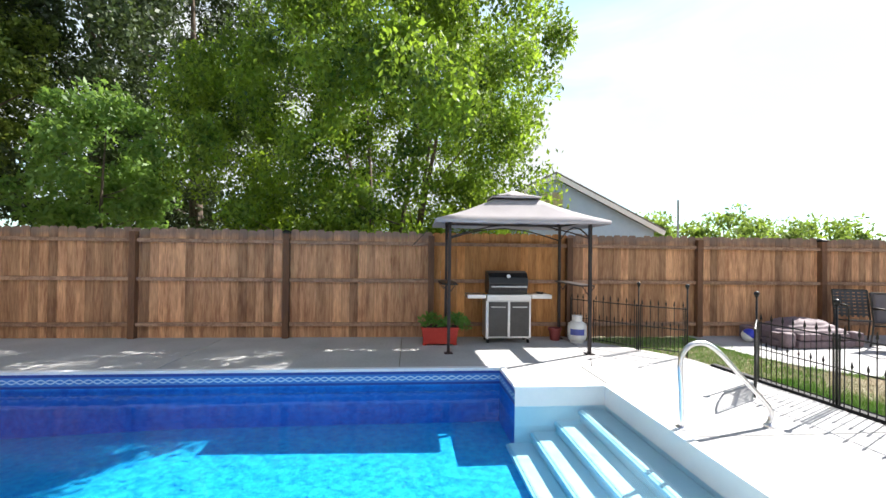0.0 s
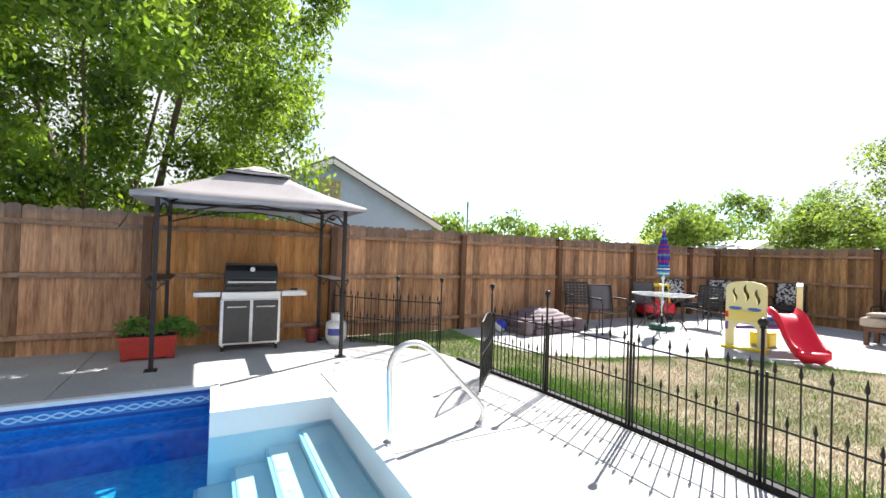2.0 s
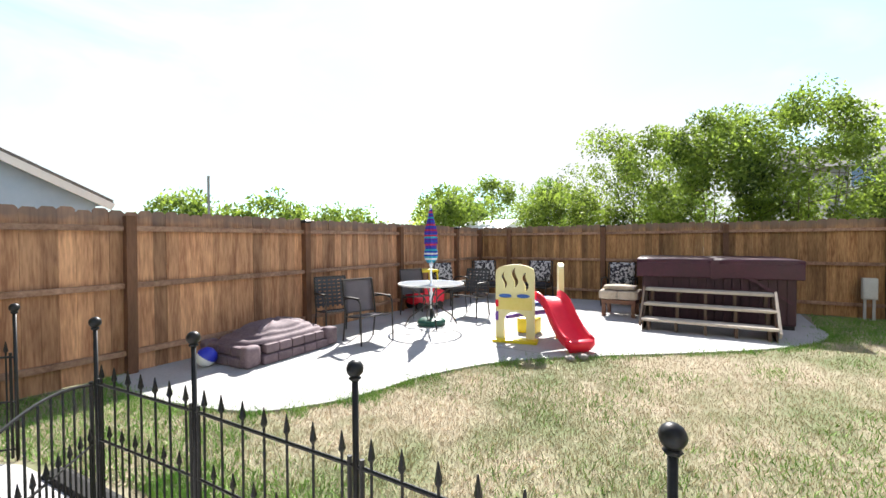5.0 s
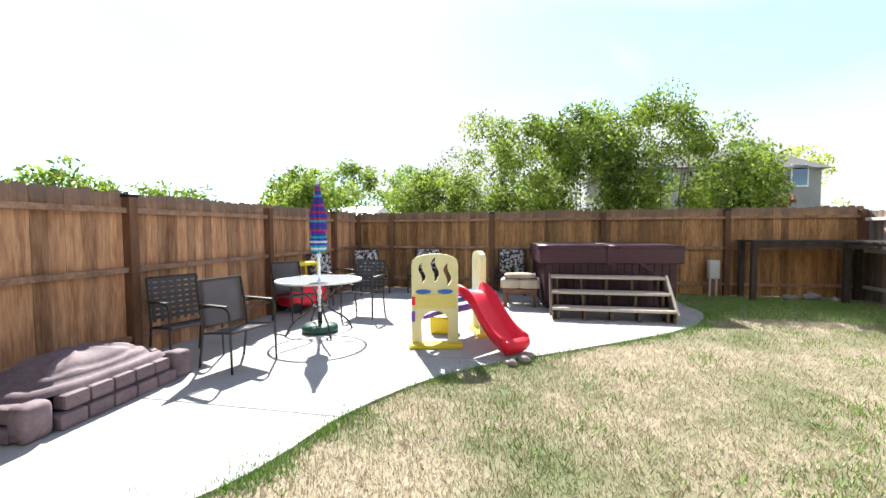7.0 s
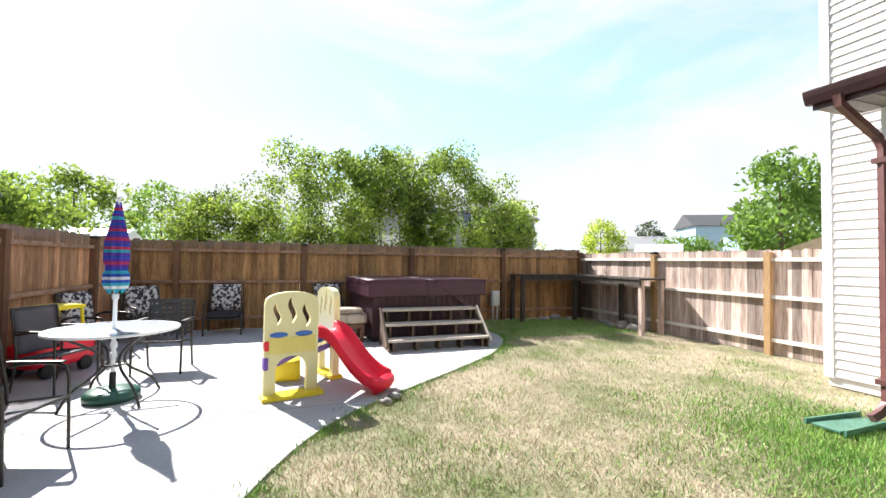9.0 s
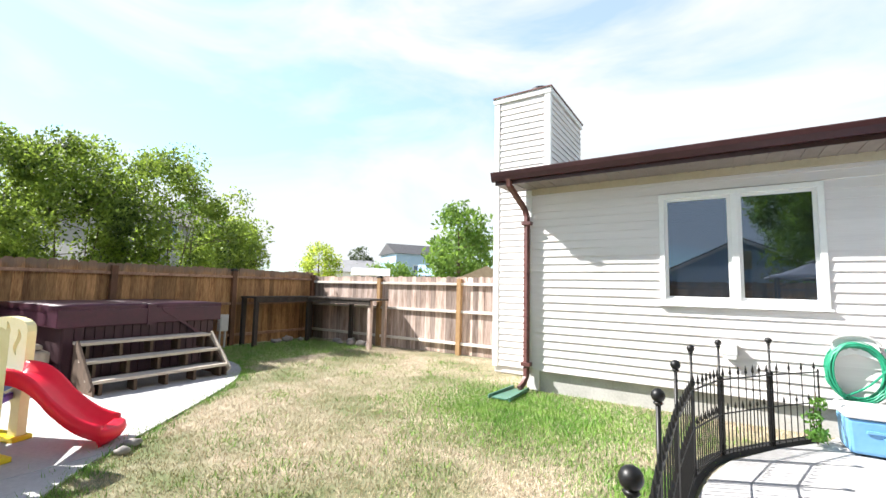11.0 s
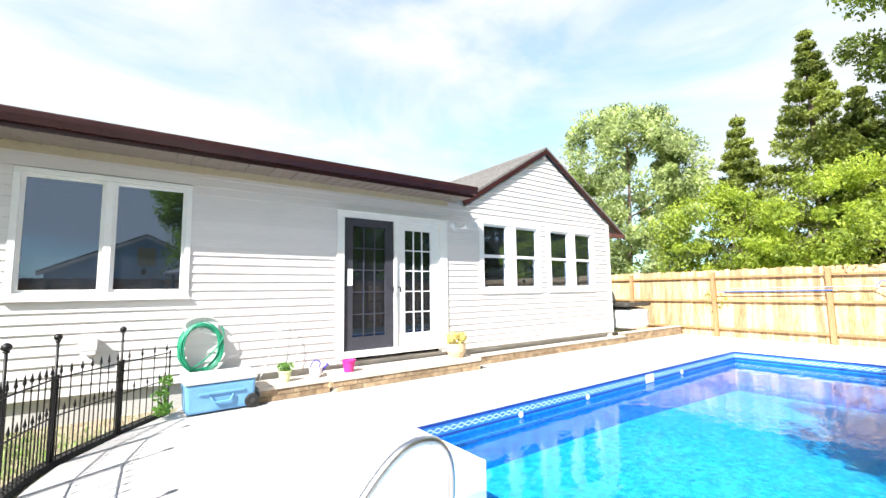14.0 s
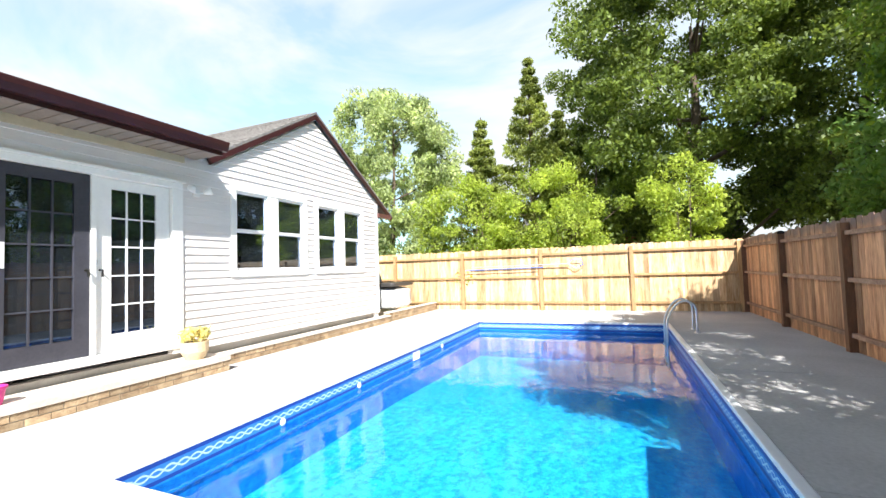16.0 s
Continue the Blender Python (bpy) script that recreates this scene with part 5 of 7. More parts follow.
canopy(C, T, 0.03, "canopy", 0.05)
T2 = [(2.40, 6.26, 2.34), (3.16, 6.24, 2.34), (3.16, 6.73, 2.34), (2.40, 6.73, 2.34)]
canopy(T2, [(2.74, 6.47, 2.45), (2.82, 6.47, 2.45), (2.82, 6.51, 2.45), (2.74, 6.51, 2.45)], 0.01, "vent_canopy", 0.02)
part("vent_frame", box(2.42, 3.14, 6.28, 6.71, 2.335, 2.355), GAZMETAL, gz)
for (x0, y0), (x1, y1) in ((GP[0], GP[3]), (GP[1], GP[2])):
    s = part("side_shelf", box(min(x0, x1) - 0.09, max(x0, x1) + 0.09, y0 + 0.03, y1 - 0.03, 0.99, 1.01), GAZMETAL, gz)
    for y in (y0 + 0.05, y1 - 0.05):
        for sx in (-0.09, 0.09):
            part("shelf_bracket", beam((x0, y, 0.86), (x0 + sx, y, 0.985), 0.012, 0.012), GAZMETAL, s)

# ---- gas grill ----
STEEL = mat("brushed_steel", (0.55, 0.55, 0.56), (0.66, 0.66, 0.67), 3, 0.32, 0.85, 0.05, 0, (0.3, 1, 8), 10)
ENAMEL = mat("black_enamel", (0.006, 0.006, 0.008), (0.012, 0.012, 0.014), 6, 0.28, 0, 0)
CHAR = mat("charcoal_panel", (0.035, 0.033, 0.033), (0.055, 0.052, 0.05), 6, 0.45)
RUBBER = mat("black_rubber", (0.012, 0.012, 0.012), (0.025, 0.025, 0.025), 12, 0.75)
gr = empty("gas_grill", label="stainless gas grill with black lid and two charcoal doors", category="grill")
part("cabinet", box(2.41, 3.16, 6.74, 7.08, 0.09, 0.70), STEEL, gr, bevel=0.008)
for a, b in ((2.44, 2.775), (2.795, 3.13)):
    d = part("door", box(a, b, 6.715, 6.738, 0.12, 0.68), CHAR, gr, "charcoal door with steel trim", bevel=0.005)
    part("handle", tube([(a + 0.05, 6.70, 0.60), (b - 0.05, 6.70, 0.60)], 0.010, n=6), STEEL, d)
    for x in (a - 0.005, b - 0.009):
        part("trim", box(x, x + 0.014, 6.708, 6.739, 0.10, 0.70), STEEL, d)
part("control_panel", box(2.42, 3.15, 6.69, 6.80, 0.705, 0.80), STEEL, gr, bevel=0.01)
part("firebox", box(2.46, 3.11, 6.78, 7.10, 0.80, 0.88), ENAMEL, gr, bevel=0.01)
hood = [(0.0, 0.0), (-0.02, 0.10), (0.015, 0.20), (0.09, 0.27), (0.20, 0.30), (0.32, 0.29), (0.36, 0.22), (0.36, 0.0)]
bm = bmesh.new()
e0 = [bm.verts.new((2.46, 6.76 + y, 0.88 + z)) for y, z in hood]
e1 = [bm.verts.new((3.11, 6.76 + y, 0.88 + z)) for y, z in hood]
for i in range(len(hood)):
    bm.faces.new((e0[i], e0[(i + 1) % len(hood)], e1[(i + 1) % len(hood)], e1[i]))
bm.faces.new(e0)
bm.faces.new(e1[::-1])
lid = part("lid", bm, ENAMEL, gr, "glossy black grill lid", bevel=0.006)
part("handle", tube([(2.49, 6.71, 0.93), (3.08, 6.71, 0.93)], 0.014, n=8), STEEL, lid)
bm = lathe([(0.032, 0), (0.032, 0.012), (0.0, 0.014)][:2], 16)
bmesh.ops.transform(bm, matrix=pose(2.785, 6.765, 1.095, 75), verts=bm.verts[:])
part("thermometer", bm, STEEL, lid, "round steel thermometer")
for a, b in ((2.10, 2.41), (3.16, 3.50)):
    part("side_shelf", box(a, b, 6.70, 7.05, 0.735, 0.80), STEEL, gr, bevel=0.014)
for x in (2.45, 3.12):
    for y in (6.78, 7.04):
        bm = lathe([(0.03, -0.016), (0.035, 0), (0.03, 0.016)], 12)
        bmesh.ops.transform(bm, matrix=pose(x, y, 0.036, 0, 90), verts=bm.verts[:])
        w_ = part("caster", bm, RUBBER, gr)
        part("caster_fork", box(x - 0.012, x + 0.012, y - 0.012, y + 0.012, 0.06, 0.095), STEEL, w_)
part("side_burner", box(3.30, 3.40, 6.85, 6.93, 0.80, 0.835), ENAMEL, gr, bevel=0.008)

RED = mat("red_plastic", (0.42, 0.03, 0.02), (0.50, 0.045, 0.03), 5, 0.5)
TERRA = mat("terracotta", (0.42, 0.24, 0.13), (0.52, 0.32, 0.19), 6, 0.85, 0, 0.2)
PLANT = leaf_mat("pot_plant_leaves", (0.06, 0.17, 0.03), (0.16, 0.32, 0.06))
SOIL = mat("soil", (0.022, 0.016, 0.012), (0.05, 0.036, 0.026), 12, 0.95)
pl = empty("planter_box", label="red rectangular planter with leafy green plants", category="planter")
bm = bmesh.new()
bmesh.ops.create_cube(bm, size=1, matrix=Matrix.Translation((1.66, 6.72, 0.15)) @ Matrix.Diagonal((0.58, 0.24, 0.26, 1)))
for v in bm.verts:
    if v.co.z < 0.1:
        v.co.x = 1.66 + (v.co.x - 1.66) * 0.9
        v.co.y = 6.72 + (v.co.y - 6.72) * 0.8
part("box", bm, RED, pl, bevel=0.012)
part("rim", box(1.36, 1.96, 6.59, 6.85, 0.255, 0.285), RED, pl, bevel=0.008)
for x in (1.42, 1.90):
    part("foot", box(x - 0.03, x + 0.03, 6.64, 6.80, 0.0, 0.03), RED, pl)
part("soil", box(1.39, 1.93, 6.62, 6.82, 0.286, 0.29), SOIL, pl)
leaves("plant", [(1.42 + 0.11 * i, 6.72 + 0.05 * math.sin(i * 2.1), 0.38 + 0.05 * math.sin(i * 1.7)) for i in range(6)] + [(2.0, 6.8, 0.36), (2.08, 6.85, 0.30)], [0.13] * 8, 110, 0.032, PLANT, pl, 4)
tk = empty("propane_tank", label="white propane cylinder with a printed blue label", category="gas tank")
TANK = mat("tank_white", (0.66, 0.66, 0.66), (0.74, 0.74, 0.73), 5, 0.4)
part("cylinder", lathe([(0.10, 0.02), (0.145, 0.06), (0.155, 0.11), (0.155, 0.26), (0.145, 0.31), (0.10, 0.345), (0.05, 0.36)], 22, at=(3.97, 6.82, 0)), TANK, tk, smooth=True)
part("foot_ring", lathe([(0.11, 0), (0.11, 0.05), (0.10, 0.05), (0.10, 0)], 22, at=(3.97, 6.82, 0), caps=False), TANK, tk)
part("collar", lathe([(0.085, 0.34), (0.085, 0.45), (0.078, 0.45), (0.078, 0.34)], 22, at=(3.97, 6.82, 0), caps=False), TANK, tk)
part("valve", lathe([(0.02, 0.36), (0.02, 0.40), (0.035, 0.405), (0.035, 0.43)], 10, at=(3.97, 6.82, 0)), mat("brass", (0.5, 0.36, 0.12), (0.6, 0.44, 0.18), 6, 0.35, 0.9), tk)
lbl = bmesh.new()
for k in range(6):
    a0, a1 = math.radians(205 + k * 15), math.radians(205 + (k + 1) * 15)
    quad(lbl, *[(3.97 + 0.1565 * math.cos(a), 6.82 + 0.1565 * math.sin(a), z) for a, z in ((a0, 0.14), (a1, 0.14), (a1, 0.24), (a0, 0.24))])
part("label", lbl, mat("blue_print", (0.05, 0.07, 0.30), (0.08, 0.10, 0.36), 9, 0.5), tk, "blue printed label")
bk = empty("flower_pot", label="dark red round pot beside the propane tank", category="pot")
part("pot", lathe([(0.075, 0), (0.10, 0.17), (0.115, 0.17), (0.115, 0.21), (0.10, 0.21), (0.09, 0.18), (0.02, 0.18)], 20, at=(3.66, 7.02, 0)), mat("dark_red_pot", (0.20, 0.03, 0.03), (0.26, 0.05, 0.045), 6, 0.5), bk)

# ---- pool rails ----
CHROME = mat("polished_steel", (0.72, 0.72, 0.73), (0.78, 0.78, 0.79), 3, 0.34, 1.0)
hr = empty("pool_handrail", label="bent stainless handrail beside the pool steps", category="handrail")
part("rail", tube(smooth_pts([(3.47, 3.36, 0), (3.46, 3.36, 0.30), (3.45, 3.36, 0.56), (3.52, 3.36, 0.69), (3.66, 3.37, 0.715), (3.80, 3.37, 0.64), (4.02, 3.38, 0.42), (4.24, 3.39, 0.20), (4.30, 3.39, 0.10), (4.27, 3.39, 0.0)], 5), 0.021, n=10), CHROME, hr, smooth=True)
for x in (3.47, 4.27):
    part("escutcheon", lathe([(0.05, 0), (0.048, 0.012), (0.024, 0.03)], 16, at=(x, 3.37, 0)), CHROME, hr)
ld = empty("pool_ladder", label="chrome pool ladder with two looped rails", category="ladder")
for x in (-5.20, -4.75):
    part("rail", tube(smooth_pts([(x, 5.66, 0), (x, 5.66, 0.40), (x, 5.60, 0.53), (x, 5.46, 0.57), (x, 5.32, 0.48), (x, 5.19, 0.22), (x, 5.17, -0.1), (x, 5.17, -0.7)], 5), 0.021, n=10), CHROME, ld, smooth=True)
    part("escutcheon", lathe([(0.05, 0), (0.048, 0.012), (0.024, 0.03)], 16, at=(x, 5.66, 0)), CHROME, ld)
for z in (-0.30, -0.55):
    part("step", box(-5.18, -4.77, 5.12, 5.20, z, z + 0.03), POOLGREY, ld)

# ---- patio furniture ----
FRAME = mat("bronze_frame", (0.035, 0.032, 0.030), (0.06, 0.055, 0.05), 8, 0.4, 0.4)
SLING = mat("grey_sling_cloth", (0.17, 0.158, 0.178), (0.22, 0.205, 0.228), 5, 0.7, 0, 0.3, fine=40)
STRAPM = mat("dark_strapping", (0.05, 0.052, 0.06), (0.075, 0.078, 0.088), 5, 0.5)
WHITEPAT = mat("patterned_cloth", (0.55, 0.52, 0.52), (0.03, 0.025, 0.035), 17, 0.9, 0, 0.05, fine=1.4)
_r = [nd for nd in WHITEPAT.node_tree.nodes if nd.type == "VALTORGB"][0].color_ramp.elements
_r[0].position, _r[1].position = 0.485, 0.515
BLACKCUSH = mat("black_cushion", (0.02, 0.018, 0.022), (0.035, 0.032, 0.036), 6, 0.9)


def cushion(x0, x1, y0, y1, z0, z1, m=None, puff=0.35):
    bm = bmesh.new()
    bmesh.ops.create_cube(bm, size=1)
    bmesh.ops.subdivide_edges(bm, edges=bm.edges[:], cuts=5, use_grid_fill=True)
    for v in bm.verts:
        x, y, z = v.co * 2
        k = (1 - puff * (abs(x) ** 3)) * (1 - puff * (abs(z if (y1 - y0) < (z1 - z0) else y) ** 3))
        if (y1 - y0) < (z1 - z0):
            y *= k
        else:
            z *= k
        v.co = (x0 + (x + 1) / 2 * (x1 - x0), y0 + (y + 1) / 2 * (y1 - y0), z0 + (z + 1) / 2 * (z1 - z0))
    if m is not None:
        bmesh.ops.transform(bm, matrix=m, verts=bm.verts[:])
    return bm


def patio_chair(x, y, yaw, woven=False, label=""):
    """A stacking armchair that faces -y before its turn."""
    c = empty("patio_chair", pose(x, y, 0, 0, 0, yaw), label, "chair", "patio chairs")
    for s in (-0.275, 0.275):
        part("front_leg", tube(smooth_pts([(s, -0.24, 0.0), (s, -0.23, 0.35), (s, -0.22, 0.57), (s, -0.16, 0.635), (s, 0.02, 0.645), (s, 0.20, 0.62)], 4), 0.0145, n=7, flat=0.8), FRAME, c, "front leg bent into the armrest", smooth=True)
        part("back_leg", tube(smooth_pts([(s * 0.96, 0.25, 0.0), (s * 0.96, 0.19, 0.36), (s * 0.96, 0.21, 0.55), (s * 0.94, 0.27, 0.89)], 4), 0.0135, n=7), FRAME, c, smooth=True)
        part("seat_rail", tube([(s * 0.93, -0.235, 0.40), (s * 0.93, 0.20, 0.355)], 0.012, n=6), FRAME, c)
        part("armrest", cushion(s - 0.024, s + 0.024, -0.19, 0.20, 0.645, 0.665, puff=0.2), FRAME, c)
    for p, q in (((-0.26, -0.235, 0.40), (0.26, -0.235, 0.40)), ((-0.26, 0.20, 0.355), (0.26, 0.20, 0.355)), ((-0.258, 0.27, 0.89), (0.258, 0.27, 0.89))):
        part("cross_bar", tube([p, q], 0.012, n=6), FRAME, c)
    bp = [Vector((0, 0.195, 0.40)), Vector((0, 0.225, 0.56)), Vector((0, 0.245, 0.72)), Vector((0, 0.268, 0.885))]
    if woven:
        for i in range(8):
            z = 0.44 + i * 0.058
            yy = 0.20 + (z - 0.40) * 0.14
            part("strap", box(-0.25, 0.25, yy - 0.004 + 0.006 * (i % 2), yy + 0.0 + 0.006 * (i % 2), z, z + 0.042), STRAPM, c)
        for i in range(7):
            xx = -0.24 + i * 0.08
            part("upright_strap", beam((xx + 0.02, 0.203, 0.41), (xx + 0.02, 0.270, 0.88), 0.036, 0.004), STRAPM, c)
    else:
        bm = bmesh.new()
        rows = [[bm.verts.new((-0.25 + 0.5 * k / 6, p.y + 0.02 * math.sin(math.pi * k / 6), p.z)) for k in range(7)] for p in smooth_pts(bp, 4)]
        for r0, r1 in zip(rows, rows[1:]):
            for k in range(6):
                bm.faces.new((r0[k], r0[k + 1], r1[k + 1], r1[k]))
        bmesh.ops.solidify(bm, geom=bm.faces[:], thickness=0.005)
        part("backrest", bm, SLING, c, "grey sling backrest", smooth=True)
    bm = bmesh.new()
    rows = [[bm.verts.new((-0.25 + 0.5 * k / 6, yy, 0.398 - 0.1 * (yy + 0.23) - 0.025 * math.sin(math.pi * k / 6) * math.sin(math.pi * (yy + 0.24) / 0.45))) for k in range(7)] for yy in [-0.235 + 0.062 * j for j in range(8)]]
    for r0, r1 in zip(rows, rows[1:]):
        for k in range(6):
            bm.faces.new((r0[k], r0[k + 1], r1[k + 1], r1[k]))
    bmesh.ops.solidify(bm, geom=bm.faces[:], thickness=0.005)
    part("seat", bm, SLING, c, "grey sling seat", smooth=True)
    return c


patio_chair(8.95, 6.03, -13, False, "grey sling armchair with dark metal frame on the sunny patio")
patio_chair(9.02, 6.74, -20, True, "dark woven-back armchair standing against the fence")
patio_chair(11.05, 6.62, -20, False, "grey sling armchair drawn up to the round table")
patio_chair(11.55, 5.72, -95, True, "dark woven-back armchair drawn up to the round table")


def lounge_chair(x, y, yaw, label, pillow=True):
    c = empty("cushioned_armchair", pose(x, y, 0, 0, 0, yaw), label, "armchair", "cushioned armchairs")
    for s in (-0.32, 0.32):
        part("side_frame", tube(smooth_pts([(s, -0.30, 0), (s, -0.29, 0.30), (s, -0.28, 0.55), (s, -0.20, 0.60), (s, 0.22, 0.58), (s, 0.28, 0.30), (s, 0.36, 0.0)], 4), 0.016, n=7), FRAME, c, smooth=True)
        part("back_post", tube([(s * 0.95, 0.26, 0.30), (s * 0.95, 0.36, 0.92)], 0.014, n=6), FRAME, c)
    for i in range(7):
        xx = -0.27 + i * 0.09
        part("back_bar", tube([(xx, 0.27, 0.34), (xx, 0.36, 0.92)], 0.006, n=5), FRAME, c)
    part("seat_frame", box(-0.31, 0.31, -0.28, 0.28, 0.29, 0.315), FRAME, c)
    part("top_bar", tube([(-0.305, 0.36, 0.92), (0.305, 0.36, 0.92)], 0.014, n=6), FRAME, c)
    part("seat_cushion", cushion(-0.29, 0.29, -0.28, 0.25, 0.317, 0.42), WHITEPAT if not pillow else BLACKCUSH, c, "dark seat cushion", smooth=True)
    part("back_cushion", cushion(-0.26, 0.26, -0.05, 0.05, 0.0, 0.52, pose(0, 0.245, 0.42, -9)), WHITEPAT, c, "black and white patterned back pillow", smooth=True)
    return c


lounge_chair(13.95, 6.55, -50, "dark metal armchair with a patterned pillow in the fence corner")
lounge_chair(14.40, 5.42, -88, "dark metal armchair with a black and white patterned pillow")
lounge_chair(14.35, 3.48, -92, "dark metal armchair with a patterned pillow beside the hot tub")
lounge_chair(12.7, 6.85, -15, "dark metal armchair with a patterned pillow by the fence")
# round glass table
TABLETOP = glass_mat("frosted_glass", (0.88, 0.92, 0.91), 0.08, 0.30, (0.82, 0.85, 0.84))
tb = empty("round_table", pose(10.36, 5.86, 0), "round frosted glass patio table with curved metal legs", "table")
part("tabletop", lathe([(0.03, 0.715), (0.55, 0.715), (0.55, 0.724), (0.03, 0.724)], 40), TABLETOP, tb).visible_shadow = False
part("rim", lathe([(0.545, 0.708), (0.568, 0.708), (0.572, 0.72), (0.568, 0.732), (0.552, 0.732)], 40, caps=False), POOLGREY, tb, "pale metal rim")
for k in range(4):
    a = math.radians(45 + 90 * k)
    ca, sa = math.cos(a), math.sin(a)
    part("leg", tube(smooth_pts([(0.46 * ca, 0.46 * sa, 0.0), (0.36 * ca, 0.36 * sa, 0.16), (0.12 * ca, 0.12 * sa, 0.34), (0.14 * ca, 0.14 * sa, 0.5), (0.45 * ca, 0.45 * sa, 0.70)], 4), 0.013, n=7), FRAME, tb, smooth=True)
part("ring", lathe([(0.10, 0.36), (0.112, 0.36), (0.112, 0.375), (0.10, 0.375)], 20, caps=False), FRAME, tb)
# folded umbrella
um = empty("patio_umbrella", pose(10.40, 5.88, 0), "closed striped blue and purple patio umbrella on a green base", "umbrella")
GREENP = mat("green_plastic", (0.012, 0.07, 0.05), (0.02, 0.10, 0.07), 6, 0.4)
part("base", lathe([(0.20, 0), (0.245, 0.02), (0.245, 0.07), (0.21, 0.105), (0.06, 0.115)], 26), GREENP, um, "round dark green base", smooth=True)
part("base_tube", lathe([(0.03, 0.11), (0.03, 0.26), (0.024, 0.28)], 12), RUBBER, um)
part("pole", tube([(0, 0, 0.2), (0, 0, 2.06)], 0.019, n=10), WHITE, um, "white pole")
for z in (0.42, 0.52, 1.02):
    part("collar", lathe([(0.026, z), (0.032, z + 0.01), (0.032, z + 0.05), (0.026, z + 0.06)], 12), POOLGREY, um)
CLOTHS = [mat("cloth_" + n_, c, None, 9, 0.85, 0, 0.2) for n_, c in (("blue", (0.02, 0.06, 0.42)), ("purple", (0.10, 0.03, 0.34)), ("red", (0.45, 0.03, 0.10)), ("turquoise", (0.03, 0.36, 0.48)), ("white", (0.65, 0.65, 0.68)))]
N = 32
seq = [3, 4, 3, 0, 4, 0, 3, 0, 1, 2, 1, 0, 1, 3, 2, 0, 1, 2, 1, 0, 2, 1, 0, 1, 3, 1, 0, 2, 1, 0]
bm = bmesh.new()
rows = []
for i in range(len(seq) + 1):
    t = i / len(seq)
    z = 1.10 + 0.93 * t
    r = 0.76 * (0.135 - 0.03 * t if t > 0.12 else 0.10 + 0.3 * t) * (1 - max(0, (t - 0.55)) * 1.75)
    if abs(t - 0.28) < 0.05:
        r *= 0.86
    rows.append([bm.verts.new(((r * (1 + 0.26 * math.cos(8 * a + 3 * t))) * math.cos(a), (r * (1 + 0.26 * math.cos(8 * a + 3 * t))) * math.sin(a), z + (0.03 * math.cos(8 * a) if i == 0 else 0))) for a in (2 * math.pi * k / N for k in range(N))])
for i, (r0, r1) in enumerate(zip(rows, rows[1:])):
    for k in range(N):
        bm.faces.new((r0[k], r0[(k + 1) % N], r1[(k + 1) % N], r1[k])).material_index = seq[i]
bm.faces.new(rows[-1])
part("canopy", bm, CLOTHS, um, "folded striped canopy", smooth=True)
part("finial", ball((0, 0, 2.07), 0.025), WHITE, um)

# ---- sandbox, ball, toys ----
STONE = mat("mauve_moulded_stone", (0.125, 0.086, 0.100), (0.205, 0.148, 0.162), 5, 0.75, 0, 0.4, 0.10)
sb = empty("sandbox", pose(7.86, 6.72, 0, 0, 0, 3), "mauve-brown moulded stone-look sandbox with a domed lid", "sandbox")
SL, SW = 0.68, 0.42
for c in range(2):
    z0, z1 = 0.002 + 0.115 * c, 0.113 + 0.115 * c
    ins = 0.035 * c
    for s in (-1, 1):
        n = 5
        for i in range(n):
            a, b = -SL + ins + 0.16 + (2 * (SL - ins) - 0.32) * (i + (0.15 if c else 0)) / n, -SL + ins + 0.16 + (2 * (SL - ins) - 0.32) * min(n, i + 1 + (0.15 if c else 0)) / n
            part("stone_block", box(a + 0.004, b - 0.004, s * (SW - ins) - 0.06, s * (SW - ins) + 0.06, z0, z1), STONE, sb, bevel=0.022)
        for i in range(3):
            a, b = -SW + 0.07 + (2 * SW - 0.14) * i / 3, -SW + 0.07 + (2 * SW - 0.14) * (i + 1) / 3
            part("stone_block", box(s * (SL - ins) - 0.06, s * (SL - ins) + 0.06, a + 0.004, b - 0.004, z0, z1), STONE, sb, bevel=0.022)
for sx in (-1, 1):
    for sy in (-1, 1):
        bm = box(sx * (SL - 0.045) - 0.10, sx * (SL - 0.045) + 0.10, sy * (SW - 0.035) - 0.08, sy * (SW - 0.035) + 0.08, 0.003, 0.25)
        bmesh.ops.bevel(bm, geom=bm.edges[:], offset=0.045, segments=3, profile=0.5, affect="EDGES")
        for v in bm.verts:
            v.co += Vector((1, 1, 0.6)) * 0.012 * noise.noise(v.co * 9)
        part("corner_stone", bm, STONE, sb, smooth=True)
bm = bmesh.new()
NN, RR = 48, 25
rows = []
for j in range(RR + 1):
    t = j / RR
    z = 0.226 + 0.05 * min(1, t / 0.08) + 0.055 * min(1, max(0, (t - 0.2) / 0.08)) + 0.095 * math.sqrt(max(0, 1 - ((1 - t) / 0.62) ** 2) if t > 0.38 else 0)
    row = []
    for k in range(NN):
        a = 2 * math.pi * k / NN
        e = 0.55
        cx = math.copysign(abs(math.cos(a)) ** e, math.cos(a))
        cy = math.copysign(abs(math.sin(a)) ** e, math.sin(a))
        rr = 1 - 0.97 * t
        row.append(bm.verts.new((cx * (SL - 0.02) * rr * (1 + 0.025 * math.sin(5 * a)), cy * (SW - 0.02) * rr, z + 0.012 * noise.noise(Vector((cx * 2.2 * rr, cy * 2.2 * rr, 4.0))) + 0.010 * math.sin(9 * a) * (0.3 < t < 0.9))))
    rows.append(row)
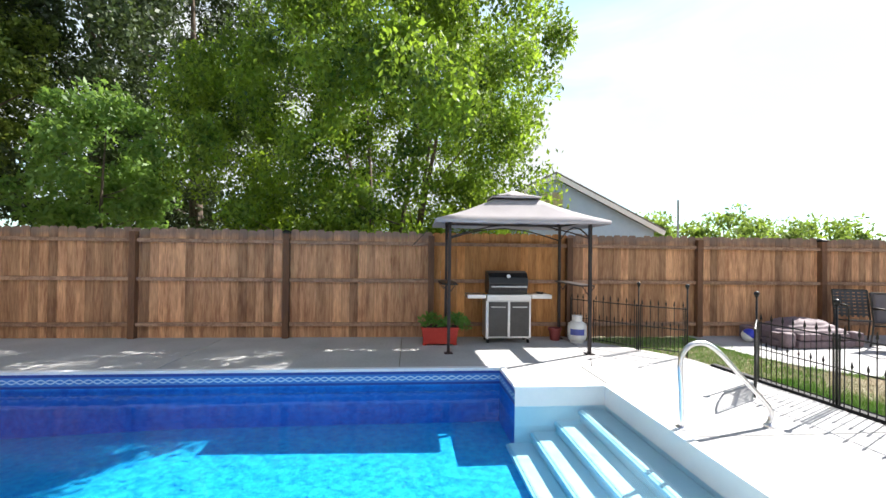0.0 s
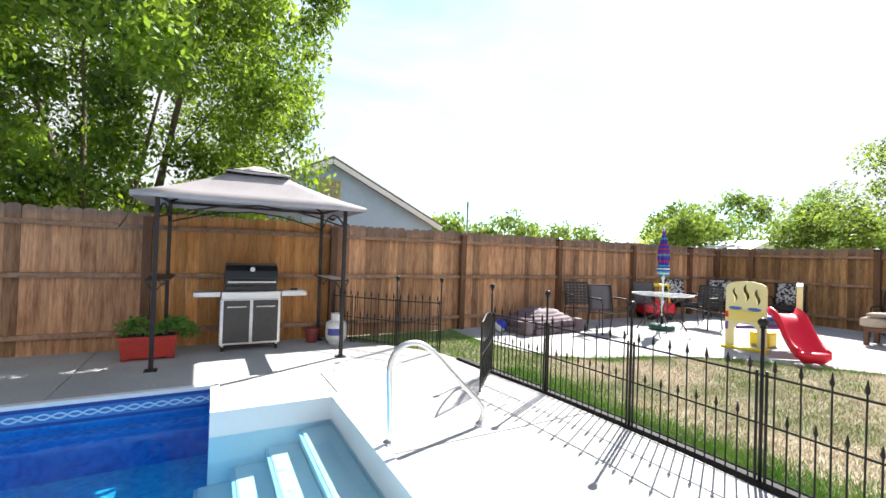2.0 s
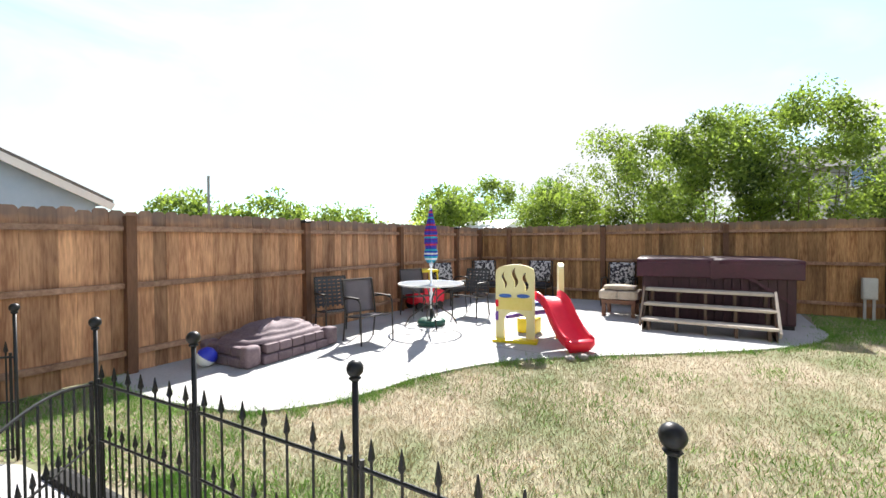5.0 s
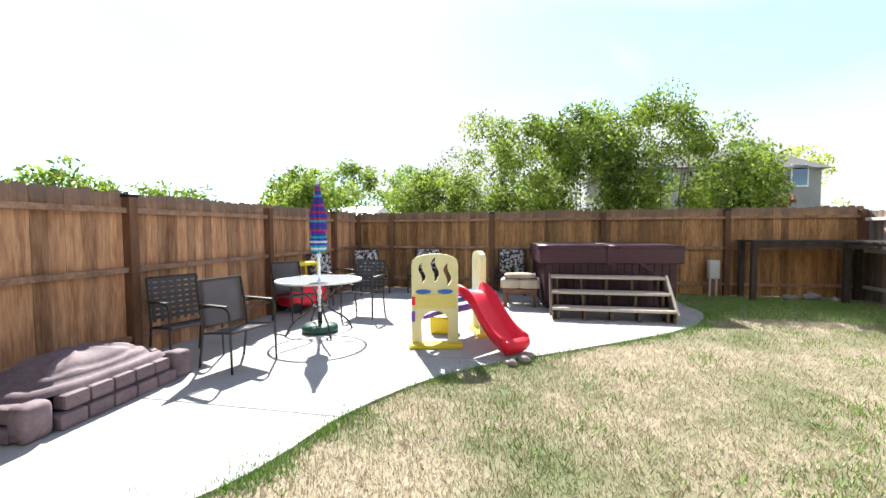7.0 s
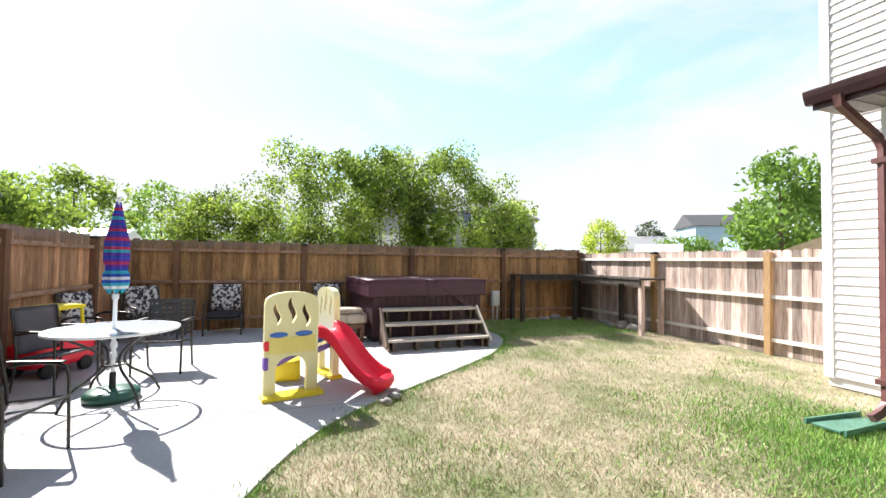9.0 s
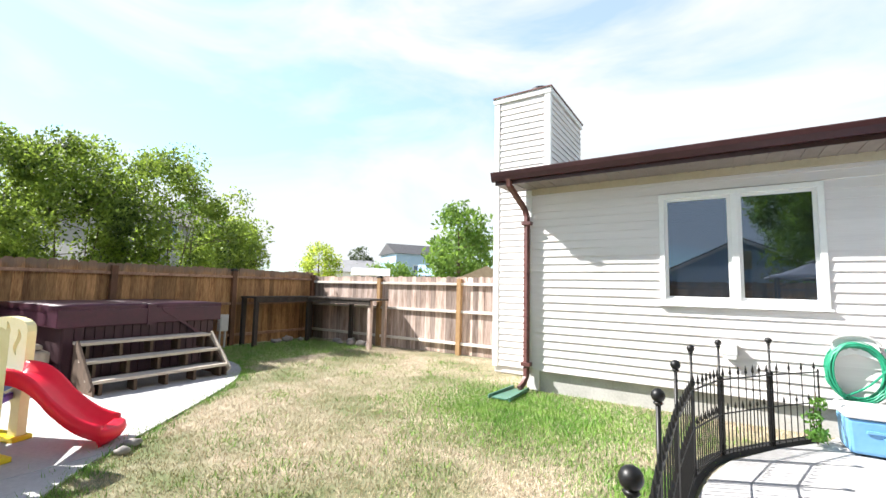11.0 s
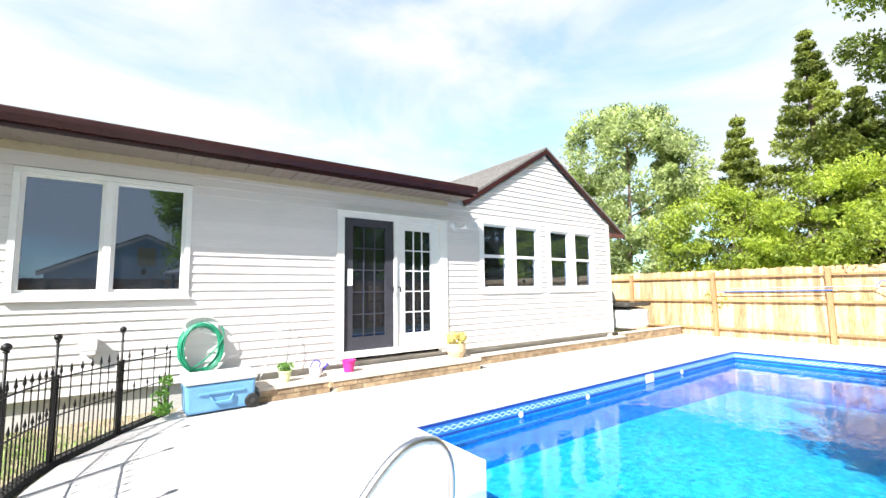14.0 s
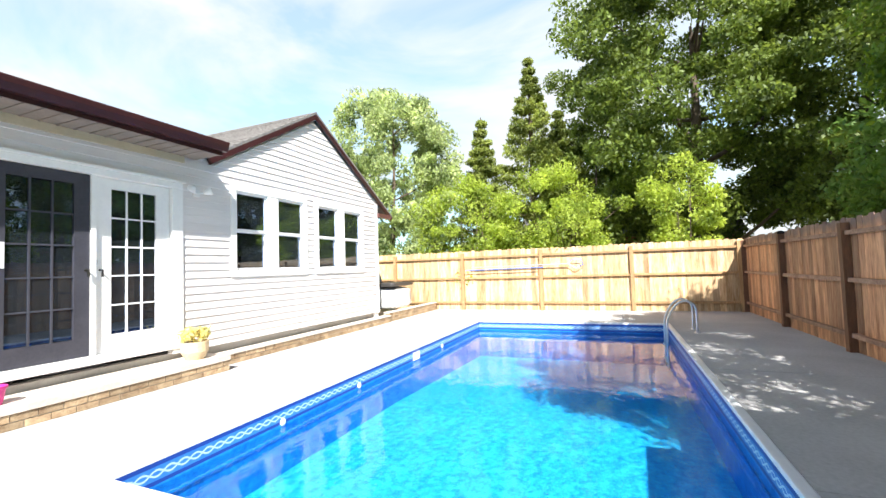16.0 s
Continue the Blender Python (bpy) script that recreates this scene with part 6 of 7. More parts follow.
for r0, r1 in zip(rows, rows[1:]):
    for k in range(NN):
        bm.faces.new((r0[k], r0[(k + 1) % NN], r1[(k + 1) % NN], r1[k]))
bm.faces.new(rows[-1])
part("lid", bm, STONE, sb, "domed rock-shaped lid", smooth=True)
bl = empty("play_ball", pose(7.0, 6.78, 0.115, 20, 30, 0), "blue and white play ball on the patio", "ball")
bm = ball((0, 0, 0), 0.115, None, 20, 14)
for f in bm.faces:
    f.material_index = 1 if f.calc_center_median().z > 0.0 else 0
part("skin", bm, [WHITE, mat("blue_rubber", (0.02, 0.03, 0.45), (0.03, 0.05, 0.52), 6, 0.4)], bl, smooth=True)

YELLOW = mat("pale_yellow_plastic", (0.72, 0.60, 0.16), (0.78, 0.66, 0.24), 4, 0.4, 0, 0.02)
CREAM = mat("faded_cream_plastic", (0.76, 0.69, 0.36), (0.80, 0.74, 0.44), 4, 0.45)
SLIDERED = mat("glossy_red_plastic", (0.74, 0.004, 0.028), (0.80, 0.008, 0.04), 3, 0.42)
PURPLE = mat("purple_plastic", (0.16, 0.06, 0.40), (0.20, 0.09, 0.46), 5, 0.4)
BLUEP = mat("blue_plastic", (0.04, 0.13, 0.50), (0.06, 0.17, 0.56), 5, 0.4)
BRIGHTYEL = mat("bright_yellow_plastic", (0.80, 0.62, 0.01), (0.85, 0.68, 0.03), 4, 0.35)
ps = empty("toddler_climber", label="faded yellow toddler climber with a glossy red slide", category="play set")


def oval(cx, cz, rx, rz, n=16):
    return [(cx + rx * math.cos(2 * math.pi * k / n), cz + rz * math.sin(2 * math.pi * k / n)) for k in range(n)]


def wavy(cx, cz, h, w, n=8):
    a = [(cx + 0.022 * math.sin(2 * math.pi * i / n) + w * math.sin(math.pi * (i + 0.6) / (n + 1.2)), cz - h / 2 + h * i / n) for i in range(n + 1)]
    b = [(cx + 0.022 * math.sin(2 * math.pi * i / n) - w * math.sin(math.pi * (i + 0.6) / (n + 1.2)), cz - h / 2 + h * i / n) for i in range(n + 1)]
    return a + b[::-1]


def climber_wall(m, w, arch):
    out = [(0, 0.0), (0, 0.98)] + [(w / 2 - w / 2 * math.cos(math.pi * i / 10), 0.98 + 0.13 * math.sin(math.pi * i / 10) ** 0.7) for i in range(1, 10)] + [(w, 0.98), (w, 0.0)]
    if arch:
        out += [(w * 0.78, 0.0), (w * 0.80, 0.28)] + [(w * 0.5 + w * 0.30 * math.cos(math.pi * i / 8), 0.28 + 0.15 * math.sin(math.pi * i / 8)) for i in range(1, 8)] + [(w * 0.20, 0.28), (w * 0.22, 0.0)]
    holes = [wavy(w * 0.22, 0.88, 0.24, 0.028), wavy(w * 0.50, 0.92, 0.29, 0.034), wavy(w * 0.77, 0.86, 0.27, 0.032)]
    return plate(out, 0.075, m, holes)


W1 = Vector((9.91, 4.42)), Vector((10.04, 3.88))
a1 = math.degrees(math.atan2(W1[1].y - W1[0].y, W1[1].x - W1[0].x))
M1 = pose(W1[0].x, W1[0].y, 0, 0, 0, a1)
wl1 = part("side_wall", climber_wall(M1, 0.555, True), CREAM, ps, "faded cream and yellow wall with wavy cut-outs")
part("base_skid", box(-0.03, 0.60, -0.12, 0.10, 0.0, 0.045, None, M1), BRIGHTYEL, ps, "bright yellow base skid", bevel=0.012)
for u in (0.14, 0.40):
    bm = ball((0, 0, 0), 1, None, 14, 8)
    bmesh.ops.transform(bm, matrix=M1 @ Matrix.Translation((u, -0.006, 0.66)) @ Matrix.Diagonal((0.095, 0.016, 0.028, 1)), verts=bm.verts[:])
    part("blue_inset", bm, BLUEP, wl1, "blue oval inset", smooth=True)
part("red_peg", box(0.0, 0.045, -0.02, 0.10, 0.50, 0.60, None, M1), SLIDERED, wl1, "red peg", bevel=0.012)
part("purple_peg", box(-0.004, 0.04, -0.02, 0.10, 0.30, 0.43, None, M1), PURPLE, wl1, "purple peg", bevel=0.012)
part("lower_band", plate([(0.03, 0.46), (0.525, 0.46), (0.525, 0.63), (0.03, 0.63)], 0.012, M1 @ Matrix.Translation((0, -0.010, 0))), YELLOW, wl1, "yellow band", bevel=0.004)
M2 = pose(10.52, 3.60, 0, 0, 0, 20)
part("side_wall", climber_wall(M2, 0.52, True), CREAM, ps, "faded cream wall")
part("base_skid", box(-0.03, 0.56, -0.04, 0.12, 0.0, 0.045, None, M2), BRIGHTYEL, ps, bevel=0.012)
part("platform", prism([(10.05, 4.30), (10.13, 3.92), (10.52, 3.68), (10.98, 3.84), (10.80, 4.32)], 0.50, 0.56), BLUEP, ps, "platform deck", bevel=0.01)
part("brace", beam((10.02, 4.30, 0.34), (10.90, 3.90, 0.34), 0.05, 0.05), PURPLE, ps, "purple brace", bevel=0.01)
part("brace", beam((10.08, 4.02, 0.40), (10.62, 3.70, 0.40), 0.04, 0.06), PURPLE, ps, bevel=0.01)
part("low_step", box(10.55, 10.82, 4.05, 4.36, 0.0, 0.24), BRIGHTYEL, ps, "bright yellow low step", bevel=0.03)
# slide: a curved trough
top, foot = Vector((10.33, 3.78, 0.60)), Vector((9.84, 3.19, 0.10))
ax = (foot - top)
ax.z = 0
ax.normalize()
sd = Vector((-ax.y, ax.x, 0))
pts = []
for i in range(17):
    t = i / 16
    p = top.lerp(foot, t)
    z = 0.62 * (1 - t) ** 1.0 + 0.10 * t + 0.075 * math.sin(2 * math.pi * t) * (1 if t < 0.5 else 0.55)
    pts.append(Vector((p.x, p.y, z)))
sec = [(-0.215, -0.03), (-0.215, 0.085), (-0.19, 0.105), (-0.165, 0.085), (-0.145, 0.015), (-0.08, 0.0), (0.08, 0.0), (0.145, 0.015), (0.165, 0.085), (0.19, 0.105), (0.215, 0.085), (0.215, -0.03)]
bm = bmesh.new()
rows = [[bm.verts.new(p + sd * a + Vector((0, 0, b))) for a, b in sec] for p in pts]
for r0, r1 in zip(rows, rows[1:]):
    for k in range(len(sec)):
        bm.faces.new((r0[k], r0[(k + 1) % len(sec)], r1[(k + 1) % len(sec)], r1[k]))
bm.faces.new(rows[0])
bm.faces.new(rows[-1][::-1])
slide = part("slide", bm, SLIDERED, ps, "glossy red slide chute", smooth=True)
bm = bmesh.new()
LIP = [(0.0, 0.0, 0.150), (0.02, 0.06, 0.150), (0.05, 0.105, 0.180), (0.105, 0.135, 0.215), (0.15, 0.12, 0.215), (0.165, 0.095, 0.20)]
rows = [[bm.verts.new(foot - Vector((0, 0, foot.z)) - ax * 0.03 + Vector((0, 0, z)) + sd * w * math.cos(math.pi * k / 16) + ax * (reach * math.sin(math.pi * k / 16) ** 0.8)) for k in range(17)] for z, reach, w in LIP]
for r0, r1 in zip(rows, rows[1:]):
    for k in range(16):
        bm.faces.new((r0[k], r0[k + 1], r1[k + 1], r1[k]))
    bm.faces.new((r0[16], r0[0], r1[0], r1[16]))
bm.faces.new(rows[0])
bm.faces.new(rows[-1][::-1])
part("slide_foot", bm, SLIDERED, slide, "rounded slide foot", smooth=True)
# ride-on toy car
tc = empty("toy_car", pose(11.78, 6.98, 0, 0, 0, -25), "red ride-on toy car with a yellow roof behind the table", "toy car")
bm = cushion(-0.36, 0.36, -0.22, 0.22, 0.08, 0.46, puff=0.25)
part("body", bm, SLIDERED, tc, "red moulded body", smooth=True)
part("roof", cushion(-0.22, 0.24, -0.2, 0.2, 0.78, 0.86, puff=0.4), BRIGHTYEL, tc, "yellow roof", smooth=True)
for x, y in ((-0.2, -0.17), (-0.2, 0.17), (0.21, -0.17), (0.21, 0.17)):
    part("roof_post", tube([(x * 1.15, y * 1.05, 0.42), (x, y, 0.80)], 0.022, n=6), BRIGHTYEL, tc)
for x in (-0.24, 0.24):
    for y in (-0.21, 0.21):
        bm = lathe([(0.05, -0.03), (0.085, -0.03), (0.09, 0), (0.085, 0.03), (0.05, 0.03)], 14)
        bmesh.ops.transform(bm, matrix=pose(x, y, 0.09, 90), verts=bm.verts[:])
        part("wheel", bm, RUBBER, tc, "black wheel")

# ---- hot tub, steps, ottoman ----
TUBSKIN = mat("maroon_vinyl_cover", (0.036, 0.005, 0.018), (0.062, 0.009, 0.028), 3, 0.5, 0, 0.15)
TUBWOOD = mat("tub_cabinet", (0.030, 0.007, 0.014), (0.050, 0.013, 0.022), 3, 0.6, 0, 0.15, 0.08, (6, 6, 1))
ht = empty("hot_tub", pose(13.72, 1.80, 0, 0, 0, 5), "square hot tub with maroon cabinet and folded vinyl cover", "hot tub")
part("base", box(-0.92, 0.92, -1.08, 1.08, 0, 0.06), RUBBER, ht)
part("cabinet", box(-0.94, 0.94, -1.10, 1.10, 0.06, 0.82), TUBWOOD, ht, bevel=0.03)
for i in range(18):
    y = -1.03 + i * 0.1212
    part("cabinet_slat", box(-0.955, -0.938, y - 0.055, y + 0.055, 0.09, 0.80), TUBWOOD, ht, bevel=0.004)
for a, b in ((-1.19, -0.004), (0.004, 1.19)):
    part("cover_half", cushion(-0.99, 0.99, a, b, 0.98, 1.12, puff=0.12), TUBSKIN, ht, "half of the padded vinyl cover", smooth=True)
    part("cover_skirt", box(-1.0, 1.0, a, b, 0.80, 1.05), TUBSKIN, ht, "hanging cover skirt", bevel=0.015)
part("strap", beam((-1.005, -0.15, 1.04), (-1.005, -1.05, 0.42), 0.012, 0.045), TUBSKIN, ht)
part("strap", box(-1.012, -0.998, -0.06, 0.06, 0.78, 1.10), TUBSKIN, ht)
bs = empty("tub_steps", label="dark wooden steps with pale treads before the hot tub", category="steps")
TREADW = mat("pale_tread", (0.42, 0.36, 0.30), (0.52, 0.46, 0.39), 3, 0.8, 0, 0.2, 0.05, (1, 6, 6))
X0, Y0, Y1 = 11.75, 0.96, 2.72
for i in range(3):
    x, z = X0 + 0.02 + i * 0.27, 0.15 + i * 0.215
    part("tread", box(x, x + 0.27, Y0, Y1, z, z + 0.04), TREADW, bs, "pale worn tread", bevel=0.005)
    for k in range(5):
        y = Y0 + 0.1 + k * (Y1 - Y0 - 0.2) / 4
        part("riser_block", box(x + 0.03, x + 0.24, y - 0.02, y + 0.02, 0.0 if i == 0 else z - 0.175, z), DARKWOOD, bs)
for y in (Y0 - 0.03, Y1):
    part("stringer", beam((X0 + 0.0, y + 0.015, 0.10), (X0 + 0.62, y + 0.015, 0.62), 0.03, 0.10), TREADW if y < 1.5 else DARKWOOD, bs)
    part("side_panel", plate([(X0 + 0.02, 0.0), (X0 + 0.80, 0.0), (X0 + 0.80, 0.60), (X0 + 0.58, 0.56), (X0 + 0.02, 0.10)], 0.02, Matrix.Translation((0, y + (0.04 if y < 1.5 else -0.03), 0))), DARKWOOD, bs)
ot = empty("cushioned_ottoman", pose(13.05, 3.24, 0), "wooden ottoman with a tan tufted cushion", "ottoman")
TAN = mat("tan_cushion", (0.40, 0.32, 0.25), (0.52, 0.44, 0.36), 4, 0.9, 0, 0.2)
OTW = mat("reddish_wood", (0.12, 0.05, 0.03), (0.19, 0.09, 0.055), 3, 0.6, 0, 0.1)
part("frame", box(-0.28, 0.28, -0.30, 0.30, 0.24, 0.32), OTW, ot, bevel=0.006)
for x in (-0.25, 0.25):
    for y in (-0.26, 0.26):
        part("leg", box(x - 0.035, x + 0.035, y - 0.035, y + 0.035, 0, 0.24), OTW, ot, bevel=0.004)
part("cushion", cushion(-0.31, 0.31, -0.34, 0.0, 0.32, 0.50, puff=0.15), TAN, ot, smooth=True)
part("cushion", cushion(-0.31, 0.31, 0.0, 0.34, 0.32, 0.50, puff=0.15), TAN, ot, smooth=True)
th = empty("folded_throw", pose(13.05, 3.24, 0.49), "folded tan throw lying on the ottoman", "throw")
part("cloth", cushion(-0.22, 0.22, -0.28, 0.28, 0.0, 0.10, puff=0.35), TAN, th, smooth=True)

# ---- corner work bench, meter box, clutter ----
BENCHWOOD = mat("blackened_bench_wood", (0.026, 0.020, 0.017), (0.065, 0.048, 0.04), 3, 0.85, 0, 0.3, 0.1, (4, 4, 1), 5)
wb = empty("corner_bench", label="dark weathered L-shaped outdoor work bench along the fence corner", category="bench")
part("top", box(14.22, 14.86, -3.24, -1.10, 1.12, 1.16), BENCHWOOD, wb, bevel=0.004)
part("top", box(12.0, 14.21, -3.24, -2.56, 1.12, 1.16), BENCHWOOD, wb, bevel=0.004)
part("apron", box(14.25, 14.28, -2.7, -1.12, 1.02, 1.118), BENCHWOOD, wb)
part("apron", box(12.02, 14.2, -2.61, -2.58, 1.02, 1.118), BENCHWOOD, wb)
for x, y, m_ in ((14.30, -1.16, BENCHWOOD), (14.80, -1.16, BENCHWOOD), (14.26, -2.66, BENCHWOOD), (14.80, -3.18, BENCHWOOD), (12.06, -2.66, GREYWOOD), (12.06, -3.18, GREYWOOD), (13.2, -3.18, BENCHWOOD)):
    part("leg", box(x - 0.045, x + 0.045, y - 0.045, y + 0.045, -0.02, 1.12), m_, wb, bevel=0.004)
mb = empty("meter_box", label="grey electrical box on two short posts by the fence", category="electrical box")
BOXGREY = mat("painted_grey_metal", (0.42, 0.43, 0.42), (0.50, 0.51, 0.50), 5, 0.45)
part("enclosure", box(14.68, 14.80, -0.73, -0.53, 0.36, 0.74), BOXGREY, mb, bevel=0.01)
part("door", box(14.668, 14.679, -0.71, -0.55, 0.39, 0.71), BOXGREY, mb, bevel=0.003)
for y in (-0.69, -0.57):
    part("post", tube([(14.74, y, -0.02), (14.74, y, 0.36)], 0.022, n=8), BOXGREY, mb)
ROCK = mat("rock", (0.22, 0.20, 0.19), (0.38, 0.35, 0.33), 6, 0.9, 0, 0.5)


def rock(x, y, r, seed, name="rock", label="rounded grey rock on the ground", group="rocks by the bench", material=None):
    bm = bmesh.new()
    bmesh.ops.create_icosphere(bm, subdivisions=2, radius=1)
    for v in bm.verts:
        k = 1 + 0.35 * noise.noise(v.co * 1.3 + Vector((seed * 3.1, seed, 0)))
        v.co = Vector((v.co.x * r * k * 1.25, v.co.y * r * k, max(-0.02, (v.co.z * 0.7 + 0.5) * r * k)))
    o = part(name, bm, material or ROCK, None, smooth=True)
    o.matrix_basis = pose(x, y, -0.015, 0, 0, seed * 40)
    return tagged(o, label, name, group)


for i, (x, y, r) in enumerate(((12.6, -2.95, 0.11), (12.85, -2.85, 0.09), (13.0, -3.02, 0.13), (13.25, -2.88, 0.08), (12.4, -3.0, 0.07), (14.5, -1.9, 0.1), (14.6, -2.3, 0.12), (14.45, -2.6, 0.08), (13.5, -3.0, 0.1), (9.62, 3.1, 0.06), (9.48, 3.22, 0.05))):
    rock(x, y, r, i + 1)

# ---- things along the house ----
HOSEG = mat("green_hose", (0.012, 0.20, 0.11), (0.02, 0.27, 0.15), 8, 0.4)
hs = empty("garden_hose", label="coiled green garden hose hung on a white wall hanger", category="hose")
coil = []
for k in range(13 * 24):
    a, w = 2 * math.pi * k / 24, k / 24
    coil.append((3.945 + (0.250 - 0.014 * (w % 4.3)) * math.cos(a) + 0.010 * math.sin(w * 2), -1.14 + 0.011 * (w % 6.1), 0.715 + (0.315 - 0.016 * (w % 3.7)) * math.sin(a) - 0.012 * (w % 2.9)))
bm = tube(coil, 0.0105, n=6)
part("coil", bm, HOSEG, hs, "green coiled hose", smooth=True)
part("loose_end", tube(smooth_pts([(3.73, -1.09, 0.96), (3.71, -1.07, 0.81), (3.87, -1.06, 0.59), (4.07, -1.06, 0.45)], 5), 0.0095, n=6), HOSEG, hs)
hang = part("hanger", plate([(3.73, 0.80), (3.77, 0.98)] + [(3.945 - 0.17 * math.cos(math.pi * i / 8), 0.98 + 0.09 * math.sin(math.pi * i / 8)) for i in range(1, 8)] + [(4.12, 0.98), (4.16, 0.80), (4.09, 0.84), (3.945, 0.89), (3.80, 0.84)], 0.05, Matrix.Translation((0, HY + 0.012, 0))), POOLGREY, hs, "white plastic hose hanger", bevel=0.006)
# grey ovals and rim paint the dark slots and shading onto the hanger
for k in (-0.085, 0.0, 0.085):
    part("slot", plate(oval(3.945 + k, 0.945, 0.032, 0.026, 12), 0.006, Matrix.Translation((0, HY + 0.060, 0))), BOXGREY, hang, "grey oval painting a dark slot in the hanger")
part("rim", tube([(3.945 - 0.185 * math.cos(math.pi * k / 12), HY + 0.075, 0.975 + 0.10 * math.sin(math.pi * k / 12)) for k in range(13)], 0.014, n=6), BOXGREY, hang, "grey rim painting the shading on the hanger")
cl = empty("cooler", pose(3.78, -0.80, 0, 0, 0, 2), "large blue wheeled cooler with a white lid", "cooler")
CBLUE = mat("cooler_blue", (0.13, 0.33, 0.60), (0.17, 0.39, 0.66), 4, 0.45, 0, 0.05)
bm = bmesh.new()
bmesh.ops.create_cube(bm, size=1, matrix=Matrix.Translation((0, 0, 0.18)) @ Matrix.Diagonal((0.74, 0.40, 0.32, 1)))
for v in bm.verts:
    if v.co.z < 0.1:
        v.co.x *= 0.95
        v.co.y *= 0.92
part("body", bm, CBLUE, cl, "blue moulded body", bevel=0.03)
part("lid", box(-0.385, 0.385, -0.215, 0.215, 0.345, 0.43), POOLGREY, cl, "white lid", bevel=0.022)
part("moulded_rib", box(-0.24, 0.24, 0.195, 0.212, 0.22, 0.25), CBLUE, cl, bevel=0.006)
part("handle_recess", tube([(-0.12, 0.205, 0.20), (-0.08, 0.215, 0.13), (0.08, 0.215, 0.13), (0.12, 0.205, 0.20)], 0.012, n=6), CBLUE, cl)
for y in (-0.18, 0.19):
    bm = lathe([(0.03, -0.03), (0.075, -0.028), (0.085, 0), (0.075, 0.028), (0.03, 0.03)], 16)
    bmesh.ops.transform(bm, matrix=pose(-0.33, y, 0.086, 90), verts=bm.verts[:])
    wh = part("wheel", bm, RUBBER, cl, "black wheel")
    bm = lathe([(0.03, -0.034), (0.035, 0), (0.03, 0.034)], 12)
    bmesh.ops.transform(bm, matrix=pose(-0.33, y, 0.086, 90), verts=bm.verts[:])
    part("hub", bm, CHAR, wh)


def pot(x, y, z, r, h, material, label, plant=None, pr=0.1, seed=1, name="flower_pot", belly=0.0):
    o = empty(name, pose(x, y, z), label, "pot")
    part("pot", lathe([(r * 0.7, 0), (r * (0.85 + belly), h * 0.45), (r * (0.95 + belly * 0.6), h * 0.85), (r * 1.08, h * 0.87), (r * 1.08, h), (r * 0.95, h), (r * 0.9, h * 0.9)], 22), material, o, smooth=False)
    if name == "flower_pot":
        part("soil", lathe([(r * 0.2, h * 0.9), (r * 0.9, h * 0.9), (r * 0.85, h * 0.93), (r * 0.2, h * 0.94)], 16), SOIL, o)
    if plant:
        leaves("plant", [(0, 0, h + pr * 0.5), (pr * 0.5, 0, h + pr * 0.6), (-pr * 0.5, pr * 0.2, h + pr * 0.5)], [pr * 0.8] * 3, 70, pr * 0.25, plant, o, seed)
    return o


pot(2.99, -0.88, 0.194, 0.085, 0.15, mat("lime_pot", (0.58, 0.62, 0.32), (0.66, 0.69, 0.40), 5, 0.5), "pale lime green pot with a small plant", PLANT, 0.09, 5)
wcan = pot(2.57, -0.90, 0.194, 0.085, 0.14, mat("white_can_plastic", (0.66, 0.68, 0.74), (0.72, 0.73, 0.78), 6, 0.35), "small white watering can with a dark blue handle and spout", None, name="watering_can", belly=0.15)
wcan["category"] = "watering can"
VIOLET = mat("dark_blue_plastic", (0.05, 0.04, 0.30), (0.08, 0.06, 0.38), 5, 0.4)
part("handle", tube(smooth_pts([(-0.05, 0, 0.13), (-0.06, 0, 0.20), (0.0, 0, 0.235), (0.06, 0, 0.19), (0.08, 0, 0.10)], 4), 0.010, n=6), VIOLET, wcan, "dark blue handle", smooth=True)
part("spout", tube([(-0.07, 0, 0.05), (-0.15, 0.01, 0.15), (-0.17, 0.01, 0.17)], [0.018, 0.014, 0.032], n=8), VIOLET, wcan, "dark blue spout", smooth=True)
pot(2.10, -0.86, 0.219, 0.095, 0.17, mat("magenta_plastic", (0.60, 0.02, 0.22), (0.66, 0.03, 0.27), 5, 0.4), "bright magenta plastic bucket", None, name="bucket")
pot(0.12, -0.88, 0.219, 0.155, 0.24, mat("pale_tan_clay", (0.52, 0.40, 0.24), (0.62, 0.50, 0.33), 6, 0.7, 0, 0.2), "round pale tan clay pot with faded yellow flowers", leaf_mat("yellow_flowers", (0.24, 0.28, 0.07), (0.66, 0.58, 0.24)), 0.17, 6, belly=0.22)
stk = empty("plant_stake", label="thin pale plant stake with a bent grey wire against the siding", category="plant stake")
part("rod", tube([(3.30, -1.0, 0.19), (2.93, -1.14, 1.0)], 0.005, n=6), POOLGREY, stk)
part("wire", tube(smooth_pts([(2.93, -1.14, 1.0), (2.82, -1.14, 0.89), (2.73, -1.14, 0.65), (2.77, -1.12, 0.47), (2.91, -1.09, 0.19)], 5), 0.006, n=6), BOXGREY, stk)
fl = empty("flood_light", label="white twin-head flood light beside the door", category="light fixture")
part("base", box(-0.18, -0.08, HY + 0.012, HY + 0.04, 2.46, 2.56), POOLGREY, fl, bevel=0.006)
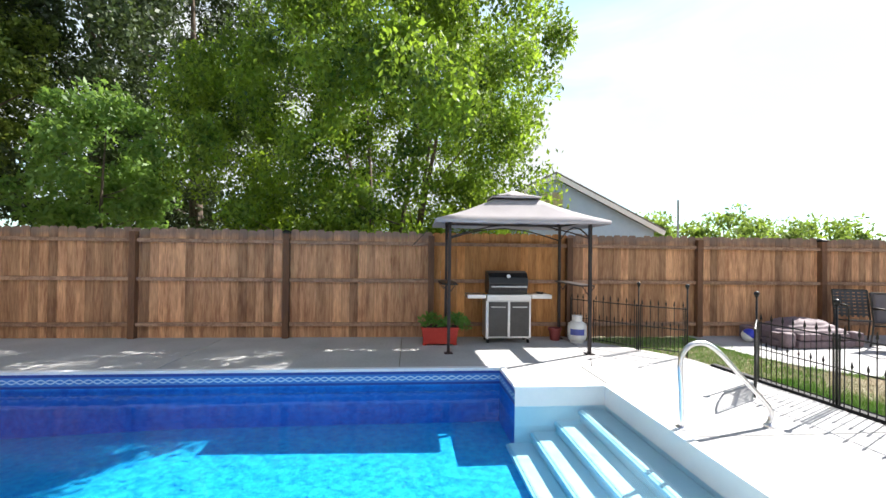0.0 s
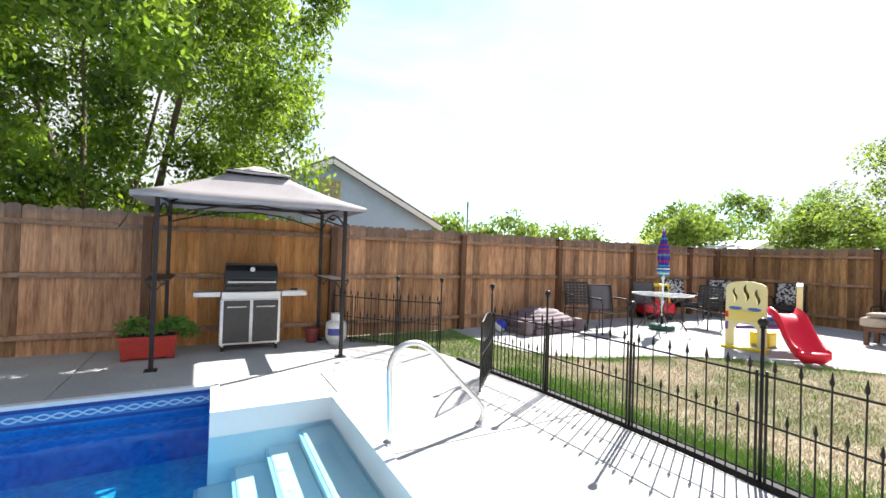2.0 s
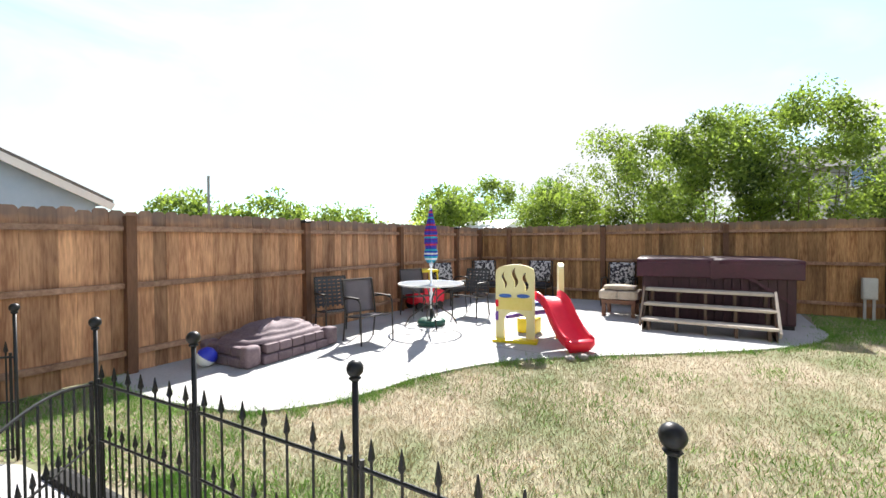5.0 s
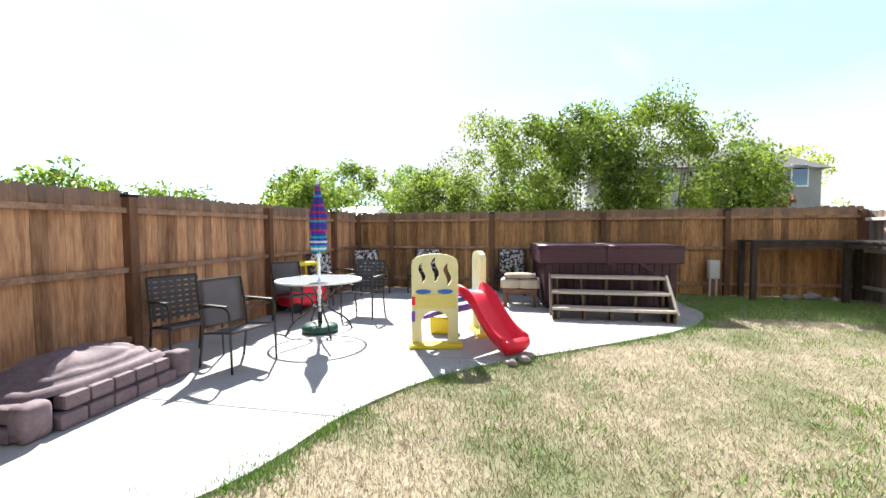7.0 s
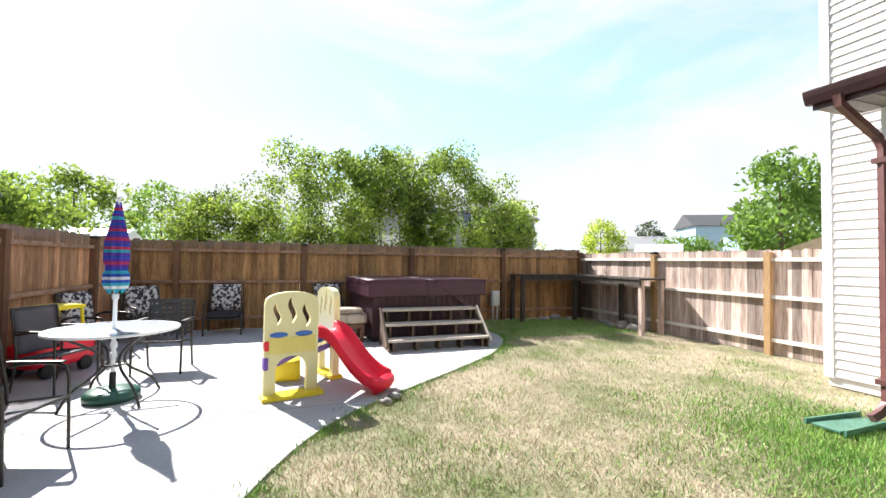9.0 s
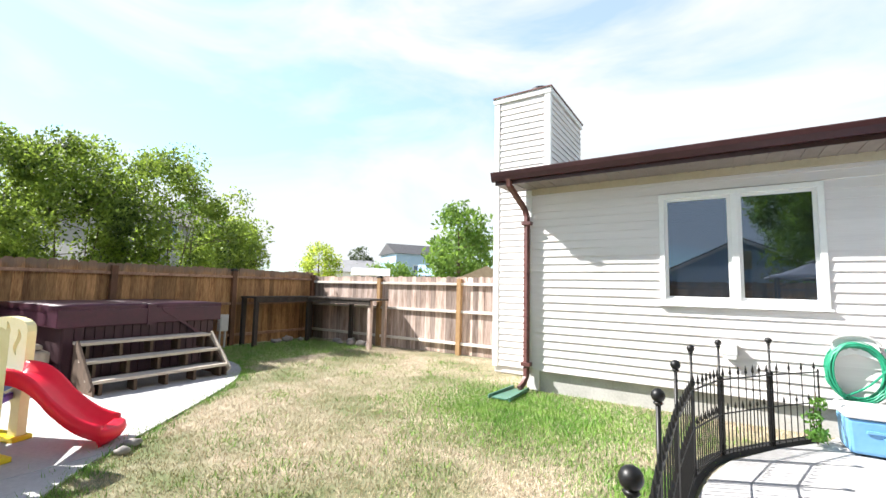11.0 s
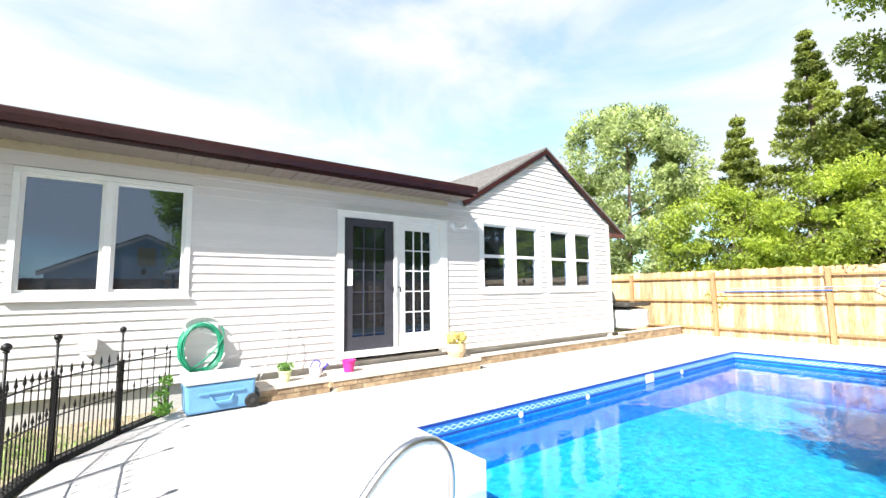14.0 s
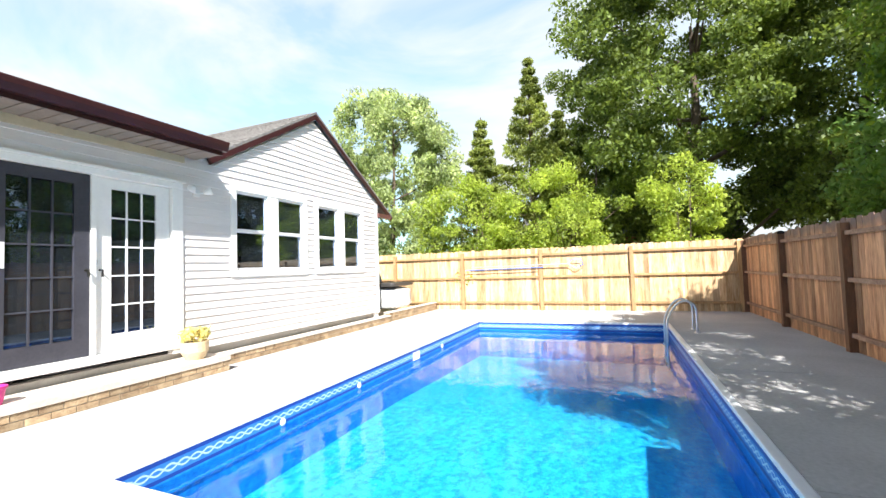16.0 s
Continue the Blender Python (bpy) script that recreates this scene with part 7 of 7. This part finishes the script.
for s in (-1, 1):
    part("arm", tube([(-0.13, HY + 0.03, 2.51), (-0.13 + s * 0.09, HY + 0.07, 2.52)], 0.012, n=6), POOLGREY, fl)
    bm = lathe([(0.02, 0), (0.035, 0.03), (0.055, 0.10), (0.05, 0.115)], 14)
    bmesh.ops.transform(bm, matrix=pose(-0.13 + s * 0.09, HY + 0.07, 2.52, -70, 0, -s * 40), verts=bm.verts[:])
    part("lamp_head", bm, POOLGREY, fl, smooth=True)
dv = empty("dryer_vent", label="white louvred wall vent hood on the siding", category="vent")
part("hood", box(4.95, 5.11, HY + 0.012, HY + 0.10, 0.76, 0.90), POOLGREY, dv, bevel=0.012)
part("flap", box(4.965, 5.095, HY + 0.085, HY + 0.095, 0.72, 0.765), POOLGREY, dv)
spb = empty("splash_block", pose(7.58, -0.72, 0, 0, 0, 0), "green plastic splash block under the downspout", "splash block")
GREENM = mat("green_moulded_plastic", (0.06, 0.17, 0.12), (0.09, 0.22, 0.16), 6, 0.5)
part("tray", plate([(-0.11, 0.0), (0.11, 0.0), (0.11, 0.02), (-0.11, 0.02)], 0.75, pose(0.02, -0.36, -0.01, 2)), GREENM, spb, bevel=0.004)
for s in (-0.12, 0.12):
    part("side_lip", beam((s + 0.02, -0.36, 0.03), (s * 1.25 + 0.02, 0.40, 0.035), 0.02, 0.05), GREENM, spb)
pp = empty("pool_pole", label="long aluminium pool pole hung along the fence", category="pole")
part("shaft", tube([(-8.31, 0.2, 1.30), (-8.31, 3.1, 1.33)], 0.017, n=8), STEEL, pp)
part("shaft", tube([(-8.29, 0.0, 1.22), (-8.29, 2.4, 1.25)], 0.013, n=8), BLUEP, pp)
part("net_frame", tube([(-8.31, 3.1 + 0.0, 1.33), (-8.30, 3.2, 1.45), (-8.30, 3.45, 1.45), (-8.30, 3.5, 1.30), (-8.30, 3.3, 1.2), (-8.31, 3.1, 1.33)], 0.011, n=6), BLUEP, pp)
gb = empty("covered_grill", label="pale covered equipment beside the house corner", category="equipment")
part("cover", cushion(-6.75, -5.75, -1.75, -1.12, 0.246, 0.86, puff=0.2), POOLGREY, gb, smooth=True)
part("lid", cushion(-6.8, -5.65, -1.8, -1.08, 0.86, 0.98, puff=0.2), CHAR, gb, smooth=True)
TARP = mat("grey_tarp", (0.34, 0.34, 0.37), (0.46, 0.46, 0.49), 3, 0.8, 0, 0.3)
tp = empty("draped_tarp", label="grey tarp draped over tall things behind the house corner", category="tarp")
bm = bmesh.new()
rows = []
for i in range(9):
    u = i / 8
    top_z = 2.0 - 1.05 * u ** 1.3
    rows.append([bm.verts.new((-5.30 - 0.85 * u, -1.62 + 0.06 * math.sin(5 * u + 4 * w) - 0.10 * w, 0.246 + (top_z - 0.246) * w)) for w in (k / 7 for k in range(8))])
for r0, r1 in zip(rows, rows[1:]):
    for k in range(7):
        bm.faces.new((r0[k], r0[k + 1], r1[k + 1], r1[k]))
bmesh.ops.solidify(bm, geom=bm.faces[:], thickness=0.02)
part("cloth", bm, TARP, tp, smooth=True)
vine = empty("climbing_plant", pose(4.33, -0.80, 0), "small green climbing plant on the iron fence", "plant")
part("stem", tube([(0, 0, 0), (0.03, 0, 0.25), (0.0, 0.02, 0.5)], 0.006, n=5), BARK, vine)
leaves("foliage", [(0, 0, 0.1), (0.02, 0, 0.25), (-0.02, 0.02, 0.4), (0.01, 0.1, 0.12)], [0.1, 0.1, 0.08, 0.1], 70, 0.03, PLANT, vine, 8)

# raised black strip under the iron fence
sp_ = [(p.x, p.y) for p in smooth_pts([(5.22, 5.3, 0), (5.27, 4.63, 0), (5.355, 3.77, 0), (5.395, 2.81, 0), (5.395, 1.86, 0), (5.35, 0.95, 0), (5.17, 0.24, 0), (4.75, -0.41, 0), (4.29, -1.0, 0)], 4)]
bm = bmesh.new()
for (xa, ya), (xb, yb) in zip(sp_, sp_[1:]):
    d = Vector((xb - xa, yb - ya)).normalized()
    nx, ny = -d.y, d.x
    quad(bm, *[(x + nx * k, y + ny * k, z) for x, y, k, z in ((xa, ya, -0.055, -0.012), (xb, yb, -0.055, -0.012), (xb, yb, -0.03, 0.028), (xa, ya, -0.03, 0.028))])
    quad(bm, *[(x + nx * k, y + ny * k, z) for x, y, k, z in ((xa, ya, -0.03, 0.028), (xb, yb, -0.03, 0.028), (xb, yb, 0.05, 0.028), (xa, ya, 0.05, 0.028))])
    quad(bm, *[(x + nx * k, y + ny * k, z) for x, y, k, z in ((xa, ya, 0.05, 0.028), (xb, yb, 0.05, 0.028), (xb, yb, 0.11, -0.016), (xa, ya, 0.11, -0.016))])
FOOT_STRIP = mat("black_foot_strip", (0.006, 0.006, 0.007), (0.014, 0.013, 0.013), 9, 0.8, 0, 0.3)
tagged(part("fence_foot_strip", bm, FOOT_STRIP), "thick black strip between deck and lawn", "edging", kind="structure")
